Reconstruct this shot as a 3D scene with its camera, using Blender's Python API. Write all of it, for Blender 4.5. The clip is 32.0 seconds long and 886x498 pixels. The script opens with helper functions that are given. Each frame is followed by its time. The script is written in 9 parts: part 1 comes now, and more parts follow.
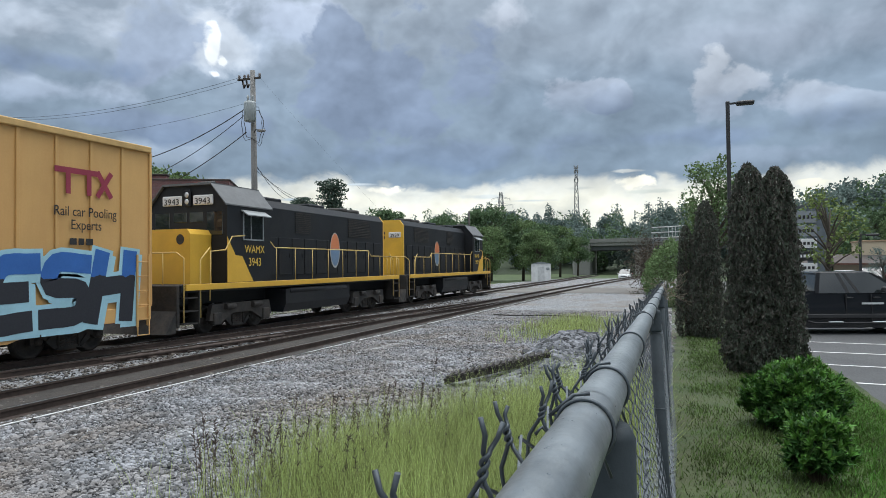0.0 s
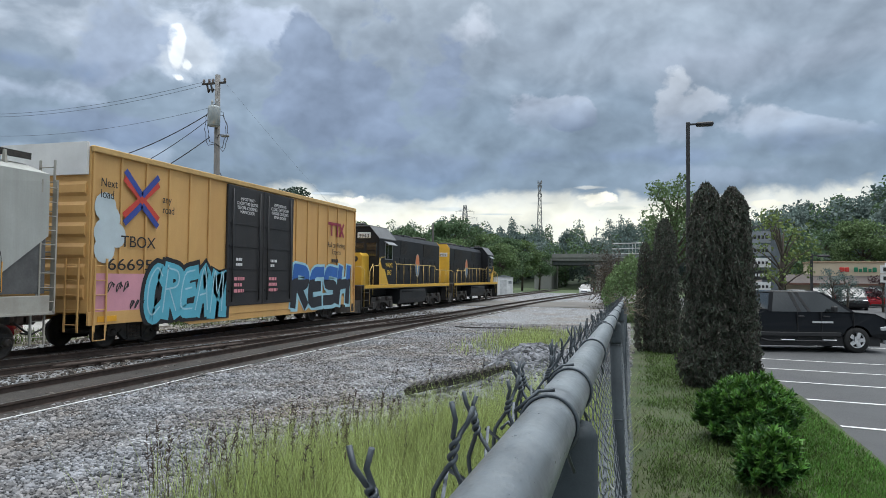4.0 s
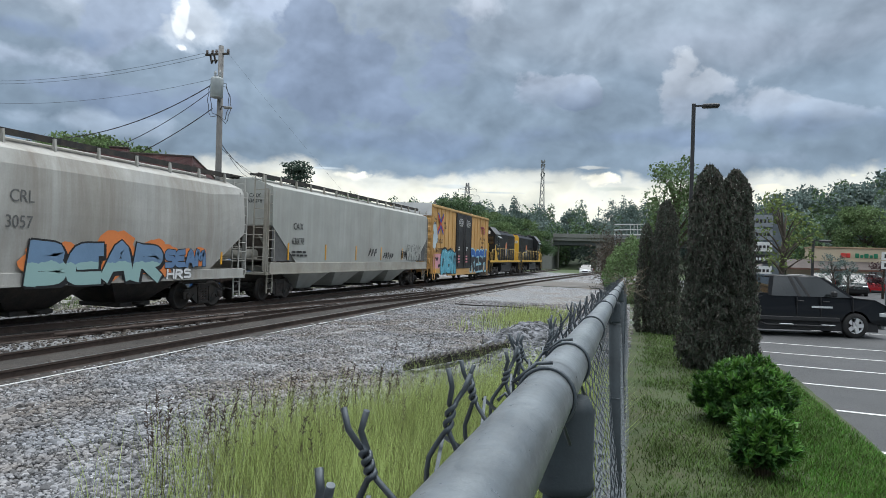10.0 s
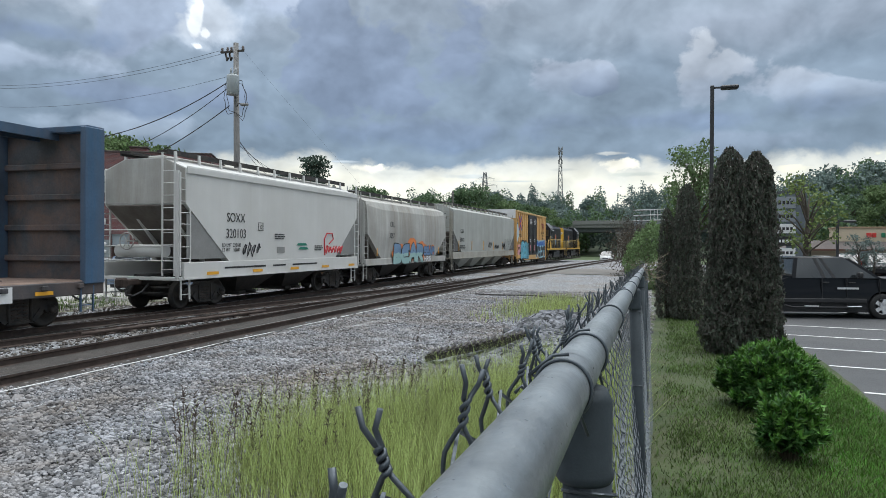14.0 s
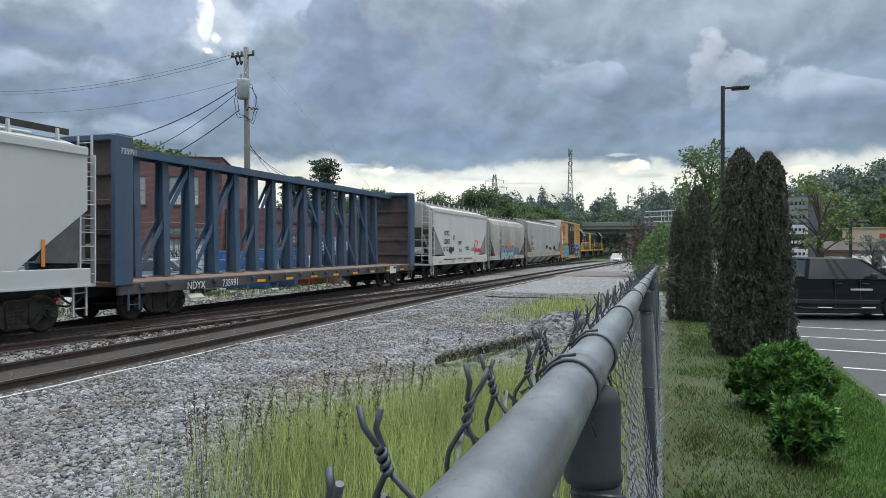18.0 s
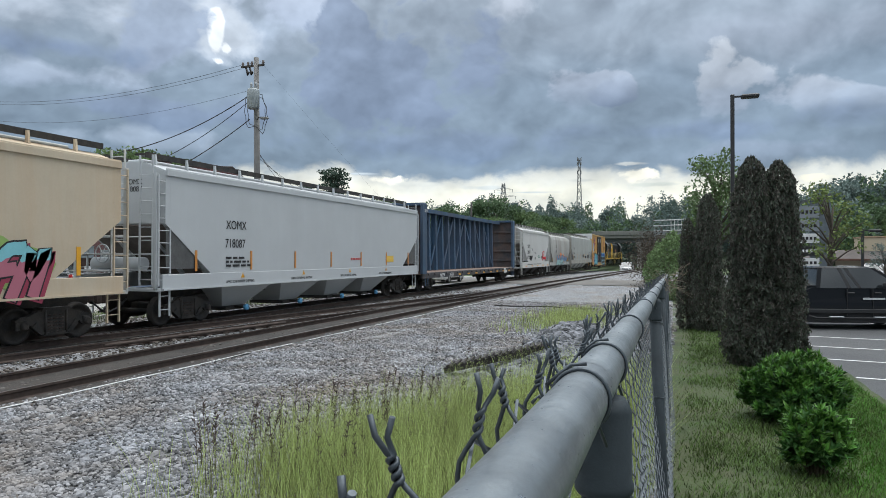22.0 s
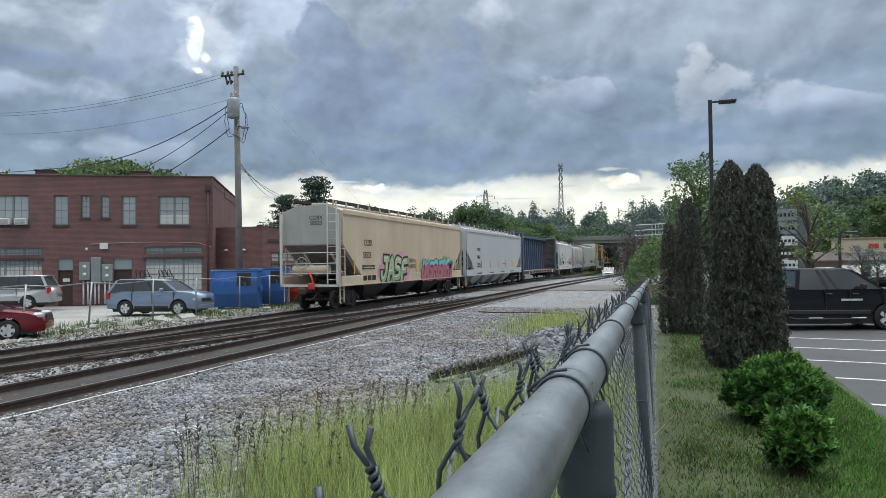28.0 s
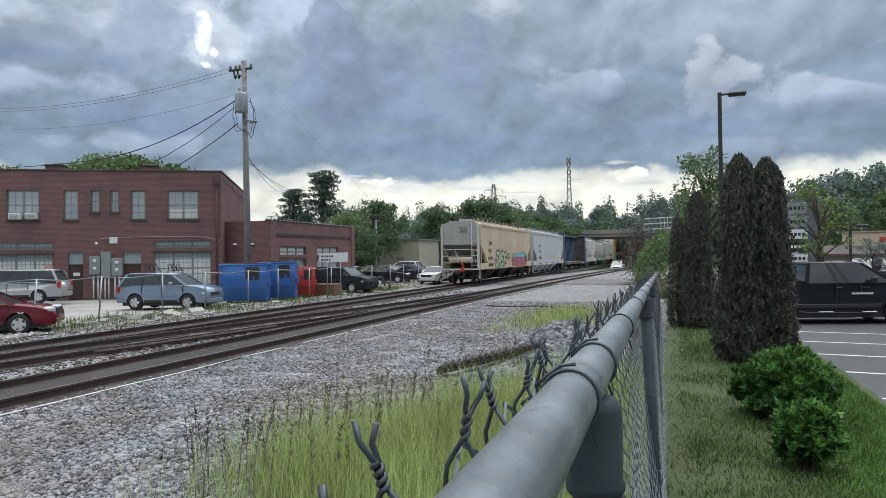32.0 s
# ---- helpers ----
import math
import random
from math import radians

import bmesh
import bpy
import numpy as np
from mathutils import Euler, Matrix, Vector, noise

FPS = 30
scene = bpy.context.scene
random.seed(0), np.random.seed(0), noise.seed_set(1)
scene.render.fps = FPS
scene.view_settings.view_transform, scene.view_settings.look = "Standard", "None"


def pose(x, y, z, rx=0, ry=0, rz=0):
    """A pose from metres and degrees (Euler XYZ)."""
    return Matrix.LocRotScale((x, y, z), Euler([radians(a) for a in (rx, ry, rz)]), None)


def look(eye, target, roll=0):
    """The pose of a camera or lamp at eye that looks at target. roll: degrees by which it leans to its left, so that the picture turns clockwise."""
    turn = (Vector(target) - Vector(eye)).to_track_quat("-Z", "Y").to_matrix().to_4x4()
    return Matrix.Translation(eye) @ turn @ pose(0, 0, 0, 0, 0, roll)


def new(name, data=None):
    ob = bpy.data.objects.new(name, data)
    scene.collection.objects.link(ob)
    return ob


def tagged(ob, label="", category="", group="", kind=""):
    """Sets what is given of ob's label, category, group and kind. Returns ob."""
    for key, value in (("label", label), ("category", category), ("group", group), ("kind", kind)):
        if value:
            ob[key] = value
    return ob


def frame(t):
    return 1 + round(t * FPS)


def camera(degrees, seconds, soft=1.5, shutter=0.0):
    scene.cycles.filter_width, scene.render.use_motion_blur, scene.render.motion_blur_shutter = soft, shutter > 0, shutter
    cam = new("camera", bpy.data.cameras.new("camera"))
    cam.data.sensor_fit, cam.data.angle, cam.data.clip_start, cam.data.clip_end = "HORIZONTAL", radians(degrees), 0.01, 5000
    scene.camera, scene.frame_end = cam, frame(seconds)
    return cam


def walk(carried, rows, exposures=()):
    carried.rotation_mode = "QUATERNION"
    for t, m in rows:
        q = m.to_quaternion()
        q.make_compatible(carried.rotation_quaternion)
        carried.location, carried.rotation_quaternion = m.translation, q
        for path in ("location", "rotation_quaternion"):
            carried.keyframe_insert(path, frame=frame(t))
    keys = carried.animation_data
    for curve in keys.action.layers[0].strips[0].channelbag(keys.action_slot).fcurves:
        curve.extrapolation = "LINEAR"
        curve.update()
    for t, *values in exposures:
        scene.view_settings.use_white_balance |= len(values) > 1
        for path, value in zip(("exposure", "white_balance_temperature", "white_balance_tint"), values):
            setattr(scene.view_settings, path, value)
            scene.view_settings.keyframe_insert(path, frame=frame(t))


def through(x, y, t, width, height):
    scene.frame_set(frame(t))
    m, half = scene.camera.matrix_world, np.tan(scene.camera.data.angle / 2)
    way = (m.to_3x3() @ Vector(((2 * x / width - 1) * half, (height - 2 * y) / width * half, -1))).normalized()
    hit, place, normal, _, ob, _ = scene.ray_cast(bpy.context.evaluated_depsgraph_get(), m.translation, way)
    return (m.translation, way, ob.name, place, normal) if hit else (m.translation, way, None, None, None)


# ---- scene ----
cam = camera(65.0, 32.0, 0.9)
PATH = [
    (0.0, pose(-0.006, -0.004, 1.972, 91.319, 0.686, 19.197)),
    (0.5, pose(-0.015, -0.007, 1.964, 91.573, 0.516, 19.380)),
    (1.0, pose(-0.017, -0.010, 1.959, 91.711, -0.198, 19.449)),
    (1.5, pose(-0.014, -0.010, 1.958, 91.697, -0.347, 18.959)),
    (2.0, pose(-0.013, -0.011, 1.957, 91.809, -0.383, 18.162)),
    (2.5, pose(-0.013, -0.011, 1.957, 92.047, -0.817, 17.259)),
    (3.0, pose(-0.012, -0.012, 1.957, 92.286, -0.806, 16.492)),
    (3.5, pose(-0.011, -0.014, 1.956, 92.380, -0.528, 16.132)),
    (5.5, pose(-0.012, -0.012, 1.952, 91.668, -1.120, 15.796)),
    (6.0, pose(-0.012, -0.009, 1.951, 91.648, -1.323, 15.585)),
    (6.5, pose(-0.012, -0.009, 1.950, 91.521, -1.264, 15.692)),
    (7.0, pose(-0.011, -0.010, 1.950, 91.395, -1.224, 15.744)),
    (7.5, pose(-0.011, -0.011, 1.951, 91.437, -1.346, 15.612)),
    (8.0, pose(-0.012, -0.009, 1.950, 91.549, -1.295, 15.591)),
    (8.5, pose(-0.011, -0.010, 1.950, 91.520, -1.151, 15.730)),
    (9.0, pose(-0.012, -0.007, 1.949, 91.307, -0.835, 16.111)),
    (9.5, pose(-0.014, -0.007, 1.948, 90.957, -0.838, 16.370)),
    (10.0, pose(-0.012, -0.007, 1.947, 90.411, -1.795, 16.208)),
    (10.5, pose(-0.007, -0.007, 1.946, 89.476, -3.337, 14.885)),
    (11.0, pose(-0.007, -0.007, 1.946, 88.777, -3.110, 14.219)),
    (11.5, pose(-0.006, -0.006, 1.945, 88.079, -2.211, 14.866)),
    (12.0, pose(-0.004, -0.009, 1.948, 88.533, -1.330, 15.230)),
    (12.5, pose(-0.004, -0.011, 1.954, 89.493, -0.840, 15.564)),
    (13.0, pose(-0.006, -0.010, 1.953, 89.768, -0.705, 15.887)),
    (13.5, pose(-0.005, -0.007, 1.949, 89.493, -0.385, 16.814)),
    (14.0, pose(-0.005, -0.010, 1.952, 89.605, -0.303, 17.787)),
    (14.5, pose(-0.005, -0.005, 1.951, 89.690, -0.146, 18.157)),
    (16.5, pose(-0.001, -0.006, 1.951, 90.025, -0.136, 18.034)),
    (17.0, pose(-0.003, -0.003, 1.949, 90.126, -0.012, 18.241)),
    (17.5, pose(-0.002, -0.005, 1.949, 89.959, -0.017, 18.543)),
    (18.0, pose(-0.002, -0.004, 1.949, 89.804, -0.078, 18.604)),
    (18.5, pose(-0.002, -0.004, 1.949, 89.803, -0.090, 18.578)),
    (19.0, pose(-0.001, -0.006, 1.950, 89.978, -0.142, 18.574)),
    (19.5, pose(-0.002, -0.004, 1.949, 90.159, -0.096, 18.732)),
    (20.0, pose(-0.001, -0.006, 1.949, 90.208, 0.017, 19.051)),
    (20.5, pose(-0.002, -0.003, 1.949, 90.204, 0.125, 19.272)),
    (21.0, pose(-0.002, -0.005, 1.950, 90.273, 0.101, 19.373)),
    (21.5, pose(-0.003, -0.005, 1.948, 90.398, -0.013, 19.337)),
    (22.0, pose(-0.003, -0.005, 1.949, 90.539, -0.073, 19.335)),
    (22.5, pose(-0.003, -0.006, 1.949, 90.626, 0.024, 19.596)),
    (23.0, pose(-0.003, -0.006, 1.949, 90.536, 0.228, 19.969)),
    (23.5, pose(-0.004, -0.003, 1.948, 90.440, 0.336, 20.120)),
    (24.0, pose(-0.004, -0.004, 1.948, 90.509, 0.272, 20.119)),
    (24.5, pose(-0.003, -0.004, 1.949, 90.598, 0.296, 20.224)),
    (26.5, pose(-0.001, -0.004, 1.950, 90.946, 0.530, 19.512)),
    (27.0, pose(-0.001, -0.004, 1.949, 91.043, 0.632, 18.996)),
    (27.5, pose(0.002, -0.006, 1.950, 91.139, 0.792, 18.289)),
    (28.0, pose(0.001, -0.006, 1.950, 91.122, 0.720, 17.951)),
    (28.5, pose(0.001, -0.007, 1.950, 91.134, 0.568, 17.924)),
    (29.0, pose(0.001, -0.007, 1.950, 91.191, 0.506, 18.008)),
    (29.5, pose(0.000, -0.005, 1.950, 91.135, 0.608, 18.340)),
    (30.0, pose(-0.000, -0.005, 1.950, 91.027, 0.611, 18.627)),
    (30.5, pose(0.001, -0.005, 1.950, 90.832, 0.651, 18.785)),
    (31.0, pose(0.001, -0.005, 1.950, 90.630, 0.796, 18.775)),
    (31.5, pose(-0.000, -0.003, 1.950, 90.649, 0.825, 18.694)),
    (32.0, pose(0.000, 0.000, 1.950, 90.630, 0.785, 18.606)),
]
walk(cam, PATH, exposures=((0, 0.0, 5950, 8), (32, 0.0, 5950, 8)))

# ---------- sky and sun ----------
GROUND_Z = -0.33


def build_world():
    w = bpy.data.worlds.new("overcast_sky")
    w.use_nodes = True
    scene.world = w
    nt = w.node_tree
    nt.nodes.clear()
    N = lambda kind, **kw: node(nt, kind, **kw)
    L = nt.links.new
    out = N("ShaderNodeOutputWorld")
    bg = N("ShaderNodeBackground")
    bg.inputs["Strength"].default_value = 1.0
    L(bg.outputs[0], out.inputs[0])
    sky = N("ShaderNodeTexSky")
    sky.sky_type = "NISHITA"
    sky.sun_disc = False
    sky.sun_elevation, sky.sun_rotation = radians(65), radians(30)
    tc = N("ShaderNodeTexCoord")
    sep = N("ShaderNodeSeparateXYZ")
    L(tc.outputs["Generated"], sep.inputs[0])

    def mth(op, a, b=None, c=None, clamp=False):
        m = N("ShaderNodeMath")
        m.operation, m.use_clamp = op, clamp
        for i, v in enumerate((a, b, c)):
            if v is None:
                continue
            if isinstance(v, (int, float)):
                m.inputs[i].default_value = v
            else:
                L(v, m.inputs[i])
        return m.outputs[0]

    def noise_tex(scale, detail, rough, vec, dist=0.0):
        t = N("ShaderNodeTexNoise")
        t.inputs["Scale"].default_value, t.inputs["Detail"].default_value = scale, detail
        t.inputs["Roughness"].default_value, t.inputs["Distortion"].default_value = rough, dist
        L(vec, t.inputs["Vector"])
        return t.outputs[0]

    def ramp(fac, stops):
        r = N("ShaderNodeValToRGB")
        r.color_ramp.interpolation = "EASE"
        els = r.color_ramp.elements
        while len(els) < len(stops):
            els.new(0.5)
        for e, (p, c) in zip(els, stops):
            e.position, e.color = p, (*c, 1) if len(c) == 3 else c
        L(fac, r.inputs[0])
        return r.outputs[0]

    def mix(fac, a, b, mode="MIX"):
        m = N("ShaderNodeMix")
        m.data_type, m.blend_type = "RGBA", mode
        for i, v in ((0, fac), (6, a), (7, b)):
            if isinstance(v, (int, float)):
                m.inputs[i].default_value = v
            elif isinstance(v, tuple):
                m.inputs[i].default_value = (*v, 1)
            else:
                L(v, m.inputs[i])
        return m.outputs[2]

    z = mth("MAXIMUM", sep.outputs[2], 0.0)
    az = mth("ARCTAN2", sep.outputs[0], sep.outputs[1])
    # stretched a little sideways, as clouds near the horizon are
    flat = N("ShaderNodeVectorMath")
    flat.operation = "MULTIPLY"
    L(tc.outputs["Generated"], flat.inputs[0])
    flat.inputs[1].default_value = (1.0, 1.0, 1.35)
    dirn = flat.outputs[0]

    def moved(vec, by):
        v = N("ShaderNodeVectorMath")
        v.operation = "ADD"
        L(vec, v.inputs[0])
        v.inputs[1].default_value = by
        return v.outputs[0]

    def billow(vec, scale):
        v = N("ShaderNodeTexVoronoi")
        v.feature = "SMOOTH_F1"
        for key, val in (("Scale", scale), ("Detail", 3.0), ("Roughness", 0.5), ("Lacunarity", 2.1), ("Smoothness", 0.35)):
            v.inputs[key].default_value = val
        L(vec, v.inputs["Vector"])
        return v.outputs["Distance"]

    # a wandering of the coordinates breaks up the round cells
    wn = N("ShaderNodeTexNoise")
    wn.inputs["Scale"].default_value, wn.inputs["Detail"].default_value = 7.0, 6.0
    L(dirn, wn.inputs["Vector"])
    wv = N("ShaderNodeVectorMath")
    wv.operation = "MULTIPLY_ADD"
    L(wn.outputs[1], wv.inputs[0])
    wv.inputs[1].default_value = (0.09, 0.09, 0.09)
    L(dirn, wv.inputs[2])
    warped = wv.outputs[0]
    big = noise_tex(3.2, 4, 0.42, dirn, 0.2)
    fine = noise_tex(10.0, 9, 0.56, dirn, 0.25)
    lump = billow(warped, 9.0)
    lump_up = billow(moved(warped, (-0.012, 0.0, 0.022)), 9.0)
    fine_up = noise_tex(10.0, 9, 0.56, moved(dirn, (-0.009, 0.0, 0.016)), 0.25)
    big_up = noise_tex(3.2, 4, 0.42, moved(dirn, (-0.015, 0.0, 0.03)), 0.3)
    # crowns of the billows catch the light from above, their undersides do not
    relief = mth("MULTIPLY", mth("SUBTRACT", lump_up, lump), 0.5)
    relief = mth("ADD", relief, mth("MULTIPLY", mth("SUBTRACT", fine, fine_up), 0.6))
    relief = mth("ADD", relief, mth("MULTIPLY", mth("SUBTRACT", big, big_up), 1.1))
    elev = mth("ADD", z, mth("MULTIPLY_ADD", big, 0.03, -0.015))
    elev = mth("ADD", elev, mth("MULTIPLY_ADD", lump, -0.025, 0.009))
    elev = mth("ADD", elev, mth("MULTIPLY_ADD", fine, 0.07, -0.035))
    cloud = ramp(elev, SKY_BANDS)
    rough_edge = mth("ADD", mth("MULTIPLY_ADD", lump, -1.2, 0.62), mth("MULTIPLY_ADD", fine, 4.2, -2.0))
    rough_edge = mth("ADD", rough_edge, mth("MULTIPLY_ADD", big, 1.3, -0.65))
    # clouds and breaks: azimuth, sine of elevation, half sizes, colour above and below, softness, raggedness, faded foot
    def bank(under, a0, e0, w, h, top, bottom, soft, ragged=0.5, flat_foot=0):
        """One cloud or break, ragged at the edge, laid over what is behind it."""
        du = mth("DIVIDE", mth("SUBTRACT", az, a0), w)
        dv = mth("DIVIDE", mth("SUBTRACT", sep.outputs[2], e0), h)
        r = mth("SQRT", mth("ADD", mth("MULTIPLY", du, du), mth("MULTIPLY", dv, dv)))
        f = mth("ADD", mth("SUBTRACT", 1.0, r), mth("MULTIPLY", rough_edge, ragged))
        mask = mth("DIVIDE", f, soft * 0.6, clamp=True)
        if flat_foot:
            mask = mth("MULTIPLY", mask, mth("MULTIPLY_ADD", dv, 0.9, 0.95, clamp=True))
        shade = mix(mth("MULTIPLY_ADD", dv, 0.5, 0.5, clamp=True), bottom, top)
        return mix(mask, under, shade)

    cloud = bank(cloud, -0.78, 0.30, 0.22, 0.05, (0.52, 0.565, 0.63), (0.43, 0.48, 0.555), 1.0, 0.5, 0)
    cloud = bank(cloud, -0.665, 0.294, 0.1606, 0.0592, (0.521, 0.589, 0.694), (0.405, 0.475, 0.578), 0.8, 0.4, 0)
    cloud = bank(cloud, -0.553, 0.329, 0.1095, 0.0333, (0.534, 0.589, 0.694), (0.405, 0.462, 0.565), 0.6, 0.5, 0)
    cloud = bank(cloud, -0.640, 0.290, 0.0700, 0.0560, (0.617, 0.658, 0.716), (0.552, 0.604, 0.672), 0.6, 0.6, 0)
    cloud = bank(cloud, -0.654, 0.291, 0.0124, 0.0311, (0.956, 0.973, 0.973), (0.922, 0.939, 0.939), 0.4, 0.5, 0)
    cloud = bank(cloud, -0.638, 0.274, 0.0161, 0.0163, (0.956, 0.973, 0.973), (0.922, 0.939, 0.939), 0.4, 1.3, 0)
    cloud = bank(cloud, -0.651, 0.257, 0.0124, 0.0089, (0.905, 0.939, 0.956), (0.871, 0.896, 0.913), 0.5, 1.3, 0)
    cloud = bank(cloud, -0.872, 0.159, 0.038, 0.0222, (0.956, 0.922, 0.855), (0.839, 0.807, 0.73), 0.4, 1.3, 0)
    cloud = bank(cloud, -0.806, 0.161, 0.0161, 0.0081, (0.905, 0.888, 0.839), (0.753, 0.753, 0.73), 0.5, 1.3, 0)
    cloud = bank(cloud, -0.756, 0.153, 0.1679, 0.0222, (0.381, 0.445, 0.539), (0.305, 0.366, 0.456), 0.8, 0.5, 0)
    cloud = bank(cloud, -0.845, 0.222, 0.1387, 0.0252, (0.482, 0.547, 0.647), (0.33, 0.393, 0.499), 0.8, 0.5, 0)
    cloud = bank(cloud, -0.239, 0.341, 0.0584, 0.037, (0.61, 0.644, 0.701), (0.485, 0.527, 0.604), 0.8, 0.6, 0)
    cloud = bank(cloud, -0.21, 0.348, 0.019, 0.0148, (0.973, 0.982, 0.982), (0.871, 0.905, 0.922), 0.5, 1.3, 0)
    cloud = bank(cloud, 0.157, 0.278, 0.2409, 0.0518, (0.375, 0.415, 0.48), (0.305, 0.35, 0.42), 1.3, 0.4, 0)
    cloud = bank(cloud, -0.732, 0.284, 0.0693, 0.0592, (0.42, 0.48, 0.58), (0.28, 0.33, 0.43), 0.35, 0.5, 0)
    cloud = bank(cloud, -0.845, 0.255, 0.1168, 0.0252, (0.268, 0.324, 0.433), (0.201, 0.256, 0.361), 0.7, 0.5, 0)
    cloud = bank(cloud, -0.427, 0.249, 0.1351, 0.1036, (0.285, 0.335, 0.43), (0.200, 0.250, 0.35), 0.2, 0.45, 0)
    cloud = bank(cloud, -0.729, 0.19, 0.1971, 0.0252, (0.246, 0.296, 0.392), (0.181, 0.231, 0.328), 0.8, 0.5, 0)
    cloud = bank(cloud, -0.297, 0.271, 0.0949, 0.0814, (0.285, 0.332, 0.425), (0.210, 0.260, 0.36), 0.3, 0.5, 0)
    cloud = bank(cloud, -0.135, 0.232, 0.0720, 0.0400, (0.43, 0.47, 0.54), (0.26, 0.31, 0.40), 0.22, 0.5, 1)
    cloud = bank(cloud, 0.052, 0.222, 0.066, 0.0480, (0.53, 0.56, 0.605), (0.33, 0.375, 0.455), 0.25, 0.5, 1)
    cloud = bank(cloud, 0.062, 0.200, 0.1050, 0.037, (0.405, 0.447, 0.52), (0.285, 0.338, 0.425), 0.3, 0.6, 1)
    cloud = bank(cloud, 0.150, 0.205, 0.0482, 0.0340, (0.47, 0.505, 0.565), (0.29, 0.345, 0.435), 0.4, 0.55, 1)
    cloud = bank(cloud, 0.218, 0.187, 0.0438, 0.0222, (0.392, 0.445, 0.527), (0.27, 0.328, 0.423), 0.4, 0.7, 1)
    cloud = bank(cloud, -0.105, 0.221, 0.0453, 0.0237, (0.381, 0.429, 0.515), (0.181, 0.227, 0.319), 0.3, 0.7, 0)
    cloud = bank(cloud, 0.001, 0.17, 0.3066, 0.0222, (0.238, 0.292, 0.392), (0.181, 0.235, 0.332), 0.9, 0.5, 0)
    cloud = bank(cloud, -0.347, 0.156, 0.3066, 0.0311, (0.246, 0.301, 0.402), (0.162, 0.216, 0.314), 0.7, 0.5, 0)
    cloud = bank(cloud, 0.107, 0.135, 0.146, 0.0192, (0.287, 0.342, 0.434), (0.238, 0.296, 0.381), 0.8, 0.5, 0)
    cloud = bank(cloud, -0.075, 0.113, 0.0876, 0.0178, (0.991, 0.939, 0.791), (0.956, 0.905, 0.761), 0.5, 1.3, 0)
    cloud = bank(cloud, -0.429, 0.107, 0.05, 0.011, (0.991, 0.956, 0.839), (0.922, 0.871, 0.73), 0.5, 1.3, 0)
    cloud = bank(cloud, 0.159, 0.1, 0.0438, 0.0096, (0.922, 0.871, 0.687), (0.871, 0.839, 0.687), 0.6, 1.3, 0)
    cloud = bank(cloud, 0.249, 0.113, 0.0336, 0.0104, (0.922, 0.871, 0.672), (0.871, 0.839, 0.658), 0.5, 1.3, 0)
    cloud = bank(cloud, -0.271, 0.097, 0.0548, 0.0052, (0.665, 0.687, 0.665), (0.61, 0.631, 0.61), 0.8, 0.6, 0)
    cloud = bank(cloud, -0.218, 0.09, 0.0657, 0.0037, (0.604, 0.651, 0.658), (0.552, 0.597, 0.604), 0.8, 0.6, 0)
    cloud = bank(cloud, -0.138, 0.106, 0.0401, 0.0044, (0.672, 0.672, 0.617), (0.617, 0.617, 0.565), 0.8, 0.6, 0)
    cloud = bank(cloud, -0.492, 0.108, 0.0511, 0.0052, (0.672, 0.716, 0.73), (0.617, 0.658, 0.672), 0.8, 0.6, 0)
    cloud = bank(cloud, -0.539, 0.094, 0.0657, 0.0044, (0.631, 0.701, 0.745), (0.578, 0.644, 0.687), 0.8, 0.6, 0)
    cloud = bank(cloud, -0.038, 0.098, 0.0511, 0.0044, (0.672, 0.687, 0.617), (0.617, 0.631, 0.565), 0.8, 0.6, 0)
    cloud = bank(cloud, -0.075, 0.127, 0.0438, 0.0037, (0.565, 0.578, 0.565), (0.515, 0.527, 0.515), 0.8, 0.6, 0)
    cloud = bank(cloud, -0.38, 0.102, 0.0438, 0.0044, (0.73, 0.73, 0.672), (0.672, 0.672, 0.617), 0.8, 0.6, 0)
    cloud = bank(cloud, 0.191, 0.093, 0.0292, 0.0037, (0.604, 0.631, 0.591), (0.552, 0.578, 0.539), 0.8, 0.6, 0)
    cloud = bank(cloud, -0.461, 0.116, 0.0438, 0.003, (0.565, 0.617, 0.658), (0.515, 0.565, 0.604), 0.8, 0.6, 0)
    lum = mth("MAXIMUM", mth("ADD", mth("MULTIPLY_ADD", big, 0.5, 0.76), relief), 0.5)
    comb2 = N("ShaderNodeCombineXYZ")
    for i in range(3):
        L(lum, comb2.inputs[i])
    cloud = mix(1.0, cloud, comb2.outputs[0], "MULTIPLY")
    cloud = mix(1.0, cloud, (1.03, 1.0, 0.955), "MULTIPLY")
    blue = mix(1.0, sky.outputs[0], (0.1, 0.1, 0.1), "MULTIPLY")
    whole = mix(0.12, cloud, blue, "ADD")
    below = mth("LESS_THAN", sep.outputs[2], -0.02)
    whole = mix(below, whole, (0.10, 0.105, 0.10))
    L(whole, bg.inputs["Color"])


def node(nt, kind, **kw):
    n = nt.nodes.new(kind)
    for k, v in kw.items():
        n.inputs[k].default_value = v
    return n


# colour of the cloud deck by height above the horizon (sine of elevation)
SKY_BANDS = ((0.0, (0.62, 0.66, 0.64)), (0.045, (0.80, 0.79, 0.70)), (0.075, (0.90, 0.87, 0.74)), (0.090, (0.74, 0.73, 0.66)), (0.106, (0.22, 0.28, 0.355)),
             (0.20, (0.25, 0.31, 0.38)), (0.29, (0.33, 0.38, 0.44)), (0.40, (0.42, 0.47, 0.52)), (0.62, (1.3, 1.33, 1.35)), (1.0, (2.3, 2.32, 2.3)))
build_world()

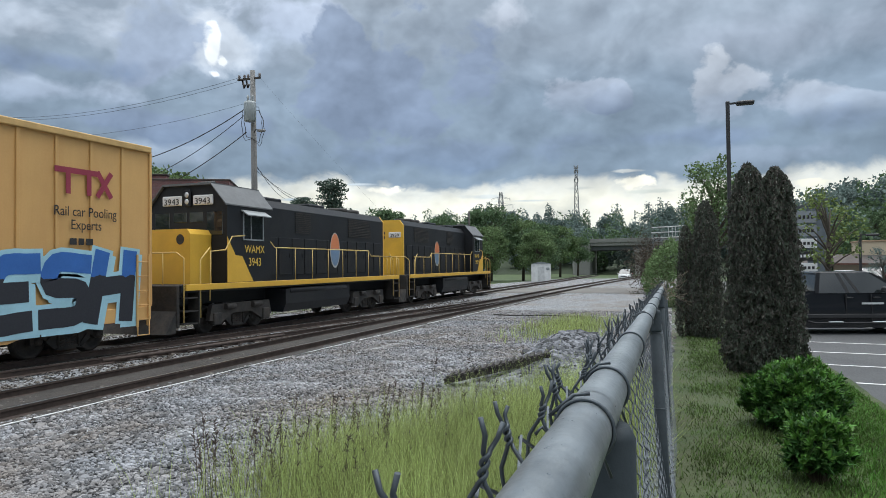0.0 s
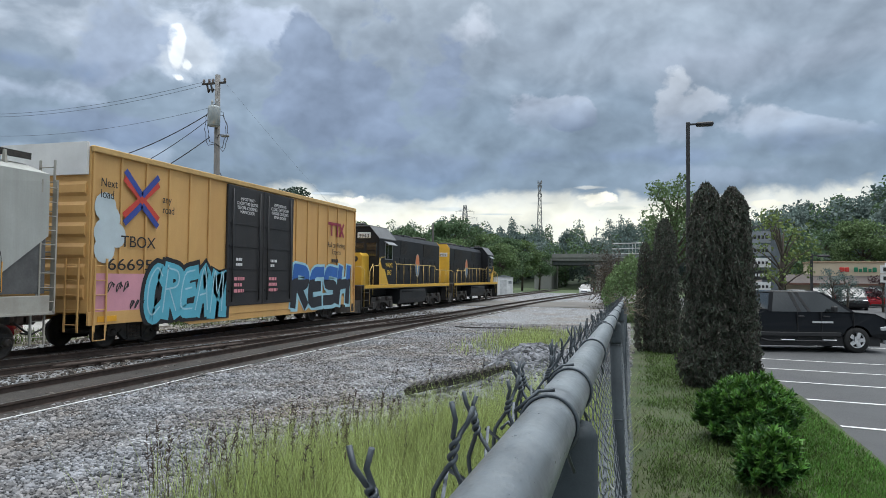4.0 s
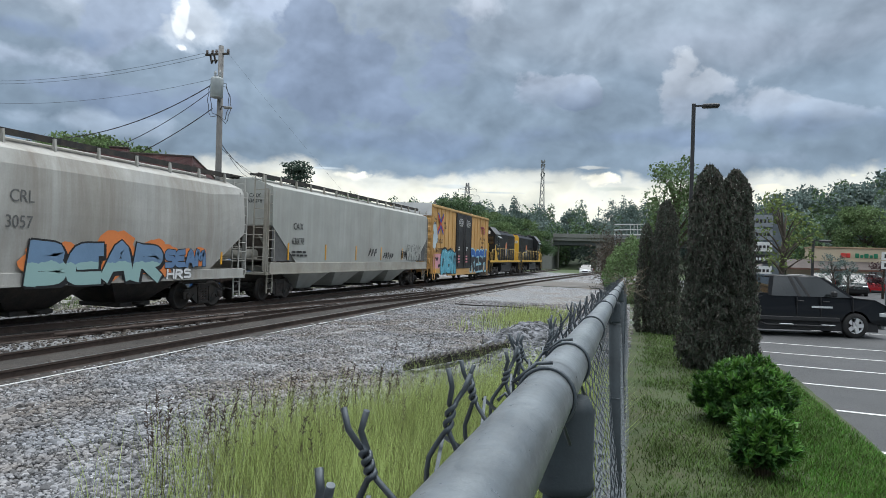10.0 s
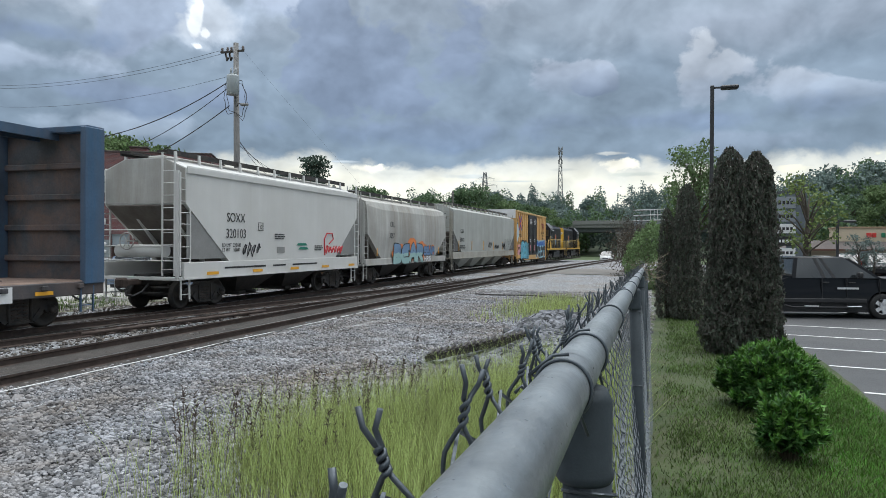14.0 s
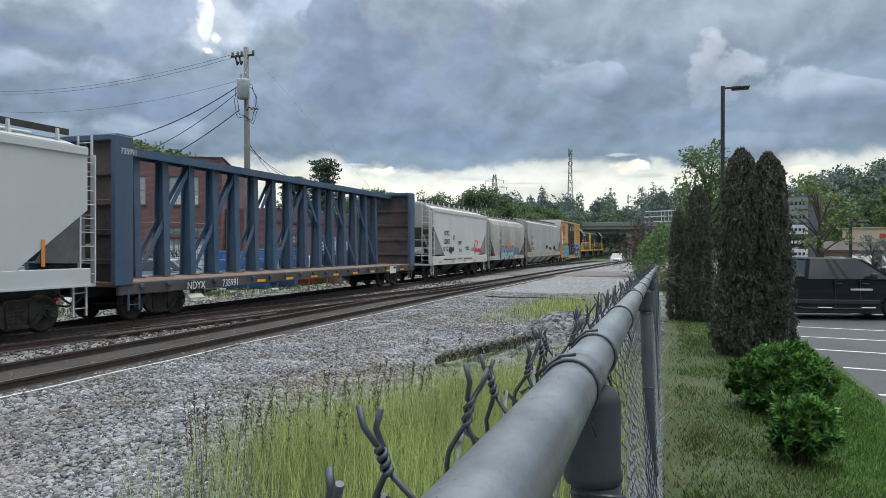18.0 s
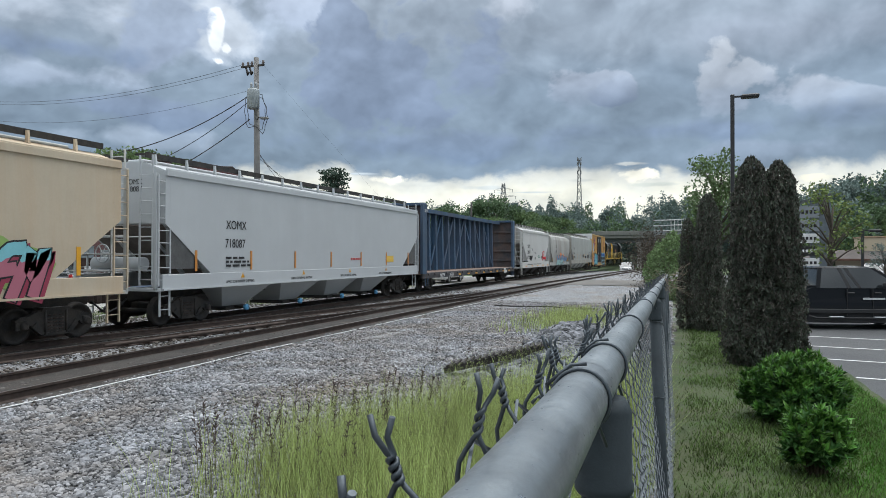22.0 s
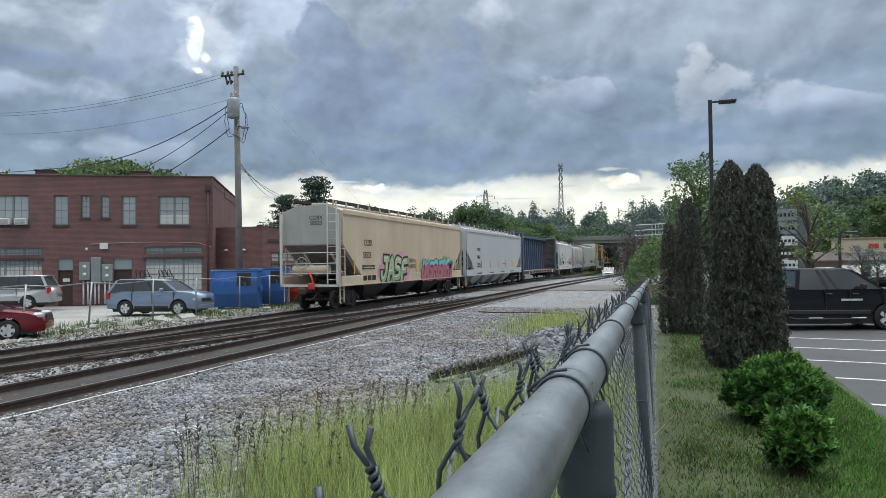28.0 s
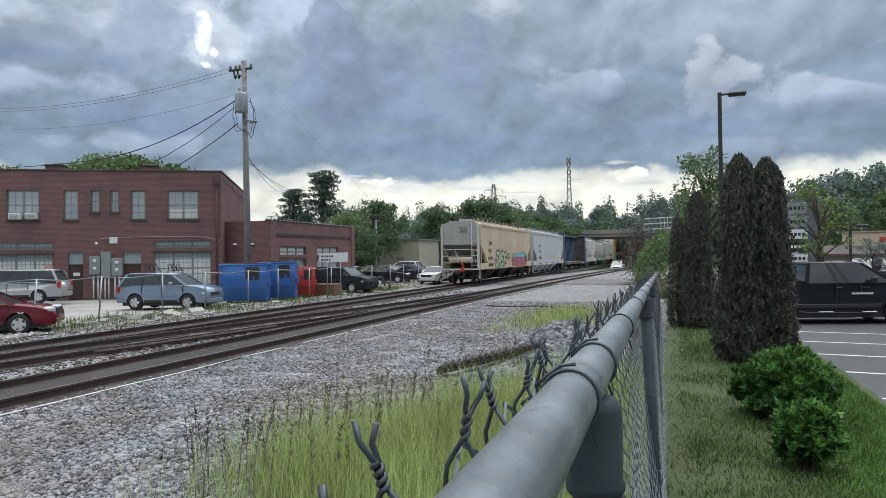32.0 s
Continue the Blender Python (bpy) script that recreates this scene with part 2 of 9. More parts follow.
sun = new("sun", bpy.data.lights.new("sun", "SUN"))
sun.data.energy, sun.data.angle, sun.data.color = 1.5, radians(40), (1.0, 0.95, 0.88)
sun.matrix_world = look((8, 14, 50), (0, 0, 0))
scene.view_settings.exposure = 0.0

# ---------- building helpers ----------
class Geo:
    """Collects vertices and faces of one mesh."""

    def __init__(self):
        self.v, self.f, self.s, self.mi, self.m = [], [], [], [], 0

    def add(self, vs, fs, smooth=False):
        o = len(self.v)
        self.v += [tuple(p) for p in vs]
        self.f += [tuple(i + o for i in f) for f in fs]
        self.s += [smooth] * len(fs)
        self.mi += [self.m] * len(fs)
        return self

    def box(self, a, b, ch=0.0):
        (x0, y0, z0), (x1, y1, z1) = [min(p, q) for p, q in zip(a, b)], [max(p, q) for p, q in zip(a, b)]
        if ch <= 0:
            v = [(x, y, z) for x in (x0, x1) for y in (y0, y1) for z in (z0, z1)]
            return self.add(v, [(0, 1, 3, 2), (4, 6, 7, 5), (0, 4, 5, 1), (2, 3, 7, 6), (0, 2, 6, 4), (1, 5, 7, 3)])
        c = min(ch, (x1 - x0) / 2.01, (y1 - y0) / 2.01, (z1 - z0) / 2.01)
        v, idx = [], {}
        for i, x in enumerate((x0, x1)):
            for j, y in enumerate((y0, y1)):
                for k, z in enumerate((z0, z1)):
                    sx, sy, sz = 1 - 2 * i, 1 - 2 * j, 1 - 2 * k
                    for ax in range(3):
                        p = [x + sx * c, y + sy * c, z + sz * c]
                        p[ax] = (x, y, z)[ax]
                        idx[i, j, k, ax] = len(v)
                        v.append(tuple(p))
        f = []
        for ax in range(3):
            o1, o2 = [a for a in range(3) if a != ax]
            for s in (0, 1):
                q = []
                for u, w in ((0, 0), (1, 0), (1, 1), (0, 1)):
                    key = [0, 0, 0]
                    key[ax], key[o1], key[o2] = s, u, w
                    q.append(idx[(*key, ax)])
                f.append(q if (s == 1) == (ax != 1) else q[::-1])
            for u in (0, 1):
                for w in (0, 1):
                    k0, k1 = [0, 0, 0], [0, 0, 0]
                    k0[o1], k0[o2], k1[o1], k1[o2] = u, w, u, w
                    k1[ax] = 1
                    f.append([idx[(*k0, o1)], idx[(*k1, o1)], idx[(*k1, o2)], idx[(*k0, o2)]])
        for i in (0, 1):
            for j in (0, 1):
                for k in (0, 1):
                    f.append([idx[i, j, k, 0], idx[i, j, k, 1], idx[i, j, k, 2]])
        return self.add(v, f)

    def tube(self, pts, r, seg=8, cap=True, r1=None):
        pts = [Vector(p) for p in pts]
        n = len(pts)
        vs, up = [], None
        for i, p in enumerate(pts):
            d = (pts[min(i + 1, n - 1)] - pts[max(i - 1, 0)])
            d = d.normalized() if d.length > 1e-9 else Vector((0, 0, 1))
            if up is None:
                up = Vector((0, 0, 1)) if abs(d.z) < 0.9 else Vector((1, 0, 0))
            a = d.cross(up).normalized()
            b = a.cross(d).normalized()
            up = b
            rr = r if r1 is None else r + (r1 - r) * i / max(1, n - 1)
            for k in range(seg):
                t = 2 * math.pi * k / seg
                vs.append(p + (a * math.cos(t) + b * math.sin(t)) * rr)
        fs = [(i * seg + k, i * seg + (k + 1) % seg, (i + 1) * seg + (k + 1) % seg, (i + 1) * seg + k) for i in range(n - 1) for k in range(seg)]
        self.add(vs, fs, seg > 5)
        if cap:
            o = len(self.v) - len(vs)
            self.f += [tuple(o + k for k in range(seg))[::-1], tuple(o + (n - 1) * seg + k for k in range(seg))]
            self.s += [False, False]
            self.mi += [self.m] * 2
        return self

    def prism(self, poly, axis, a, b, smooth=False):
        """Extrudes a polygon of the two other coordinates along an axis (0, 1, 2) from a to b."""
        n = len(poly)
        vs = []
        for t in (a, b):
            for u, w in poly:
                p = [u, w]
                p.insert(axis, t)
                vs.append(tuple(p))
        fs = [(i, (i + 1) % n, n + (i + 1) % n, n + i) for i in range(n)]
        self.add(vs, fs, smooth)
        o = len(self.v) - 2 * n
        self.f += [tuple(o + i for i in range(n))[::-1], tuple(o + n + i for i in range(n))]
        self.s += [False, False]
        self.mi += [self.m] * 2
        return self

    def lathe(self, prof, axis=2, at=(0, 0, 0), seg=20, smooth=True, cap=True):
        """Turns a profile of (radius, height) round an axis through at."""
        vs = []
        for r, h in prof:
            for k in range(seg):
                t = 2 * math.pi * k / seg
                p = [r * math.cos(t), r * math.sin(t)]
                p.insert(axis, h)
                vs.append((p[0] + at[0], p[1] + at[1], p[2] + at[2]))
        n = len(prof)
        fs = [(i * seg + k, i * seg + (k + 1) % seg, (i + 1) * seg + (k + 1) % seg, (i + 1) * seg + k) for i in range(n - 1) for k in range(seg)]
        self.add(vs, fs, smooth)
        if not cap:
            return self
        o = len(self.v) - len(vs)
        self.f += [tuple(o + k for k in range(seg)), tuple(o + (n - 1) * seg + k for k in range(seg))]
        self.s += [False, False]
        self.mi += [self.m] * 2
        return self

    def mesh(self, name, *mats):
        me = bpy.data.meshes.new(name)
        me.from_pydata(self.v, [], self.f)
        me.polygons.foreach_set("use_smooth", self.s)
        if len(mats) > 1:
            me.polygons.foreach_set("material_index", self.mi)
        for m in mats:
            me.materials.append(m)
        bm = bmesh.new()
        bm.from_mesh(me)
        bmesh.ops.recalc_face_normals(bm, faces=bm.faces)
        bm.to_mesh(me)
        bm.free()
        return me


def part(name, geo, material, parent=None, label="", m=None):
    """Links a mesh as one object, under a thing or a part if a parent is given."""
    mats = material if isinstance(material, (list, tuple)) else (material,)
    me = geo.mesh(name, *mats) if isinstance(geo, Geo) else geo
    ob = new(name, me)
    if parent is not None:
        ob.parent = parent
    if m is not None:
        ob.matrix_basis = m
    if label:
        ob["label"] = label
    return ob


def again(ob, parent, m):
    """The same part once more on its thing, sharing the mesh."""
    o = new(ob.name.split(".")[0], ob.data)
    o.parent = parent
    o.matrix_basis = m
    return o


def thing(name, m, label, category, group="", kind=""):
    ob = new(name)
    ob.empty_display_size = 0.3
    ob.matrix_basis = m
    return tagged(ob, label, category, group, kind)


def cloud_mesh(name, verts, faces, *mats, smooth=False, index=None):
    """A mesh from arrays: verts (n, 3), faces (m, k)."""
    verts, faces = np.asarray(verts, np.float32), np.asarray(faces, np.int32)
    me = bpy.data.meshes.new(name)
    me.vertices.add(len(verts))
    me.vertices.foreach_set("co", verts.ravel())
    k = faces.shape[1]
    me.loops.add(faces.size)
    me.loops.foreach_set("vertex_index", faces.ravel())
    me.polygons.add(len(faces))
    me.polygons.foreach_set("loop_start", np.arange(0, faces.size, k, dtype=np.int32))
    me.polygons.foreach_set("use_smooth", np.full(len(faces), smooth))
    if index is not None:
        me.polygons.foreach_set("material_index", np.asarray(index, np.int32))
    me.update(calc_edges=True)
    for m in mats:
        me.materials.append(m)
    return me


def spin(rng, n):
    """n random rotation matrices."""
    q = rng.normal(size=(n, 4))
    q /= np.linalg.norm(q, axis=1)[:, None]
    w, x, y, z = q.T
    return np.stack([np.stack([1 - 2 * (y * y + z * z), 2 * (x * y - z * w), 2 * (x * z + y * w)], 1),
                     np.stack([2 * (x * y + z * w), 1 - 2 * (x * x + z * z), 2 * (y * z - x * w)], 1),
                     np.stack([2 * (x * z - y * w), 2 * (y * z + x * w), 1 - 2 * (x * x + y * y)], 1)], 1)


def leaf_mesh(name, centres, size, rng, *mats, aspect=0.55, upright=0.0, index=None):
    """Small bent leaves round the given centres."""
    n = len(centres)
    base = np.array([[-0.5, 0, 0], [0, -0.5 * aspect, 0.08], [0.5, 0, 0], [0, 0.5 * aspect, 0.08]])
    rot = spin(rng, n)
    s = size * rng.uniform(0.6, 1.35, n)
    v = np.einsum("nij,kj->nki", rot, base) * s[:, None, None]
    if upright:
        v[:, :, 2] *= 1 + upright
    v += np.asarray(centres)[:, None, :]
    f = np.arange(4 * n).reshape(n, 4)
    return cloud_mesh(name, v.reshape(-1, 3), f, *mats, index=index)


SIDE = Matrix(((0, 0, 1, 0), (1, 0, 0, 0), (0, 1, 0, 0), (0, 0, 0, 1)))  # writing on a side that faces +x


def lettering(body, size, material, parent, m, name="lettering", align="CENTER", label="", shear=0.0, wide=1.0):
    cu = bpy.data.curves.new("text", "FONT")
    cu.body, cu.size, cu.align_x, cu.shear, cu.space_line = body, size, align, shear, 0.95
    cu.extrude = 0.002
    tmp = bpy.data.objects.new("text", cu)
    scene.collection.objects.link(tmp)
    me = bpy.data.meshes.new_from_object(tmp.evaluated_get(bpy.context.evaluated_depsgraph_get()))
    bpy.data.objects.remove(tmp)
    bpy.data.curves.remove(cu)
    me.materials.clear()
    me.materials.append(material)
    if wide != 1.0:
        for v in me.vertices:
            v.co.x *= wide
    ob = new(name, me)
    ob.parent = parent
    ob.matrix_basis = m
    if label:
        ob["label"] = label
    return ob

# ---------- materials ----------
def mat(name, colour, rough=0.6, metal=0.0, vary=0.25, scale=3.0, fine=40.0, bump=0.15, dirt=None, dirt_amount=0.0, streak=False, tint=None, obj_random=0.0, island=0.0, spec=0.5, alpha=None, gap=1.0):
    """A painted, stony or woody surface: base colour with large and small variation, dirt with a shape of its own, and relief."""
    m = bpy.data.materials.new(name)
    m.use_nodes = True
    nt = m.node_tree
    b = nt.nodes["Principled BSDF"]
    L = nt.links.new
    b.inputs["Roughness"].default_value, b.inputs["Metallic"].default_value = rough, metal
    b.inputs["Specular IOR Level"].default_value = spec
    tc = nt.nodes.new("ShaderNodeTexCoord")
    n1, n2 = node(nt, "ShaderNodeTexNoise", Scale=scale, Detail=6.0, Roughness=0.6), node(nt, "ShaderNodeTexNoise", Scale=fine, Detail=5.0, Roughness=0.65)
    for n in (n1, n2):
        L(tc.outputs["Object"], n.inputs["Vector"])

    def mixc(fac, a, c, mode="MIX"):
        x = nt.nodes.new("ShaderNodeMix")
        x.data_type, x.blend_type = "RGBA", mode
        for i, v in ((0, fac), (6, a), (7, c)):
            if isinstance(v, (int, float)):
                x.inputs[i].default_value = v
            elif isinstance(v, tuple):
                x.inputs[i].default_value = (*v[:3], 1)
            else:
                L(v, x.inputs[i])
        return x.outputs[2]

    def mp(v, a0, a1, b0, b1):
        r = nt.nodes.new("ShaderNodeMapRange")
        for i, q in enumerate((a0, a1, b0, b1)):
            r.inputs[i + 1].default_value = q
        L(v, r.inputs[0])
        return r.outputs[0]

    dark = tuple(c * (1 - vary) for c in colour)
    light = tuple(min(1, c * (1 + vary * 0.8)) for c in colour) if tint is None else tint
    col = mixc(mp(n1.outputs[0], 0.3, 0.7, 0, 1), dark, light)
    col = mixc(mp(n2.outputs[0], 0.3, 0.7, 0, 0.5 * min(1, vary * 2)), col, tuple(c * 0.6 for c in colour))
    if dirt is not None:
        n3 = node(nt, "ShaderNodeTexNoise", Scale=scale * 0.7, Detail=8.0, Roughness=0.7, Distortion=0.4)
        if streak:
            mapn = nt.nodes.new("ShaderNodeMapping")
            mapn.inputs["Scale"].default_value = (2.2, 2.2, 0.16)
            L(tc.outputs["Object"], mapn.inputs[0])
            L(mapn.outputs[0], n3.inputs["Vector"])
        else:
            L(tc.outputs["Object"], n3.inputs["Vector"])
        col = mixc(mp(n3.outputs[0], 0.5 - 0.1 * gap, 0.5 + 0.2 * gap, 0, dirt_amount), col, dirt)
    if obj_random or island:
        src = nt.nodes.new("ShaderNodeObjectInfo").outputs["Random"] if obj_random else nt.nodes.new("ShaderNodeNewGeometry").outputs["Random Per Island"]
        amt = obj_random or island
        hv = nt.nodes.new("ShaderNodeHueSaturation")
        L(mp(src, 0, 1, 1 - amt, 1 + amt), hv.inputs["Value"])
        L(mp(src, 0, 1, 0.5 - 0.02 * amt, 0.5 + 0.02 * amt), hv.inputs["Hue"])
        L(col, hv.inputs["Color"])
        col = hv.outputs[0]
    L(col, b.inputs["Base Color"])
    L(mp(n2.outputs[0], 0.3, 0.7, max(0.05, rough - 0.1), min(1, rough + 0.1)), b.inputs["Roughness"])
    if bump:
        bp = node(nt, "ShaderNodeBump", Strength=bump, Distance=0.02)
        L(n2.outputs[0], bp.inputs["Height"])
        L(bp.outputs[0], b.inputs["Normal"])
    return m


def leafy(name, colour, vary=0.45, rough=0.6, through=0.25):
    """Foliage, each leaf of its own shade, with light coming through it."""
    m = mat(name, colour, rough=rough, vary=0.3, scale=0.7, fine=6.0, bump=0, island=vary, spec=0.25)
    nt = m.node_tree
    b = nt.nodes["Principled BSDF"]
    tr = nt.nodes.new("ShaderNodeBsdfTranslucent")
    src = b.inputs["Base Color"].links[0].from_socket
    nt.links.new(src, tr.inputs[0])
    mx = nt.nodes.new("ShaderNodeMixShader")
    mx.inputs[0].default_value = through
    nt.links.new(b.outputs[0], mx.inputs[1])
    nt.links.new(tr.outputs[0], mx.inputs[2])
    nt.links.new(mx.outputs[0], nt.nodes["Material Output"].inputs[0])
    return m


def glow(name, colour, strength):
    m = mat(name, colour, bump=0)
    b = m.node_tree.nodes["Principled BSDF"]
    b.inputs["Emission Color"].default_value, b.inputs["Emission Strength"].default_value = (*colour, 1), strength
    return m


def gravel_mat(name, c0, c1, c2, scale=24.0):
    """Crushed stone: cells of differing greys with dark joints, and wide brown and pale patches."""
    m = bpy.data.materials.new(name)
    m.use_nodes = True
    nt = m.node_tree
    b = nt.nodes["Principled BSDF"]
    L = nt.links.new
    b.inputs["Roughness"].default_value = 0.9
    tc = nt.nodes.new("ShaderNodeTexCoord")
    vo = node(nt, "ShaderNodeTexVoronoi", Scale=scale)
    vd = node(nt, "ShaderNodeTexVoronoi", Scale=scale)
    vd.feature = "DISTANCE_TO_EDGE"
    n1 = node(nt, "ShaderNodeTexNoise", Scale=0.35, Detail=6.0, Roughness=0.65)
    n2 = node(nt, "ShaderNodeTexNoise", Scale=60.0, Detail=4.0)
    for n in (vo, vd, n1, n2):
        L(tc.outputs["Object"], n.inputs["Vector"])
    sep = nt.nodes.new("ShaderNodeSeparateColor")
    L(vo.outputs["Color"], sep.inputs[0])
    cr = nt.nodes.new("ShaderNodeValToRGB")
    els = cr.color_ramp.elements
    els.new(0.5)
    for e, (p, c) in zip(els, ((0.0, c0), (0.55, c1), (1.0, c2))):
        e.position, e.color = p, (*c, 1)
    L(sep.outputs[0], cr.inputs[0])
    mr = nt.nodes.new("ShaderNodeMapRange")
    mr.inputs[2].default_value, mr.inputs[3].default_value = 0.12, 0.25
    mr.inputs[1].default_value = 0.0
    L(vd.outputs["Distance"], mr.inputs[0])
    mr.inputs[4].default_value = 1.0
    mu = nt.nodes.new("ShaderNodeMix")
    mu.data_type, mu.blend_type = "RGBA", "MULTIPLY"
    mu.inputs[0].default_value = 0.75
    L(cr.outputs[0], mu.inputs[6])
    L(mr.outputs[0], mu.inputs[7])
    br = nt.nodes.new("ShaderNodeMix")
    br.data_type = "RGBA"
    r2 = nt.nodes.new("ShaderNodeMapRange")
    r2.inputs[1].default_value, r2.inputs[2].default_value, r2.inputs[3].default_value, r2.inputs[4].default_value = 0.46, 0.70, 0.0, 0.68
    L(n1.outputs[0], r2.inputs[0])
    L(r2.outputs[0], br.inputs[0])
    L(mu.outputs[2], br.inputs[6])
    br.inputs[7].default_value = (0.17, 0.13, 0.09, 1)
    L(br.outputs[2], b.inputs["Base Color"])
    bp = node(nt, "ShaderNodeBump", Strength=0.9, Distance=0.03)
    L(vd.outputs["Distance"], bp.inputs["Height"])
    L(bp.outputs[0], b.inputs["Normal"])
    return m


def glass_mat(name, tint, rough=0.04):
    m = bpy.data.materials.new(name)
    m.use_nodes = True
    b = m.node_tree.nodes["Principled BSDF"]
    b.inputs["Base Color"].default_value = (*tint, 1)
    b.inputs["Roughness"].default_value = rough
    b.inputs["Specular IOR Level"].default_value = 0.8
    return m


STEEL_DARK = mat("dark_steel", (0.03, 0.03, 0.03), 0.65, 0.2, 0.4, 4, 30, 0.2, (0.09, 0.07, 0.055), 0.6)
RUST = mat("rusty_steel", (0.058, 0.041, 0.034), 0.8, 0.1, 0.45, 5, 40, 0.3, (0.11, 0.08, 0.065), 0.5)
RAIL_TOP = mat("worn_rail_head", (0.32, 0.31, 0.30), 0.32, 0.9, 0.2, 3, 60, 0.03)
TIE_WOOD = mat("creosoted_timber", (0.055, 0.042, 0.034), 0.9, 0, 0.5, 6, 50, 0.4, (0.13, 0.11, 0.09), 0.6)
GALV = mat("galvanised_steel", (0.33, 0.36, 0.375), 0.36, 0.7, 0.25, 9, 90, 0.06, (0.11, 0.12, 0.13), 0.55)
POST_STEEL = mat("weathered_post_steel", (0.040, 0.050, 0.057), 0.6, 0.1, 0.25, 6, 60, 0.08, spec=0.2)
GALV_WIRE = mat("galvanised_wire", (0.085, 0.098, 0.11), 0.42, 0.7, 0.3, 20, 120, 0.1)
GRAVEL = gravel_mat("crushed_stone", (0.07, 0.075, 0.082), (0.225, 0.235, 0.248), (0.51, 0.52, 0.54))
STONE = mat("ballast_stone", (0.225, 0.233, 0.25), 0.9, 0, 0.3, 0.45, 50, 0.3, (0.14, 0.105, 0.072), 0.85, island=0.65)
ASPHALT = mat("asphalt", (0.062, 0.064, 0.068), 0.75, 0, 0.22, 0.4, 70, 0.35, (0.10, 0.10, 0.10), 0.5)
CONCRETE = mat("pale_concrete", (0.36, 0.36, 0.34), 0.85, 0, 0.2, 0.5, 25, 0.2, (0.22, 0.20, 0.17), 0.6)
LINE_WHITE = mat("road_marking_paint", (0.75, 0.75, 0.73), 0.7, 0, 0.2, 3, 30, 0.1, (0.25, 0.25, 0.25), 0.35)
SOIL = mat("soil_and_turf", (0.050, 0.080, 0.024), 0.95, 0, 0.45, 1.3, 22, 0.8, (0.085, 0.066, 0.042), 0.6)
MEADOW = mat("far_grass", (0.06, 0.09, 0.03), 0.95, 0, 0.35, 0.05, 1.5, 0.3)
WHITE_PAINT = mat("white_paint", (0.72, 0.73, 0.73), 0.55, 0, 0.12, 2, 30, 0.05, (0.4, 0.38, 0.35), 0.4)
BLACK_PAINT = mat("black_paint", (0.02, 0.02, 0.022), 0.42, 0, 0.3, 2, 30, 0.05)

# ---------- ground, tracks, roads ----------
def bell(u, w):
    return math.exp(-(u / w) ** 2)


def gz(x, y):
    """Height of the ground."""
    z = GROUND_Z
    z += 0.09 * bell(x - 0.3, 1.5) * (1 if y < 10 else bell(y - 10, 14))
    z += 0.86 * bell(x + 2.2, 1.0) * bell(y - 14.2, 2.7)
    z += 0.10 * bell(x + 4.0, 2.2) * bell(y - 7, 5)
    if y > 75:
        z -= 0.5 * min(1, (y - 75) / 50)
    return z


def sheet(name, x0, x1, y0, y1, step, lift, material, label, rough=0.0, kind="structure", shape=None, category="ground"):
    nx, ny = max(9 if shape else 2, int((x1 - x0) / step) + 1), max(2, int((y1 - y0) / step) + 1)
    xs, ys = np.linspace(x0, x1, nx), np.linspace(y0, y1, ny)
    v = []
    for y in ys:
        for i, x in enumerate(xs):
            xx = x if shape is None else shape(i / (nx - 1), y)
            v.append((xx, y, gz(xx, y) + lift + (rough * noise.noise((xx * 1.3, y * 1.3, 0)) if rough else 0)))
    f = [(j * nx + i, j * nx + i + 1, (j + 1) * nx + i + 1, (j + 1) * nx + i) for j in range(ny - 1) for i in range(nx - 1)]
    ob = new(name, cloud_mesh(name, v, f, material, smooth=True))
    return tagged(ob, label, category, "", kind)


def ground_sheet():
    xs = [-2500, -900, -300, -120, -70] + list(np.arange(-50, 31, 2.5)) + [40, 70, 120, 300, 900, 2500]
    ys = [-300, -60, -20] + list(np.arange(-12, 81, 2.0)) + [90, 105, 125, 160, 220, 320, 500, 900, 3500]
    v = [(x, y, GROUND_Z - 0.12 - (0.5 * min(1, max(0, (y - 75) / 50)))) for y in ys for x in xs]
    n = len(xs)
    f = [(j * n + i, j * n + i + 1, (j + 1) * n + i + 1, (j + 1) * n + i) for j in range(len(ys) - 1) for i in range(n - 1)]
    tagged(new("ground", cloud_mesh("ground", v, f, MEADOW, smooth=True)), "flat valley ground of rough grass and dirt", "ground", "", "structure")


ground_sheet()
sheet("gravel_yard", -19.4, -0.05, -12, 54, 0.4, 0.0, GRAVEL, "grey crushed-stone ballast between the rails and the fence", 0.05)
LOT_EDGE = lambda u, y: (2.62 + 0.25 * bell(y - 14, 5)) + u * 40
sheet("grass_strip", 0, 1, -6, 60, 0.3, 0.02, SOIL, "strip of patchy mown grass beside the fence", 0.03, shape=lambda u, y: -0.02 - 0.018 * max(0, y) + u * (2.75 + 0.018 * max(0, y) + 0.2 * bell(y - 14, 5)))
sheet("parking_lot", 0, 1, -8, 95, 0.8, 0.0, ASPHALT, "dark asphalt car park with white bay lines", 0.0, shape=LOT_EDGE)
sheet("yard_pavement", -60, -20.6, -12, 75, 1.2, -0.03, CONCRETE, "pale worn concrete yard of the brick building", 0.02, category="pavement")
sheet("verge", -22.0, -18.6, -12, 54, 0.35, 0.012, mat("weedy_rubble", (0.12, 0.13, 0.07), 0.95, 0, 0.5, 1.2, 18, 0.6, (0.30, 0.28, 0.25), 0.8), "weedy verge with broken concrete beside the rails", 0.10)
sheet("gravel_beyond", -22, -0.6, 66, 128, 1.0, 0.01, GRAVEL, "grey crushed stone along the rails beyond the crossing", 0.04)
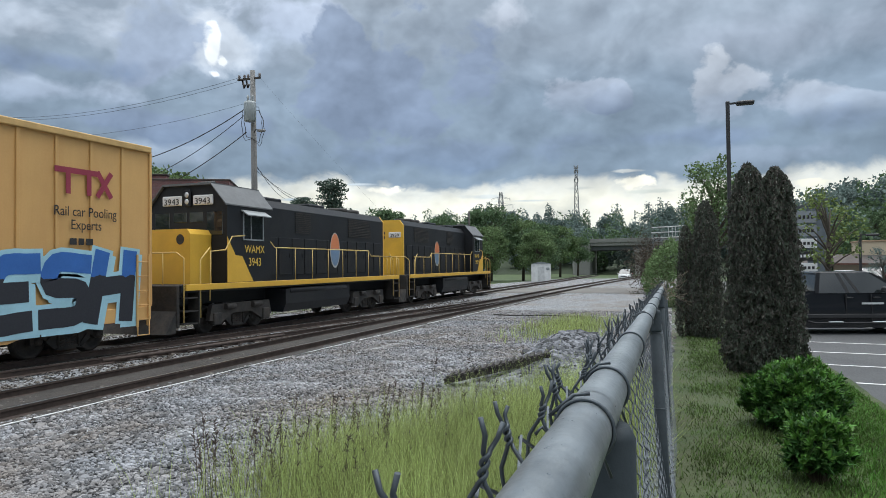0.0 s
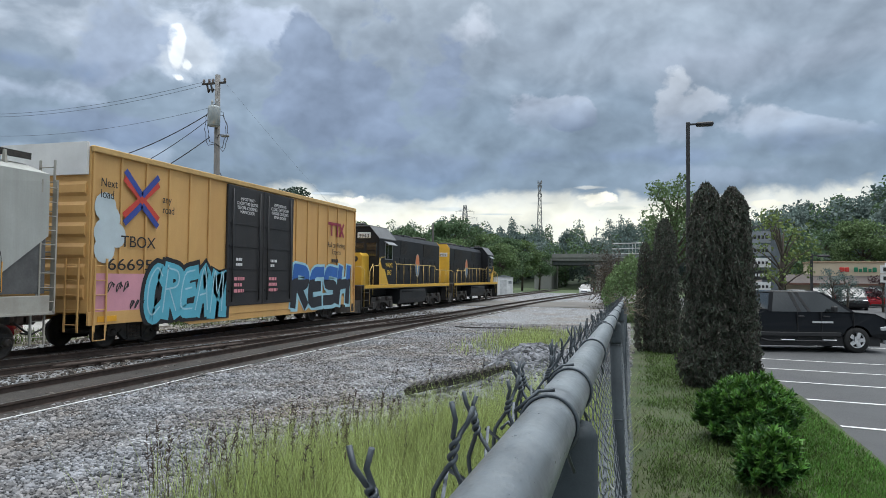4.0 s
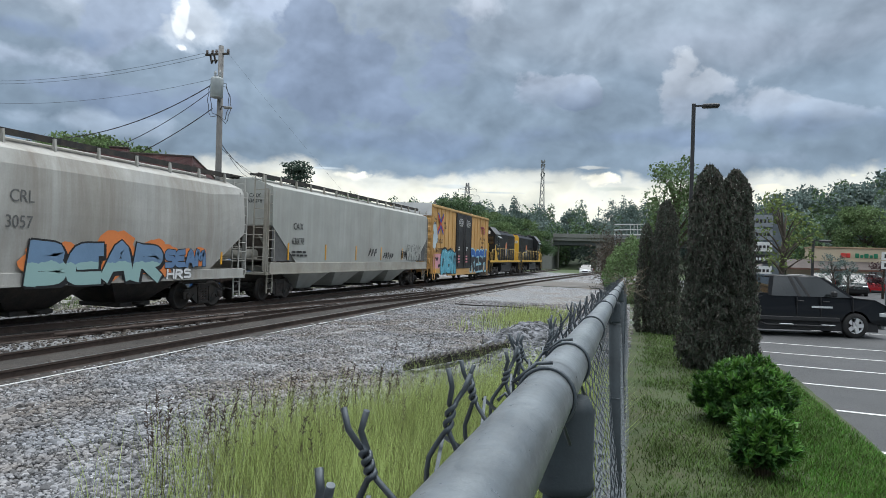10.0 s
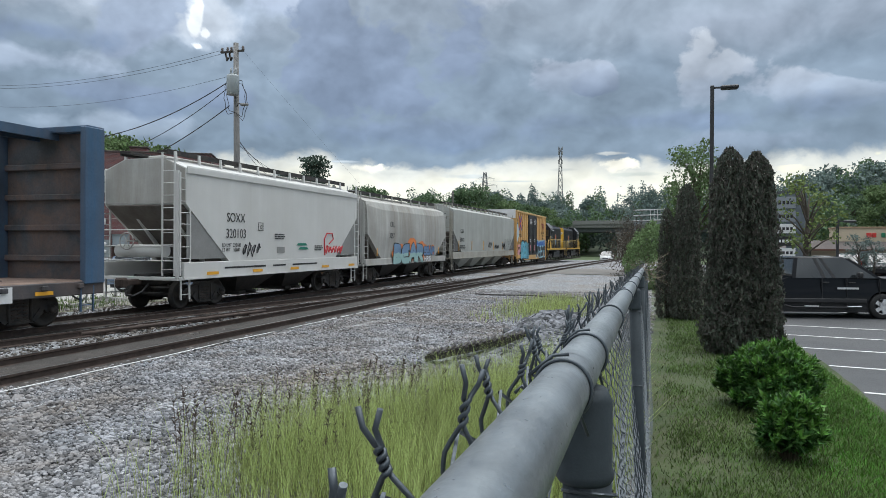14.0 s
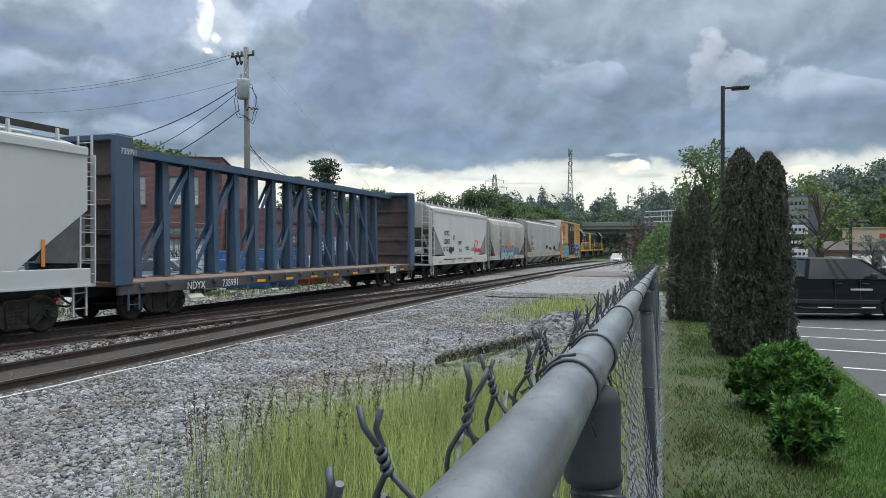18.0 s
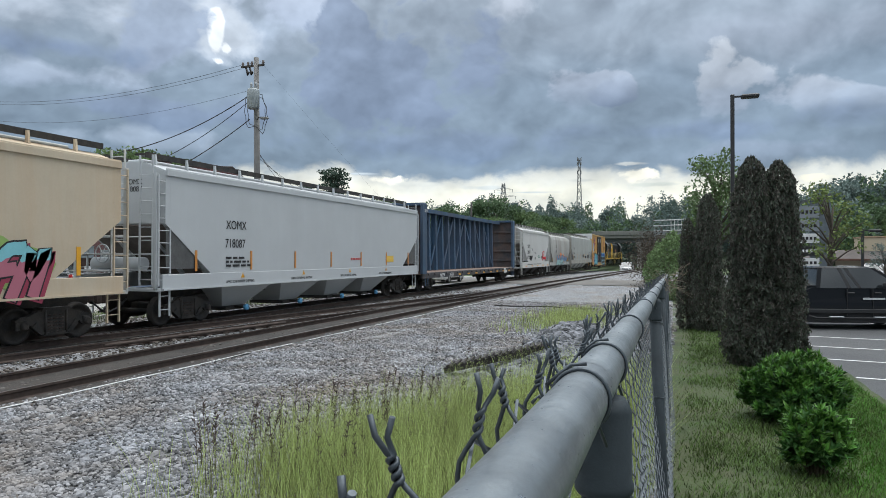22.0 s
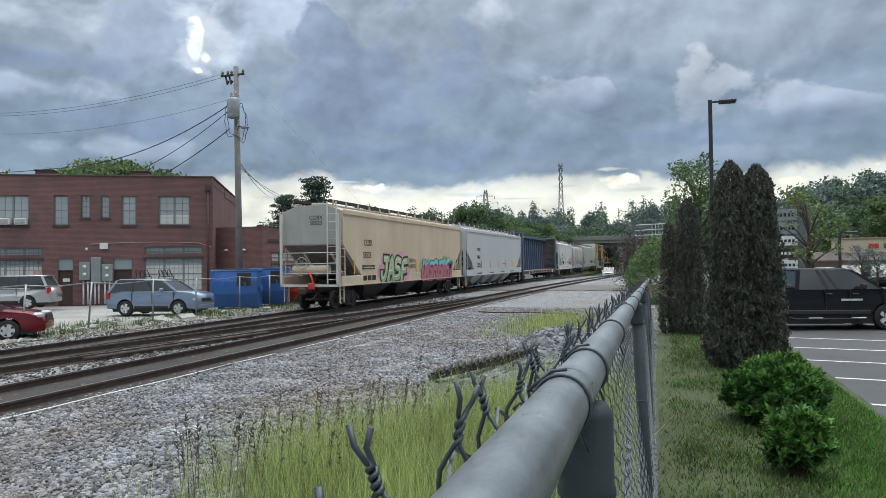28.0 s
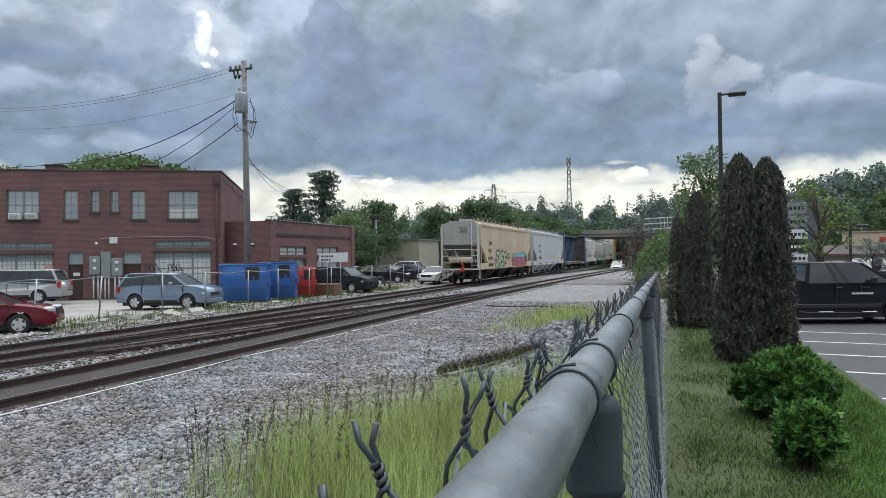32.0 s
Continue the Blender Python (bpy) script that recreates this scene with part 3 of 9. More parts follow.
sheet("level_crossing_road", -60, 4, 54, 66, 1.0, 0.03, mat("road_surface", (0.155, 0.15, 0.14), 0.9, 0, 0.3, 0.3, 20, 0.3, (0.13, 0.11, 0.09), 0.5), "pale road that crosses the tracks", 0, category="road")

# bay lines of the car park
for k, y in enumerate((7.2, 9.65, 12.2, 14.75, 17.2, 19.6, 22.0, 27.2, 29.8, 32.4, 35)):
    g = Geo()
    x0 = 2.72 + 0.25 * bell(y - 14, 5)
    skew = -0.14 if y < 24 else -0.1
    for j in range(12):
        a, b = x0 + j * 0.45, x0 + (j + 1) * 0.45
        g.add([(u, w + skew * (u - x0), gz(u, w) + 0.012) for u, w in ((a, y), (b, y), (b, y + 0.11), (a, y + 0.11))], [(0, 1, 2, 3)])
    tagged(part("bay_line", g, LINE_WHITE), "worn white painted bay line", "road marking", "bay lines", "structure")

RAIL_Z = -0.15
NEAR_C, FAR_C = -10.65, -15.55


def near_x(y, off):
    return NEAR_C + off + (0.0004 * (y - 15) ** 2 if y > 15 else 0)


def far_x(y, off):
    return FAR_C + off


def cross_x(y, off):
    """The crossover that leaves the far track and joins the near one."""
    t = min(1, max(0, (y + 6) / 52))
    s = t * t * (3 - 2 * t)
    return far_x(y, off) + (near_x(y, off) - far_x(y, off)) * s


# dark sheets between the rails: shadow and black ties painted as one colour
BED = mat("oily_track_bed", (0.034, 0.030, 0.027), 0.9, 0, 0.5, 1.5, 26, 0.8, (0.075, 0.066, 0.058), 0.5)
for fx, label in ((near_x, "dark ballast between the near rails, shadow put into its colour"), (far_x, "dark ballast between the far rails, shadow put into its colour")):
    sheet("track_bed", 0, 1, -12, 54, 0.5, 0.035, BED, label, 0.03, shape=lambda u, y, fx=fx: fx(y, -1.35 + 2.55 * u))

RAIL_PROFILE = ((-0.036, 0), (-0.036, -0.035), (-0.010, -0.05), (-0.010, -0.135), (-0.070, -0.155), (-0.070, -0.172), (0.070, -0.172), (0.070, -0.155), (0.010, -0.135), (0.010, -0.05), (0.036, -0.035), (0.036, 0))


def rail(fx, off, y0, y1, parent, step=1.5):
    g, n = Geo(), len(RAIL_PROFILE)
    ys = np.arange(y0, y1 + 0.01, step)
    v = [(fx(y, off) + u, y, RAIL_Z + w) for y in ys for u, w in RAIL_PROFILE]
    g.add(v, [(i * n + k, i * n + (k + 1) % n, (i + 1) * n + (k + 1) % n, (i + 1) * n + k) for i in range(len(ys) - 1) for k in range(n)])
    r = part("rail", g, RUST, parent)
    h = Geo()
    v = [(fx(y, off) + u, y, RAIL_Z + 0.003) for y in ys for u in (-0.026, 0.026)]
    h.add(v, [(2 * i, 2 * i + 1, 2 * i + 3, 2 * i + 2) for i in range(len(ys) - 1)])
    part("running_surface", h, RAIL_TOP, r, "bright worn top of the rail")
    return r


def tie_mesh():
    g = Geo()
    g.box((-1.3, -0.115, -0.18), (1.3, 0.115, 0.0), 0.015)
    return g.mesh("tie", TIE_WOOD)


TIE = tie_mesh()
PLATE = Geo().box((-0.11, -0.18, 0), (0.11, 0.18, 0.018), 0.006)
for label, fx, y0, y1 in (("rusty near railway track half buried in ballast", near_x, -12, 128), ("rusty far railway track on which the train runs", far_x, -12, 128)):
    tr = thing("railway_track", pose(0, 0, 0), label, "railway track", "tracks", "structure")
    for off in (-0.755, 0.755):
        rail(fx, off, y0, y1, tr)
    y = y0 + 0.2
    while y < 60:
        t = part("tie", TIE, None, tr, m=pose(fx(y, 0), y, RAIL_Z - 0.163 + random.uniform(-0.012, 0.006), 0, 0, random.uniform(-1.5, 1.5)))
        y += 0.52
tr = thing("crossover_track", pose(0, 0, 0), "rusty crossover rails between the two tracks", "railway track", "tracks", "structure")
rail(cross_x, 0.755, 2, 42, tr)
rail(cross_x, -0.755, 6, 46, tr)
g = Geo()
for k in range(9):
    y = 13.5 + k * 0.62
    x = cross_x(y, 0.755)
    g.box((x + 0.05, y - 0.05, RAIL_Z - 0.13), (x + 0.42, y + 0.05, RAIL_Z - 0.02), 0.01)
part("guard_brace", g, RUST, tr, "row of rusty cast braces beside the rail")
g = Geo()
g.tube([(cross_x(y, 0.755) + 0.40, y, RAIL_Z - 0.03) for y in np.arange(12.8, 19.6, 0.8)], 0.045, 6)
part("guard_rail", g, RUST, tr)

# white cable lying along the ballast edge
g = Geo()
g.tube([(near_x(y, 0.755) + 0.42 + 0.07 * noise.noise((y * 0.4, 3, 0)), y, gz(-9.4, y) + 0.035) for y in np.arange(-8, 48, 0.5)], 0.013, 6)
tagged(part("cable", g, WHITE_PAINT), "thin white cable lying along the ballast", "cable")
g = Geo()
g.tube([(-8.2 + 0.35 * k, 30.4 - 0.25 * math.sin(k * 0.7) - 0.05 * k, gz(-6, 30) + 0.05) for k in range(14)], 0.03, 6)
tagged(part("hose", g, STEEL_DARK), "black hose lying on the gravel", "hose")


def stones(name, n, x0, x1, y0, y1, size, seed, label, keep=None, material=None):
    rng = np.random.default_rng(seed)
    ico_v, ico_f = ico()
    x, y = rng.uniform(x0, x1, n * 3), None
    y = y0 + (y1 - y0) * rng.random(n * 3) ** 1.7
    pts = [(a, b) for a, b in zip(x, y) if keep is None or keep(a, b)][:n]
    c = np.array([(a, b, gz(a, b) + 0.012) for a, b in pts])
    m = len(c)
    s = size * rng.lognormal(0, 0.35, m)
    jit = 1 + 0.35 * (rng.random((m, len(ico_v))) - 0.5)
    base = ico_v[None] * jit[:, :, None] * (s[:, None] * rng.uniform(0.6, 1.25, (m, 3)))[:, None, :]
    v = np.einsum("nij,nkj->nki", spin(rng, m), base)
    v[:, :, 2] *= 0.75
    v += c[:, None, :]
    f = (ico_f[None] + (np.arange(m) * len(ico_v))[:, None, None]).reshape(-1, 3)
    ob = new(name, cloud_mesh(name, v.reshape(-1, 3), f, material or STONE))
    return tagged(ob, label, "gravel", "", "stuff")


def ico():
    p = (1 + 5 ** 0.5) / 2
    v = np.array([(-1, p, 0), (1, p, 0), (-1, -p, 0), (1, -p, 0), (0, -1, p), (0, 1, p), (0, -1, -p), (0, 1, -p), (p, 0, -1), (p, 0, 1), (-p, 0, -1), (-p, 0, 1)]) / 1.9
    f = np.array([(0, 11, 5), (0, 5, 1), (0, 1, 7), (0, 7, 10), (0, 10, 11), (1, 5, 9), (5, 11, 4), (11, 10, 2), (10, 7, 6), (7, 1, 8), (3, 9, 4), (3, 4, 2), (3, 2, 6), (3, 6, 8), (3, 8, 9), (4, 9, 5), (2, 4, 11), (6, 2, 10), (8, 6, 7), (9, 8, 1)])
    return v, f


off_rails = lambda x, y: all(abs(x - near_x(y, o)) > 0.11 and abs(x - far_x(y, o)) > 0.11 for o in (-0.755, 0.755))
stones("gravel", 88000, -9.75, -0.3, 4.2, 34, 0.023, 3, "loose grey crushed stones covering the yard", lambda x, y: bell(x + 2.2, 1.25) * bell(y - 13.6, 4.2) < 0.35)
# track stones are coloured darker too, for the shadow between the rails
stones("track_ballast", 14000, -19.0, -9.3, 7, 44, 0.03, 4, "loose brown-grey stones between and beside the rails", off_rails, mat("oily_ballast", (0.115, 0.107, 0.10), 0.9, 0, 0.35, 0.5, 40, 0.3, (0.09, 0.07, 0.05), 0.8, island=0.6))
stones("stone_pile", 27000, -5.0, -0.4, 8.2, 20.5, 0.052, 5, "heap of coarse grey stones beside the fence", lambda x, y: bell(x + 2.2, 1.25) * bell(y - 13.6, 4.2) > 0.22 + 0.12 * noise.noise((x * 2, y * 2, 0)),
       mat("coarse_stone", (0.135, 0.14, 0.153), 0.9, 0, 0.2, 3, 40, 0.3, island=0.85))

# ---------- chain-link fence beside the camera ----------
RAIL_AX, RAIL_AZ, RAIL_R = -0.092, 1.814, 0.0285


def fence_at(y):
    """The top rail's centre at a distance along the fence."""
    return RAIL_AX - 0.022 * y, RAIL_AZ - 0.02 * y


def build_fence():
    fence = thing("chain_link_fence", pose(0, 0, 0), "weathered galvanised chain-link fence with a round top rail", "fence")
    y_end = 21.4
    g = Geo()
    ys = [-0.5, 0.2, 0.61, 0.611, 2, 4, 8, 12, 16, y_end]
    g.tube([(*fence_at(y)[:1], y, fence_at(y)[1]) for y in ys], RAIL_R, 32)
    top = part("top_rail", g, GALV, fence)
    g = Geo()
    x, z = fence_at(0.85)
    g.tube([(x + 0.001, 0.80, z + 0.001), (x - 0.001, 0.90, z - 0.001)], RAIL_R + 0.0004, 32, False)
    part("rail_sleeve", g, GALV, top, "slightly wider joining sleeve")
    # line posts with looped caps
    lean = 0.035
    for k in range(8):
        y = 0.86 + 3.05 * k
        if y > y_end:
            break
        x, z = fence_at(y)
        base = gz(x, y) - 0.05
        g = Geo()
        g.tube([(x + 0.012 + lean * (z - base), y, base), (x + 0.012, y, z - 0.06)], 0.030, 20)
        p = part("post", g, POST_STEEL, fence)
        g = Geo()
        g.lathe(((0.0325, -0.135), (0.0355, -0.13), (0.0355, -0.122), (0.0335, -0.118), (0.0335, -0.035), (0.026, -0.02)), 2, (x + 0.012, y, z), 24)
        part("post_cap", g, POST_STEEL, p, "cast cap that carries the rail")
        for h in (0.15, 0.55, 0.95, 1.35):
            g = Geo()
            cx = x + 0.012 + lean * h
            g.tube([(cx + 0.0325 * math.cos(a), y + 0.0325 * math.sin(a), z - h - 0.01 * math.sin(a)) for a in np.linspace(0, 2 * math.pi, 15)], 0.0022, 5)
            part("post_tie", g, GALV_WIRE, p, "thin wire tie round the post")
    # wire ties over the rail
    for y, tail in ((0.725, 1), (1.0, 1), (1.65, 0), (2.6, 1), (3.5, 0), (4.6, 0), (6.0, 1), (7.5, 0), (9.2, 0), (11.0, 0)):
        x, z = fence_at(y)
        r = RAIL_R + 0.0022
        pts = [(x + r * math.cos(a), y + 0.006 * math.sin(a * 0.9), z + r * math.sin(a)) for a in np.linspace(-0.9, 3.6, 22)]
        g = Geo()
        g.tube([(x + r * 0.7 + 0.004, y + 0.012, z - r * 1.6)] + pts + [(x - r - 0.012, y - 0.004, z + 0.002), (x - r - 0.019, y - 0.006, z - 0.006)], 0.0021, 6)
        if tail:
            g.tube([(x - r - 0.006, y + 0.004, z + 0.012), (x - r * 0.4, y + 0.012, z + r + 0.003), (x + 0.004, y + 0.018, z + r + 0.004)], 0.0021, 6)
        part("tie_wire", g, GALV_WIRE, fence)
    # woven mesh: each wire zigzags down between its neighbours
    pitch, rise = 0.072, 0.036
    rng = random.Random(8)
    g_near, verts, faces = None, [], []
    wr = 0.0017

    def wire(path, seg=4, r=wr):
        o = len(verts)
        n = len(path)
        for i, p in enumerate(path):
            for k in range(seg):
                a = 2 * math.pi * (k + 0.5) / seg
                verts.append((p[0] + r * math.cos(a), p[1] + r * math.sin(a), p[2] + r * 0.6 * math.sin(a)))
        for i in range(n - 1):
            for k in range(seg):
                faces.append((o + i * seg + k, o + i * seg + (k + 1) % seg, o + (i + 1) * seg + (k + 1) % seg, o + (i + 1) * seg + k))

    k = 0
    y = -0.3
    while y < y_end:
        x, z = fence_at(y)
        top_z = z + 0.018
        base = gz(x, y) + 0.02
        n = int((top_z - base) / rise)
        path = []
        for j in range(n + 1):
            zz = top_z - j * rise
            depth = (top_z - zz)
            bulge = 0.075 * depth + 0.025 * math.sin(y * 1.1 + depth * 2.2) * min(1, depth * 2)
            side = (1 if (j + k) % 2 == 0 else -1)
            path.append((x - 0.038 + min(0.02, depth * 0.05) + bulge + 0.003 * (1 if j % 2 else -1), y + pitch * 0.5 * (1 if (j + k) % 2 == 0 else -1), zz))
        wire(path)
        y += pitch
        k += 1
    me = cloud_mesh("chain_link", verts, faces, GALV_WIRE)
    link = part("chain_link", me, None, fence, "woven zigzag wire mesh, sagging outward at the foot")
    link["kind"] = "stuff"
    # twisted ends of the mesh above the rail: a loop, a twist and two cut tips
    y, k = 0.235, 0
    while y < 17:
        x, z = fence_at(y)
        g = Geo()
        bx, lean_b = x - 0.036 + rng.uniform(-0.006, 0.003), rng.uniform(-0.012, 0.012)
        tall = rng.uniform(0.050, 0.060)
        seg = 8 if y < 2 else 5 if y < 5 else 4
        turn = rng.uniform(-0.3, 1.0)
        ux, uy = math.cos(turn), math.sin(turn)
        loop, cross, fork = rng.uniform(0.010, 0.0135), rng.uniform(0.40, 0.46), rng.uniform(0.72, 0.78)
        fat, foot = 0.0018, z - rng.uniform(0.0, 0.006)
        coil = rng.uniform(0.75, 1.0)
        bow = rng.uniform(-0.006, 0.006)
        for s in (-1, 1):
            pts = []
            for u, spread in ((-0.9, 1.9), (-0.5, 1.2), (-0.2, 0.95), (0.0, 1.0), (0.14, 0.95), (0.26, 0.65), (cross, 0.2)):
                pts.append((bx + lean_b * u + bow * u * u + ux * s * loop * spread, y + uy * s * loop * spread, foot + tall * u))
            for i in range(1, 13):
                a, u = turn + i * coil + (math.pi if s < 0 else 0), cross + (fork - cross) * i / 12
                pts.append((bx + lean_b * u + bow * u * u + 0.0023 * math.cos(a), y + 0.0023 * math.sin(a), foot + tall * u))
            end = rng.uniform(0.98, 1.18)
            q = turn + 12 * coil + (math.pi if s < 0 else 0)
            reach = rng.uniform(0.006, 0.011)
            fx, fy = reach * math.cos(q), reach * math.sin(q) * 0.6
            pts.append((bx + lean_b + bow + fx * 0.55, y + fy * 0.55, foot + tall * (fork + (end - fork) * 0.45)))
            pts.append((bx + lean_b + bow + fx, y + fy, foot + tall * end))
            g.tube(pts, fat, seg)
        part("barb", g, GALV_WIRE, fence)
        y += 0.108 * (1 + rng.uniform(-0.12, 0.12))
        k += 1
    # dry vine tangled at the far end of the rail
    g = Geo()
    x, z = fence_at(9.5)
    for i in range(45):
        a = rng.uniform(0, 6.28)
        p = Vector((x + 0.05 + rng.uniform(-0.08, 0.12), 9.5 + rng.uniform(-0.3, 0.3), z + rng.uniform(-0.12, 0.08)))
        pts = [p]
        d = Vector((math.cos(a), math.sin(a), rng.uniform(-0.6, 0.6))) * 0.05
        for j in range(4):
            d += Vector((rng.uniform(-1, 1), rng.uniform(-1, 1), rng.uniform(-1, 1))) * 0.03
            pts.append(pts[-1] + d)
        g.tube(pts, 0.0022, 4, False)
    tagged(part("dry_vine", g, mat("dry_stems", (0.22, 0.18, 0.13), 0.9, 0, 0.3)), "tangle of dry vine on the fence top", "plant")


build_fence()

# ---------- the train ----------
WHEEL_R = 0.44
WHEELSETS = []
TRUCK_PARTS = {}


def wheel_profile():
    return ((0.03, -0.10), (0.14, -0.10), (0.15, -0.03), (0.33, -0.01), (0.36, -0.075), (WHEEL_R - 0.005, -0.075), (WHEEL_R, 0.02), (WHEEL_R + 0.028, 0.035), (WHEEL_R + 0.025, 0.06), (0.36, 0.06), (0.33, 0.03), (0.15, 0.04), (0.12, 0.06))


def truck_meshes():
    g = Geo()
    for s in (1, -1):
        prof = [(r, -s * h) for r, h in wheel_profile()]
        g.lathe(prof, 0, (s * 0.77, 0, 0), 28)
        g.lathe(((0.06, -0.16), (0.1, -0.15), (0.105, 0.02), (0.06, 0.05)), 0, (s * 1.13, 0, 0), 14)
        for k in range(3):
            a = k * 2.094
            g.box((s * 1.175 - 0.012, 0.055 * math.cos(a) - 0.012, 0.055 * math.sin(a) - 0.012), (s * 1.175 + 0.012, 0.055 * math.cos(a) + 0.012, 0.055 * math.sin(a) + 0.012))
    g.tube([(-1.1, 0, 0), (1.1, 0, 0)], 0.075, 12)
    TRUCK_PARTS["wheelset"] = g.mesh("wheelset", STEEL_DARK)
    g = Geo()
    outer = [(-1.08, -0.08), (-1.08, 0.14), (-0.98, 0.2), (-0.72, 0.22), (-0.38, 0.36), (0.38, 0.36), (0.72, 0.22), (0.98, 0.2), (1.08, 0.14), (1.08, -0.08), (0.78, -0.08), (0.70, 0.02), (0.40, -0.24), (-0.40, -0.24), (-0.70, 0.02), (-0.78, -0.08)]
    g.prism(outer, 0, -0.07, 0.07)
    g.prism([(-0.36, -0.27), (0.36, -0.27), (0.30, -0.20), (-0.30, -0.20)], 0, -0.1, 0.1)
    g.prism([(-0.42, 0.30), (0.42, 0.30), (0.36, 0.40), (-0.36, 0.40)], 0, -0.1, 0.1)
    for s in (1, -1):
        g.tube([(0.08, s * 0.30, -0.24), (0.08, s * 0.30, 0.34)], 0.035, 8)
        g.prism([(s * 0.66, -0.05), (s * 0.40, -0.25), (s * 0.32, -0.2), (s * 0.55, 0.06)], 0, 0.05, 0.095)
        g.box((0.02, s * 0.93 - 0.15, -0.1), (0.1, s * 0.93 + 0.15, 0.13), 0.02)
    TRUCK_PARTS["side_frame"] = g.mesh("side_frame", STEEL_DARK)
    g = Geo()
    for y in (-0.16, 0, 0.16):
        pts = [(0.07 * math.cos(a), y + 0.07 * math.sin(a), -0.2 + 0.42 * a / 31.4) for a in np.linspace(0, 31.4, 41)]
        g.tube(pts, 0.014, 5, False)
    TRUCK_PARTS["spring"] = g.mesh("spring", RUST)
    g = Geo()
    g.box((-1.05, -0.22, -0.02), (1.05, 0.22, 0.2), 0.04)
    g.box((-0.8, -0.55, -0.12), (0.8, -0.45, 0.02), 0.02)
    g.box((-0.8, 0.45, -0.12), (0.8, 0.55, 0.02), 0.02)
    g.lathe(((0.2, 0.2), (0.2, 0.3)), 2, (0, 0, 0), 14)
    TRUCK_PARTS["truck"] = g.mesh("truck", STEEL_DARK)


truck_meshes()


def add_truck(car, y, base=0.89):
    t = part("truck", TRUCK_PARTS["truck"], None, car, "dark cast-steel four-wheel truck", pose(0, y, WHEEL_R))
    for s in (1, -1):
        part("side_frame", TRUCK_PARTS["side_frame"], None, t, "", pose(s * 1.0, 0, 0, 0, 0, 0 if s > 0 else 180))
        part("spring", TRUCK_PARTS["spring"], None, t, "", pose(s * 1.03, 0, 0))
        w = part("wheelset", TRUCK_PARTS["wheelset"], None, t, "", pose(0, s * base, 0))
        WHEELSETS.append((w, s * base))
    return t


def coupler(car, y, s):
    g = Geo()
    g.box((-0.09, y, 0.80), (0.09, y + s * 0.75, 0.98), 0.03)
    g.box((-0.17, y + s * 0.62, 0.74), (0.14, y + s * 0.9, 1.04), 0.05)
    part("coupler", g, RUST, car)
    g = Geo()
    g.tube([(0.35, y, 0.85), (0.36, y + s * 0.3, 0.62), (0.3, y + s * 0.6, 0.5), (0.18, y + s * 0.8, 0.55)], 0.028, 8)
    part("air_hose", g, BLACK_PAINT, car)


def ladder(car, x, y, z0, z1, material, along="y", width=0.42, n=6, name="ladder"):
    g = Geo()
    d = (0, width / 2, 0) if along == "y" else (width / 2, 0, 0)
    for s in (1, -1):
        g.box((x + s * d[0] - 0.022, y + s * d[1] - 0.022, z0), (x + s * d[0] + 0.022, y + s * d[1] + 0.022, z1))
    for i in range(n):
        z = z0 + (z1 - z0) * (i + 0.5) / n
        g.tube([(x - d[0], y - d[1], z), (x + d[0], y + d[1], z)], 0.014, 6)
    return part(name, g, material, car)


def stroke_poly(pts, w):
    """Outline of a thick angular brush stroke."""
    P = [Vector((a, b)) for a, b in pts]
    if len(P) > 2:
        Q = [P[0] * 2 - P[1]] + P + [P[-1] * 2 - P[-2]]
        P = [0.5 * (2 * b + (c - a) * t + (2 * a - 5 * b + 4 * c - d) * t * t + (3 * b - a - 3 * c + d) * t ** 3) for a, b, c, d in zip(Q, Q[1:], Q[2:], Q[3:]) for t in (0, 0.25, 0.5, 0.75)] + [P[-1]]
    left, right = [], []
    for i, p in enumerate(P):
        d = (P[min(i + 1, len(P) - 1)] - P[max(i - 1, 0)]).normalized()
        n = Vector((-d.y, d.x)) * w
        ext = d * (w * 0.7) * (-1 if i == 0 else 1 if i == len(P) - 1 else 0)
        left.append(p + n + ext)
        right.append(p - n + ext)
    return left + right[::-1]


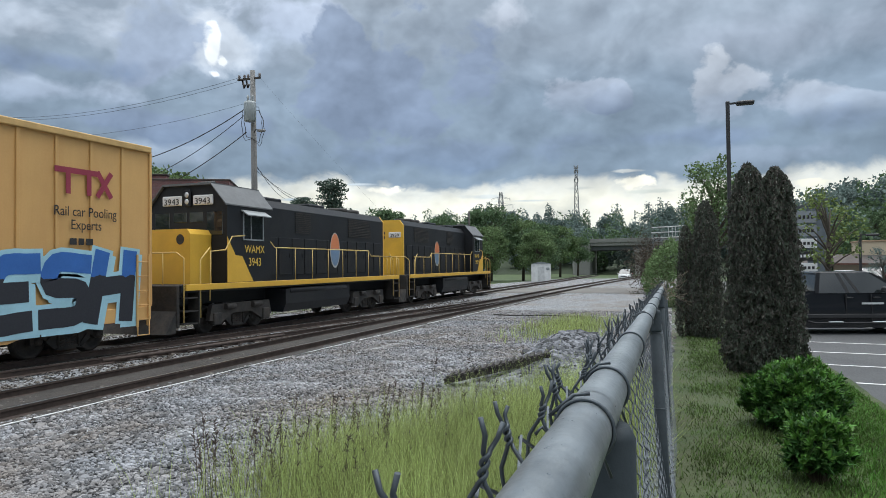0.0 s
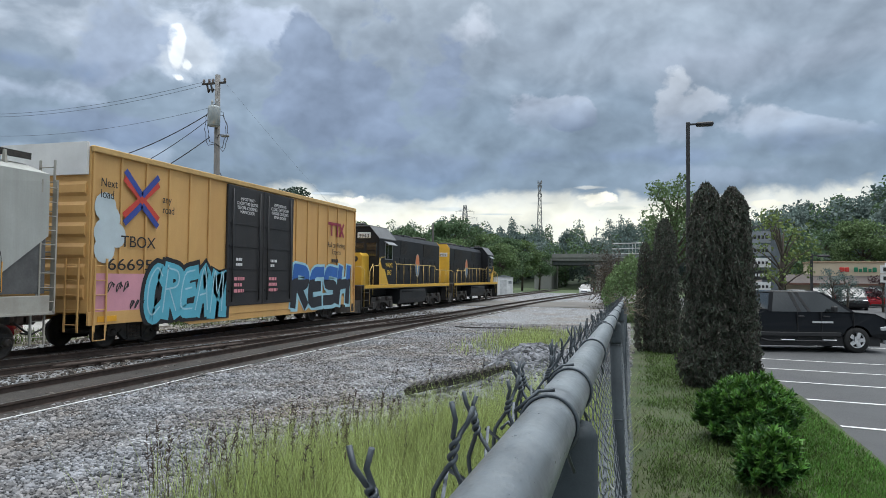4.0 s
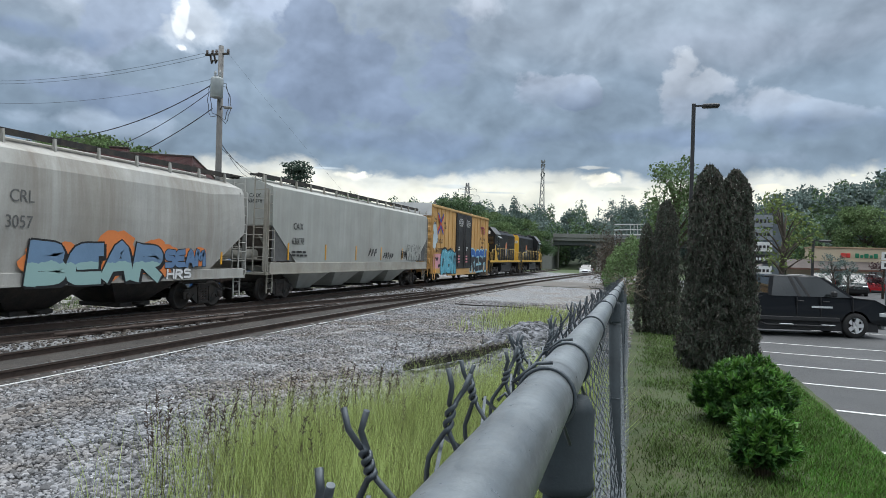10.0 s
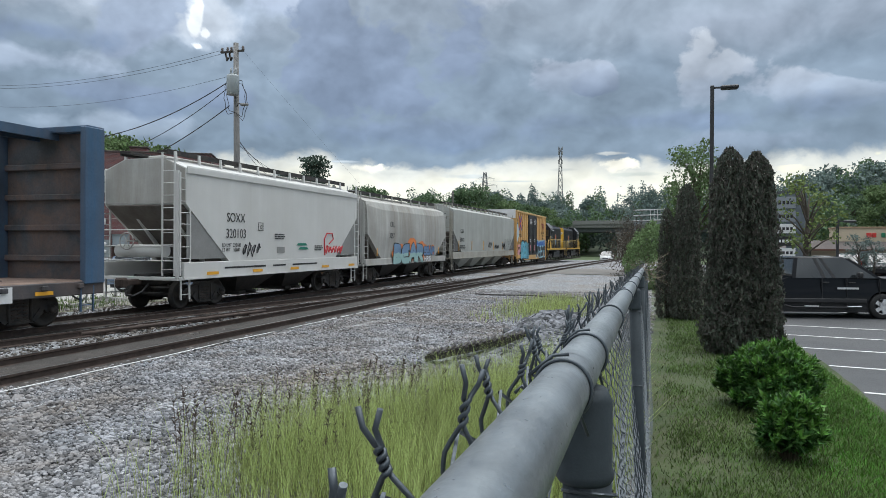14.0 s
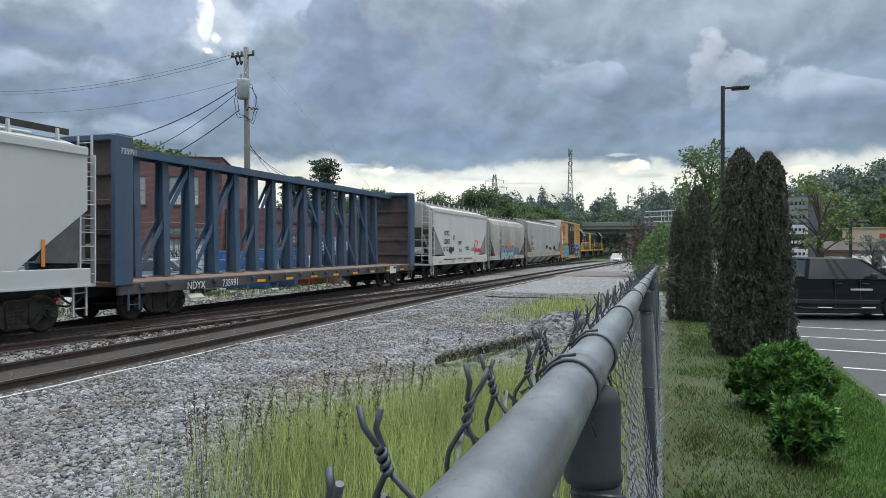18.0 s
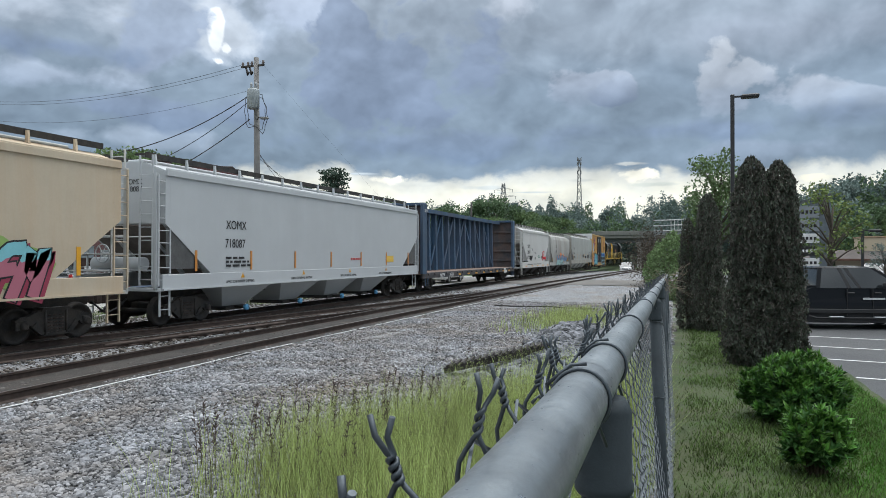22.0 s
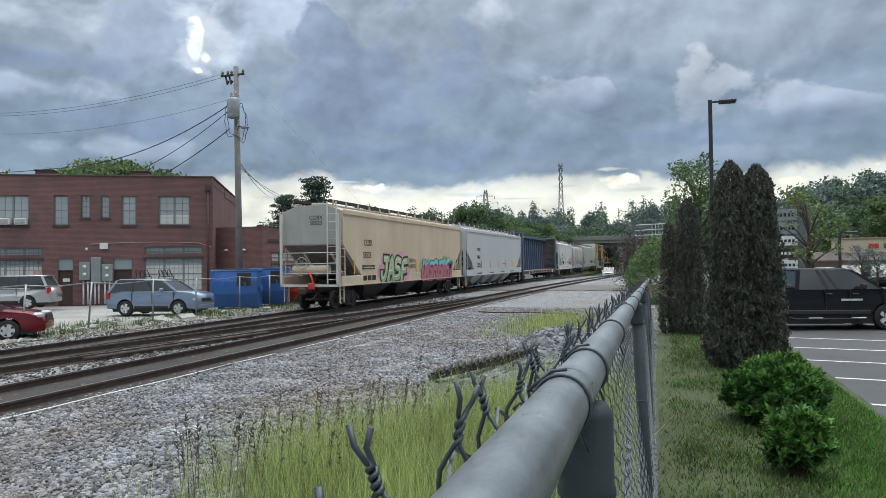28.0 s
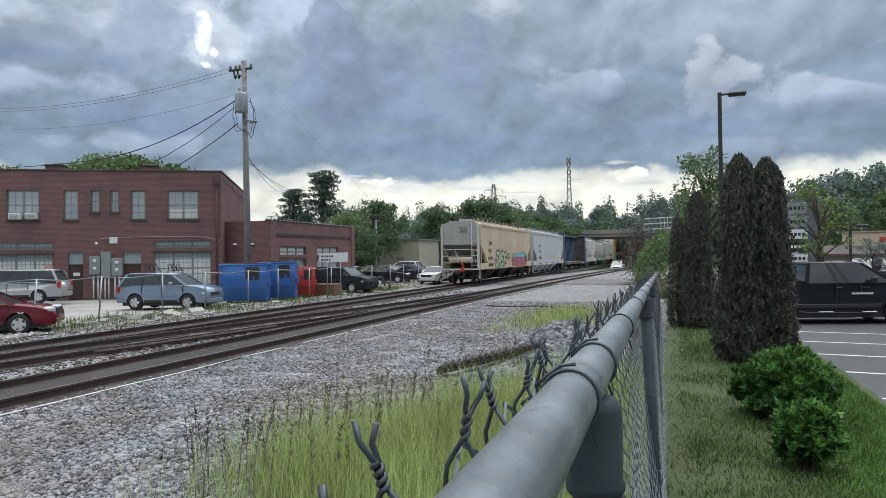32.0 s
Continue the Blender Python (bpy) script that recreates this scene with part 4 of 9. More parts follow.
GLYPHS = (((0.05, 0), (0.1, 0.95)), ((0.1, 0.92), (0.75, 0.85), (0.8, 0.55), (0.15, 0.48)), ((0.35, 0.45), (0.9, 0.0))), \
         (((0.85, 0.9), (0.2, 0.8), (0.12, 0.1), (0.9, 0.05)), ((0.3, 0.48), (0.75, 0.5))), \
         (((0.9, 0.85), (0.2, 0.9), (0.15, 0.55), (0.8, 0.45), (0.85, 0.1), (0.1, 0.05)),), \
         (((0.08, 0), (0.12, 0.95)), ((0.9, 0.0), (0.82, 0.95)), ((0.15, 0.45), (0.85, 0.52))), \
         (((0.05, 0), (0.45, 0.95), (0.92, 0)), ((0.25, 0.35), (0.7, 0.35))), \
         (((0.05, 0), (0.15, 0.95), (0.5, 0.4), (0.85, 0.95), (0.95, 0)),), \
         (((0.12, 0.95), (0.1, 0.25), (0.45, 0.03), (0.8, 0.25), (0.85, 0.95)),), \
         (((0.9, 0.92), (0.25, 0.85), (0.15, 0.02)), ((0.2, 0.48), (0.8, 0.52))), \
         (((0.1, 0), (0.1, 0.95)), ((0.1, 0.92), (0.72, 0.82), (0.6, 0.54), (0.15, 0.5)), ((0.15, 0.5), (0.85, 0.4), (0.8, 0.1), (0.1, 0.04))), \
         (((0.92, 0.80), (0.55, 0.97), (0.14, 0.72), (0.12, 0.25), (0.45, 0.02), (0.92, 0.16)),), \
         (((0.70, 0.95), (0.72, 0.30), (0.42, 0.02), (0.08, 0.12), (0.06, 0.32)), ((0.35, 0.93), (0.95, 0.95)))


def painted_tag(car, x, y0, y1, z0, z1, kinds, fill, outline, shadow=None, back=None, weight=0.13, name="graffiti", label="", seed=1, shine=None, slant=0.0, rim=1.28):
    """Sprayed letters without words: bold strokes with an outline, on the side of a car."""
    rng = random.Random(seed)
    n = len(kinds)
    w = (y1 - y0) / n
    h = z1 - z0
    layers = []
    if back is not None:
        g = Geo()
        for i in range(14):
            cy, cz, r = rng.uniform(y0, y1), rng.uniform(z0 + 0.2 * h, z1), rng.uniform(0.2, 0.42) * h
            poly = [(cy + r * 1.5 * math.cos(a) * rng.uniform(0.8, 1.15), max(z0, cz + r * math.sin(a) * rng.uniform(0.8, 1.15))) for a in np.linspace(0, 6.28, 14)[:-1]]
            g.add([(x + 0.006 + 0.0004 * i, a, b) for a, b in poly], [tuple(range(len(poly)))])
        layers.append((g, back))
    root = None
    for g, m in layers:
        root = part(name, g, m, car, label)
    q = 0
    for i, kd in enumerate(kinds):
        ox, dz = y0 + i * w, rng.uniform(-0.05, 0.05) * h
        g = Geo()
        mats = [m for m in (shadow, outline, fill, shine) if m is not None]
        for st in GLYPHS[kd]:
            pts = [(ox + w * (0.06 + 0.9 * u) + slant * h * (v - 0.5) + rng.uniform(-0.04, 0.04) * w, z0 + dz + h * (0.08 + 0.84 * v) + rng.uniform(-0.02, 0.02) * h) for u, v in st]
            q += 1
            for m, ww, lift, sh in ((shadow, weight * 1.3, 0.012, 0.07), (outline, weight * rim, 0.016, 0), (fill, weight, 0.022, 0)):
                if m is None:
                    continue
                g.m = mats.index(m)
                poly = stroke_poly(pts, ww * h)
                n2 = len(poly) // 2
                vs = [(x + lift + 0.0003 * q, p.x + sh * h, max(z0 - 0.12, p.y - sh * h)) for p in poly]
                g.add(vs, [(k, k + 1, 2 * n2 - 2 - k, 2 * n2 - 1 - k) for k in range(n2 - 1)])
            if shine is not None:
                g.m = mats.index(shine)
                poly = stroke_poly([(a - 0.3 * weight * h, b + 0.3 * weight * h) for a, b in pts], weight * 0.12 * h)
                n2 = len(poly) // 2
                g.add([(x + 0.03, p.x, p.y) for p in poly], [(k, k + 1, 2 * n2 - 2 - k, 2 * n2 - 1 - k) for k in range(n2 - 1)])
        ob = part("sprayed_letter" if root is not None else name, g, mats, root or car, "" if root is not None else label)
        if root is None:
            root = ob
    return root


def scribble(car, x, y0, y1, z0, z1, material, seed, r=0.016, n=5):
    rng = random.Random(seed)
    g = Geo()
    w = (y1 - y0) / n
    for i in range(n):
        pts = []
        for k in range(9):
            a = k * 0.9 + rng.uniform(0, 0.6)
            pts.append((x + 0.008, y0 + w * (i + 0.5) + w * 0.5 * math.cos(a) * rng.uniform(0.5, 1.1), z0 + (z1 - z0) * (0.5 + 0.5 * math.sin(a * 1.3) * rng.uniform(0.5, 1))))
        g.tube(pts, r, 4)
    return part("scribble", g, material, car, "thin sprayed scrawl")


def paint(name, c, rough=0.5, **kw):
    return mat(name, c, rough, 0, kw.pop("vary", 0.12), kw.pop("scale", 1.2), 25, 0.05, **kw)


SPRAY = {k: paint("spray_" + k, c, 0.55) for k, c in dict(blue=(0.03, 0.10, 0.36), light=(0.35, 0.58, 0.68), cyan=(0.12, 0.42, 0.55), black=(0.015, 0.015, 0.018), white=(0.72, 0.73, 0.74), pink=(0.70, 0.28, 0.32), orange=(0.70, 0.22, 0.06), steel=(0.13, 0.22, 0.38), lime=(0.28, 0.42, 0.12), wine=(0.30, 0.04, 0.08), red=(0.55, 0.03, 0.04), teal=(0.10, 0.36, 0.40), yellow=(0.75, 0.5, 0.08), rose=(0.62, 0.30, 0.36), sage=(0.38, 0.47, 0.24), coral=(0.68, 0.30, 0.22), mist=(0.50, 0.58, 0.62)).items()}


def two_tone(name, upper, lower, z):
    """Sprayed letters of one colour above and another below a ragged line."""
    m = mat(name, upper, 0.55, 0, 0.12, 1.2, 25, 0.05)
    nt = m.node_tree
    b = nt.nodes["Principled BSDF"]
    old = b.inputs["Base Color"].links[0].from_socket
    tc = nt.nodes.new("ShaderNodeTexCoord")
    sp = nt.nodes.new("ShaderNodeSeparateXYZ")
    nt.links.new(tc.outputs["Object"], sp.inputs[0])
    ns = node(nt, "ShaderNodeTexNoise", Scale=2.5)
    nt.links.new(tc.outputs["Object"], ns.inputs["Vector"])
    ma = nt.nodes.new("ShaderNodeMath")
    ma.operation = "MULTIPLY_ADD"
    ma.inputs[1].default_value = 0.35
    nt.links.new(ns.outputs[0], ma.inputs[0])
    nt.links.new(sp.outputs[2], ma.inputs[2])
    lt = nt.nodes.new("ShaderNodeMath")
    lt.operation = "LESS_THAN"
    lt.inputs[1].default_value = z + 0.17
    nt.links.new(ma.outputs[0], lt.inputs[0])
    mx = nt.nodes.new("ShaderNodeMix")
    mx.data_type = "RGBA"
    nt.links.new(lt.outputs[0], mx.inputs[0])
    nt.links.new(old, mx.inputs[6])
    mx.inputs[7].default_value = (*lower, 1)
    nt.links.new(mx.outputs[2], b.inputs["Base Color"])
    return m


MARK_BLACK = paint("stencil_black", (0.02, 0.02, 0.022), 0.6, vary=0.3)
MARK_WHITE = paint("stencil_white", (0.7, 0.7, 0.7), 0.6)
MARK_GOLD = paint("stencil_gold", (0.75, 0.50, 0.08), 0.6)
REFLECTOR = paint("yellow_reflector", (0.75, 0.38, 0.03), 0.35)
RED_PAINT = paint("red_paint", (0.5, 0.04, 0.03), 0.5)


def mark(car, text, size, y, z, x=1.565, material=None, align="LEFT", label="", wide=0.9):
    return lettering(text, size, material or MARK_BLACK, car, Matrix.Translation((x, y, z)) @ SIDE, "lettering", align, label, 0.0, wide)


def bars(car, y, z, w, rows, h=0.05, x=1.565, material=None, seed=1, name="small_print"):
    rng = random.Random(seed)
    g = Geo()
    for i in range(rows):
        yy, end = y, y + w * rng.uniform(0.7, 1)
        while yy < end - 0.05:
            d = rng.uniform(0.08, 0.3) * w
            g.box((x - 0.004, yy, z - i * h * 1.8), (x + 0.004, min(end, yy + d), z - i * h * 1.8 + h))
            yy += d + 0.06 * w
    return part(name, g, material or MARK_BLACK, car)


CAR_GROUP = "cars of the train"
SLOPE_RUST = mat("sooty_slope", (0.14, 0.12, 0.105), 0.8, 0, 0.35, 1.2, 18, 0.15, (0.26, 0.24, 0.22), 0.6)


def hopper(label, q, L, body, sill_m, end_m, bays, round_side=0.0, eave=4.52, ridge=4.93, cut=2.0, sill=(1.12, 1.55), post_step=1.35, board=None, end_low=3.0, dark_bays=None, low_m=None, rail_m=None):
    car = thing("covered_hopper_car", pose(FAR_C, q, RAIL_Z), label, "hopper car", CAR_GROUP)
    h = L / 2
    # shell: sides, roof slopes, slanting ends
    sec = []
    for z in np.linspace(0, 1, 9):
        sec.append(z)
    g = Geo()
    stations = ((-h, end_low), (-h + cut * 0.5, end_low - (end_low - sill[1]) * 0.5), (-h + cut, sill[1]), (h - cut, sill[1]), (h - cut * 0.5, end_low - (end_low - sill[1]) * 0.5), (h, end_low))
    if round_side:
        ys = list(np.linspace(-h, h, 17))
    ring_n = 9 * 2 + 2
    vs = []
    for y, zl in stations:
        ring = []
        for s in sec:
            z = zl + (eave - zl) * s
            u = (z - sill[1]) / (eave - sill[1])
            x = 1.55 + round_side * (math.sin(math.pi * min(1, max(0, u))) - 0.3) - (0.25 * round_side * 4 if u > 0.98 else 0)
            ring.append((min(x, 1.62), z))
        ring.append((0.72, ridge - 0.12))
        for x, z in ring:
            vs.append((x, y, z))
        for x, z in ring[::-1]:
            vs.append((-x, y, z))
    n = ring_n
    fs = [(i * n + k, i * n + (k + 1) % n, (i + 1) * n + (k + 1) % n, (i + 1) * n + k) for i in range(len(stations) - 1) for k in range(n)]
    g.add(vs, fs)
    o = 0
    g.f += [tuple(range(n))[::-1], tuple((len(stations) - 1) * n + k for k in range(n))]
    g.s += [False, False]
    g.mi += [0, 0]
    shell = part("body", g, body, car)
    if not round_side:
        for s in (1, -1):
            part("eave_trim", Geo().prism([(s * 1.55, eave - 0.16), (s * 1.60, eave - 0.15), (s * 1.60, eave + 0.02), (s * 1.575, eave + 0.03), (s * 1.575, eave + 0.06), (s * 1.55, eave + 0.06)], 1, -h + 0.02, h - 0.02), body, shell)
    # side sills
    for s in (1, -1):
        g = Geo()
        g.box((s * 1.45, -h - 0.1, sill[0]), (s * 1.56, h + 0.1, sill[1]), 0.015)
        g.box((s * 1.40, -h - 0.1, sill[0] - 0.03), (s * 1.60, h + 0.1, sill[0] + 0.02))
        part("side_sill", g, sill_m, car)
    # centre sill
    g = Geo()
    g.box((-0.3, -h - 0.15, 0.78), (0.3, h + 0.15, 1.12), 0.02)
    part("centre_sill", g, STEEL_DARK, car)
    # discharge bays
    span = L - 2 * cut - 1.4
    w = span / bays
    for i in range(bays):
        c = -span / 2 + w * (i + 0.5)
        g = Geo()
        zb, zt = 0.32, sill[0] + 0.2
        top, bot = w * 0.49, w * 0.16
        v = [(1.4, c - top, zt), (1.4, c + top, zt), (-1.4, c + top, zt), (-1.4, c - top, zt), (0.55, c - bot, zb), (0.55, c + bot, zb), (-0.55, c + bot, zb), (-0.55, c - bot, zb)]
        g.add(v, [(0, 1, 5, 4), (1, 2, 6, 5), (2, 3, 7, 6), (3, 0, 4, 7), (4, 5, 6, 7)])
        b = part("discharge_bay", g, low_m or end_m, car)
        g = Geo()
        g.box((-0.75, c - bot - 0.06, zb - 0.09), (0.75, c + bot + 0.06, zb + 0.04), 0.02)
        g.tube([(0.7, c - 0.1, zb), (1.15, c - 0.1, zb)], 0.05, 8)
        part("outlet_gate", g, STEEL_DARK, b)
        if dark_bays:
            g = Geo()
            g.lathe(((0.02, -0.06), (0.11, -0.05), (0.11, 0.05), (0.02, 0.06)), 0, (1.2, c - 0.1, zb), 12)
            part("outlet_cap", g, dark_bays, b, "light-blue outlet cap")
    # roof walk
    for s in (1, -1):
        g = Geo()
        g.box((s * 0.50, -h - 0.05, ridge + 0.05), (s * 0.86, h + 0.05, ridge + 0.11))
        g.box((s * 0.86, -h - 0.05, ridge - 0.02), (s * 0.90, h + 0.05, ridge + 0.14))
        part("running_board", g, board or STEEL_DARK, car, "dark grated running board along the roof")
    k, y = 0, -h + 0.25
    while y <= h:
        for s in (1, -1):
            part("board_bracket", Geo().prism([(s * 0.92, ridge + 0.10), (s * 0.90, eave + 0.15), (s * 1.02, eave + 0.15), (s * 0.98, ridge + 0.10)], 1, y - 0.03, y + 0.03), sill_m, car)
        y += post_step
    g = Geo()
    g.box((-0.32, -h + 0.5, ridge - 0.13), (0.32, h - 0.5, ridge + 0.03), 0.03)
    part("hatch_cover", g, end_m, car)
    # ends
    for s in (1, -1):
        ye = s * h
        g = Geo()
        g.box((-1.5, ye - s * 0.02, sill[0] - 0.05), (1.5, ye + s * 0.32, sill[0] + 0.05), 0.01)
        for x in (-1.45, 1.45):
            g.box((x - 0.05, ye + s * 0.24, sill[0]), (x + 0.05, ye + s * 0.32, eave - 0.1))
        for z in (sill[0] + 0.55, sill[0] + 1.0, sill[0] + 1.5):
            g.tube([(-1.45, ye + s * 0.29, z), (1.45, ye + s * 0.29, z)], 0.022, 6)
        for x in (-0.7, 0.7):
            g.prism([(ye - s * (cut - 0.2), sill[1]), (ye - s * (cut - 0.35), sill[1]), (ye + s * 0.02, end_low + 0.05), (ye - s * 0.1, end_low + 0.05)], 0, x - 0.05, x + 0.05)
        part("end_platform", g, rail_m or sill_m, car)
        g = Geo()
        g.prism([(-1.5, end_low + 0.02), (1.5, end_low + 0.02), (1.5, eave - 0.02), (0.72, ridge - 0.14), (-0.72, ridge - 0.14), (-1.5, eave - 0.02)], 1, ye, ye + s * 0.012)
        part("end_sheet", g, end_m, car)
        g = Geo()
        v = [(-1.45, ye + s * 0.006, end_low - 0.02), (1.45, ye + s * 0.006, end_low - 0.02), (1.3, ye - s * (cut - 0.02), sill[1]), (-1.3, ye - s * (cut - 0.02), sill[1])]
        g.add(v + [(a, b + s * 0.01, c - 0.02) for a, b, c in v], [(0, 1, 2, 3), (4, 7, 6, 5), (0, 4, 5, 1), (1, 5, 6, 2), (2, 6, 7, 3), (3, 7, 4, 0)])
        part("slope_sheet", g, SLOPE_RUST, car, "sooty rust-stained slope sheet")
        for x in (1.53, -1.53):
            ladder(car, x, ye + s * 0.02, sill[0] + 0.1, eave - 0.15, sill_m, "y", 0.46, 9)
            ladder(car, x * 0.93, ye - s * 0.12, 0.35, sill[0], sill_m, "y", 0.4, 2, "sill_step")
        ladder(car, 1.15, ye + s * 0.31, sill[0] + 0.1, ridge, rail_m or sill_m, "x", 0.45, 10)
        coupler(car, ye + s * 0.2, s)
        add_truck(car, s * (h - 1.55))
    g = Geo()
    ring = [(-0.35 + 0.26 * math.cos(a), -h - 0.38, 2.15 + 0.26 * math.sin(a)) for a in np.linspace(0, 2 * math.pi, 20)]
    g.tube(ring, 0.018, 6)
    for a in (0, 1.05, 2.1):
        g.tube([(-0.35 + 0.26 * math.cos(a), -h - 0.38, 2.15 + 0.26 * math.sin(a)), (-0.35 - 0.26 * math.cos(a), -h - 0.38, 2.15 - 0.26 * math.sin(a))], 0.012, 5)
    g.tube([(-0.35, -h - 0.38, 2.15), (-0.35, -h + 0.1, 2.15)], 0.03, 6)
    part("brake_wheel", g, end_m, car)
    g = Geo()
    g.tube([(-0.9, -h - 0.1, 1.85), (0.9, -h - 0.1, 1.85)], 0.2, 14)
    part("brake_reservoir", g, sill_m, car)
    return car, h


GREY_SILVER = mat("weathered_grey_paint", (0.40, 0.415, 0.395), 0.6, 0, 0.13, 0.7, 20, 0.06, (0.22, 0.20, 0.17), 0.45, True)
GREY_WORN = mat("dirty_grey_paint", (0.44, 0.44, 0.42), 0.65, 0, 0.2, 0.6, 18, 0.08, (0.21, 0.18, 0.14), 0.7, True)
GREY_CLEAN = mat("clean_white_grey_paint", (0.60, 0.60, 0.585), 0.5, 0, 0.06, 0.6, 20, 0.04, (0.42, 0.40, 0.36), 0.25, True)
GREY_NEW = mat("new_light_grey_paint", (0.50, 0.52, 0.535), 0.5, 0, 0.05, 0.6, 20, 0.03, (0.40, 0.41, 0.42), 0.2, True)
CREAM = mat("rust_stained_cream_paint", (0.56, 0.48, 0.36), 0.62, 0, 0.12, 0.5, 16, 0.06, (0.45, 0.26, 0.12), 0.42, True)
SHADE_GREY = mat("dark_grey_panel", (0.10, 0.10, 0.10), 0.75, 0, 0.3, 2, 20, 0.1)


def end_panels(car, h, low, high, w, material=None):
    """Flat panels whose darker colour paints the shade behind the cut-away end of the side."""
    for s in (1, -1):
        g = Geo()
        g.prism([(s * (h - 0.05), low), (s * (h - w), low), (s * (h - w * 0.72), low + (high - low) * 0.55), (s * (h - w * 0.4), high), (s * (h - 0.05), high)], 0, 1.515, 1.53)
        part("end_recess", g, material or SHADE_GREY, car, "flat panel coloured as the shaded recess at the slanting end")


def reflectors(car, h, z0, z1, n, material=None):
    for i in range(n):
        y = -h + 1.3 + i * (2 * h - 2.6) / (n - 1)
        g = Geo()
        g.box((1.56, y - 0.05, z0), (1.572, y + 0.05, z1))
        part("reflector", g, material or REFLECTOR, car)


# last car: cream hopper
car9, h = hopper("cream rust-stained covered hopper with sprayed letters", -115.3, 18.7, CREAM, CREAM, GREY_SILVER, 3, low_m=STEEL_DARK, rail_m=GREY_CLEAN)
mark(car9, "CCBX", 0.42, -7.1, 2.98, label="black stencilled letters")
mark(car9, "58523", 0.42, -7.2, 2.38, label="black stencilled number")
bars(car9, -7.3, 1.95, 1.6, 2, 0.07, seed=2)
painted_tag(car9, 1.565, -5.0, -1.4, 1.10, 2.46, (10, 4, 2, 7), two_tone("spray_pale_over_sage", (0.42, 0.50, 0.30), (0.27, 0.40, 0.22), 1.8), SPRAY["black"], SPRAY["black"], SPRAY["rose"], 0.125, label="green bubble letters outlined in black on pink", seed=4, shine=SPRAY["white"], slant=0.18, rim=1.6)
painted_tag(car9, 1.565, 1.2, 7.0, 1.10, 2.36, (6, 4, 2, 7, 6, 2, 0, 7, 5), two_tone("spray_sky_over_rose", (0.22, 0.52, 0.58), (0.42, 0.14, 0.19), 1.98), SPRAY["black"], SPRAY["wine"], SPRAY["lime"], 0.115, label="sky-blue over rose sprayed letters", seed=9, slant=0.32)
lettering("TRUTH\nHURTS!", 0.34, SPRAY["black"], car9, Matrix.Translation((1.57, -0.5, 2.12)) @ SIDE, label="black sprayed words")
bars(car9, -7.2, 1.28, 1.7, 1, 0.24, seed=5)
for y in (-8.2, -3.4, 0.2, 3.6, 8.0):
    g = Geo().box((1.56, y - 0.06, 1.6), (1.572, y + 0.06, 2.3))
    part("reflector", g, REFLECTOR, car9)
lettering("CCBX\n58523", 0.26, MARK_BLACK, car9, pose(0.2, -h - 0.02, 4.15, 90, 0, 0), label="black stencilled letters on the end")
g = Geo()
g.tube([(0.35, -h - 0.55, 1.05), (0.32, -h - 0.62, 1.4), (0.15, -h - 0.6, 1.75)], 0.05, 8)
g.box((0.12, -h - 0.68, 0.95), (0.4, -h - 0.52, 1.25), 0.03)
part("end_marker", g, RED_PAINT, car9, "red end-of-train device")

# eighth: new light-grey hopper
car8, h = hopper("clean light-grey covered hopper with four discharge bays", -94.55, 19.5, GREY_NEW, GREY_NEW, GREY_NEW, 4, dark_bays=paint("blue_cap", (0.12, 0.35, 0.6), 0.4))
mark(car8, "XOMX", 0.40, -7.0, 2.95, label="black stencilled letters")
mark(car8, "718087", 0.40, -7.05, 2.35, label="black stencilled number")
bars(car8, -7.0, 1.98, 1.4, 3, 0.07, seed=3)
reflectors(car8, h, 1.62, 2.25, 7, paint("orange_strip", (0.60, 0.25, 0.05), 0.5))
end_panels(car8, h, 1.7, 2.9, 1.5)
bars(car8, 1.8, 1.9, 1.3, 1, 0.09, material=RED_PAINT, seed=4)
g = Geo().box((1.56, 5.7, 1.78), (1.57, 6.5, 2.08))
b = part("notice_plate", g, MARK_GOLD, car8, "yellow notice plate")
for i in range(4):
    mark(car8, "APPLY CAP BEFORE SHIPPING", 0.13, -7.0 + i * 3.9, 1.20, 1.572, label="small black stencilled words")
    part("caution_mark", Geo().prism([(-6.2 + i * 3.9, 1.36), (-6.0 + i * 3.9, 1.36), (-6.1 + i * 3.9, 1.52)], 0, 1.562, 1.568), REFLECTOR, car8, "small yellow triangle")
lettering("XOMX\n718087", 0.22, MARK_BLACK, car8, pose(0.4, -h - 0.02, 4.15, 90, 0, 0))


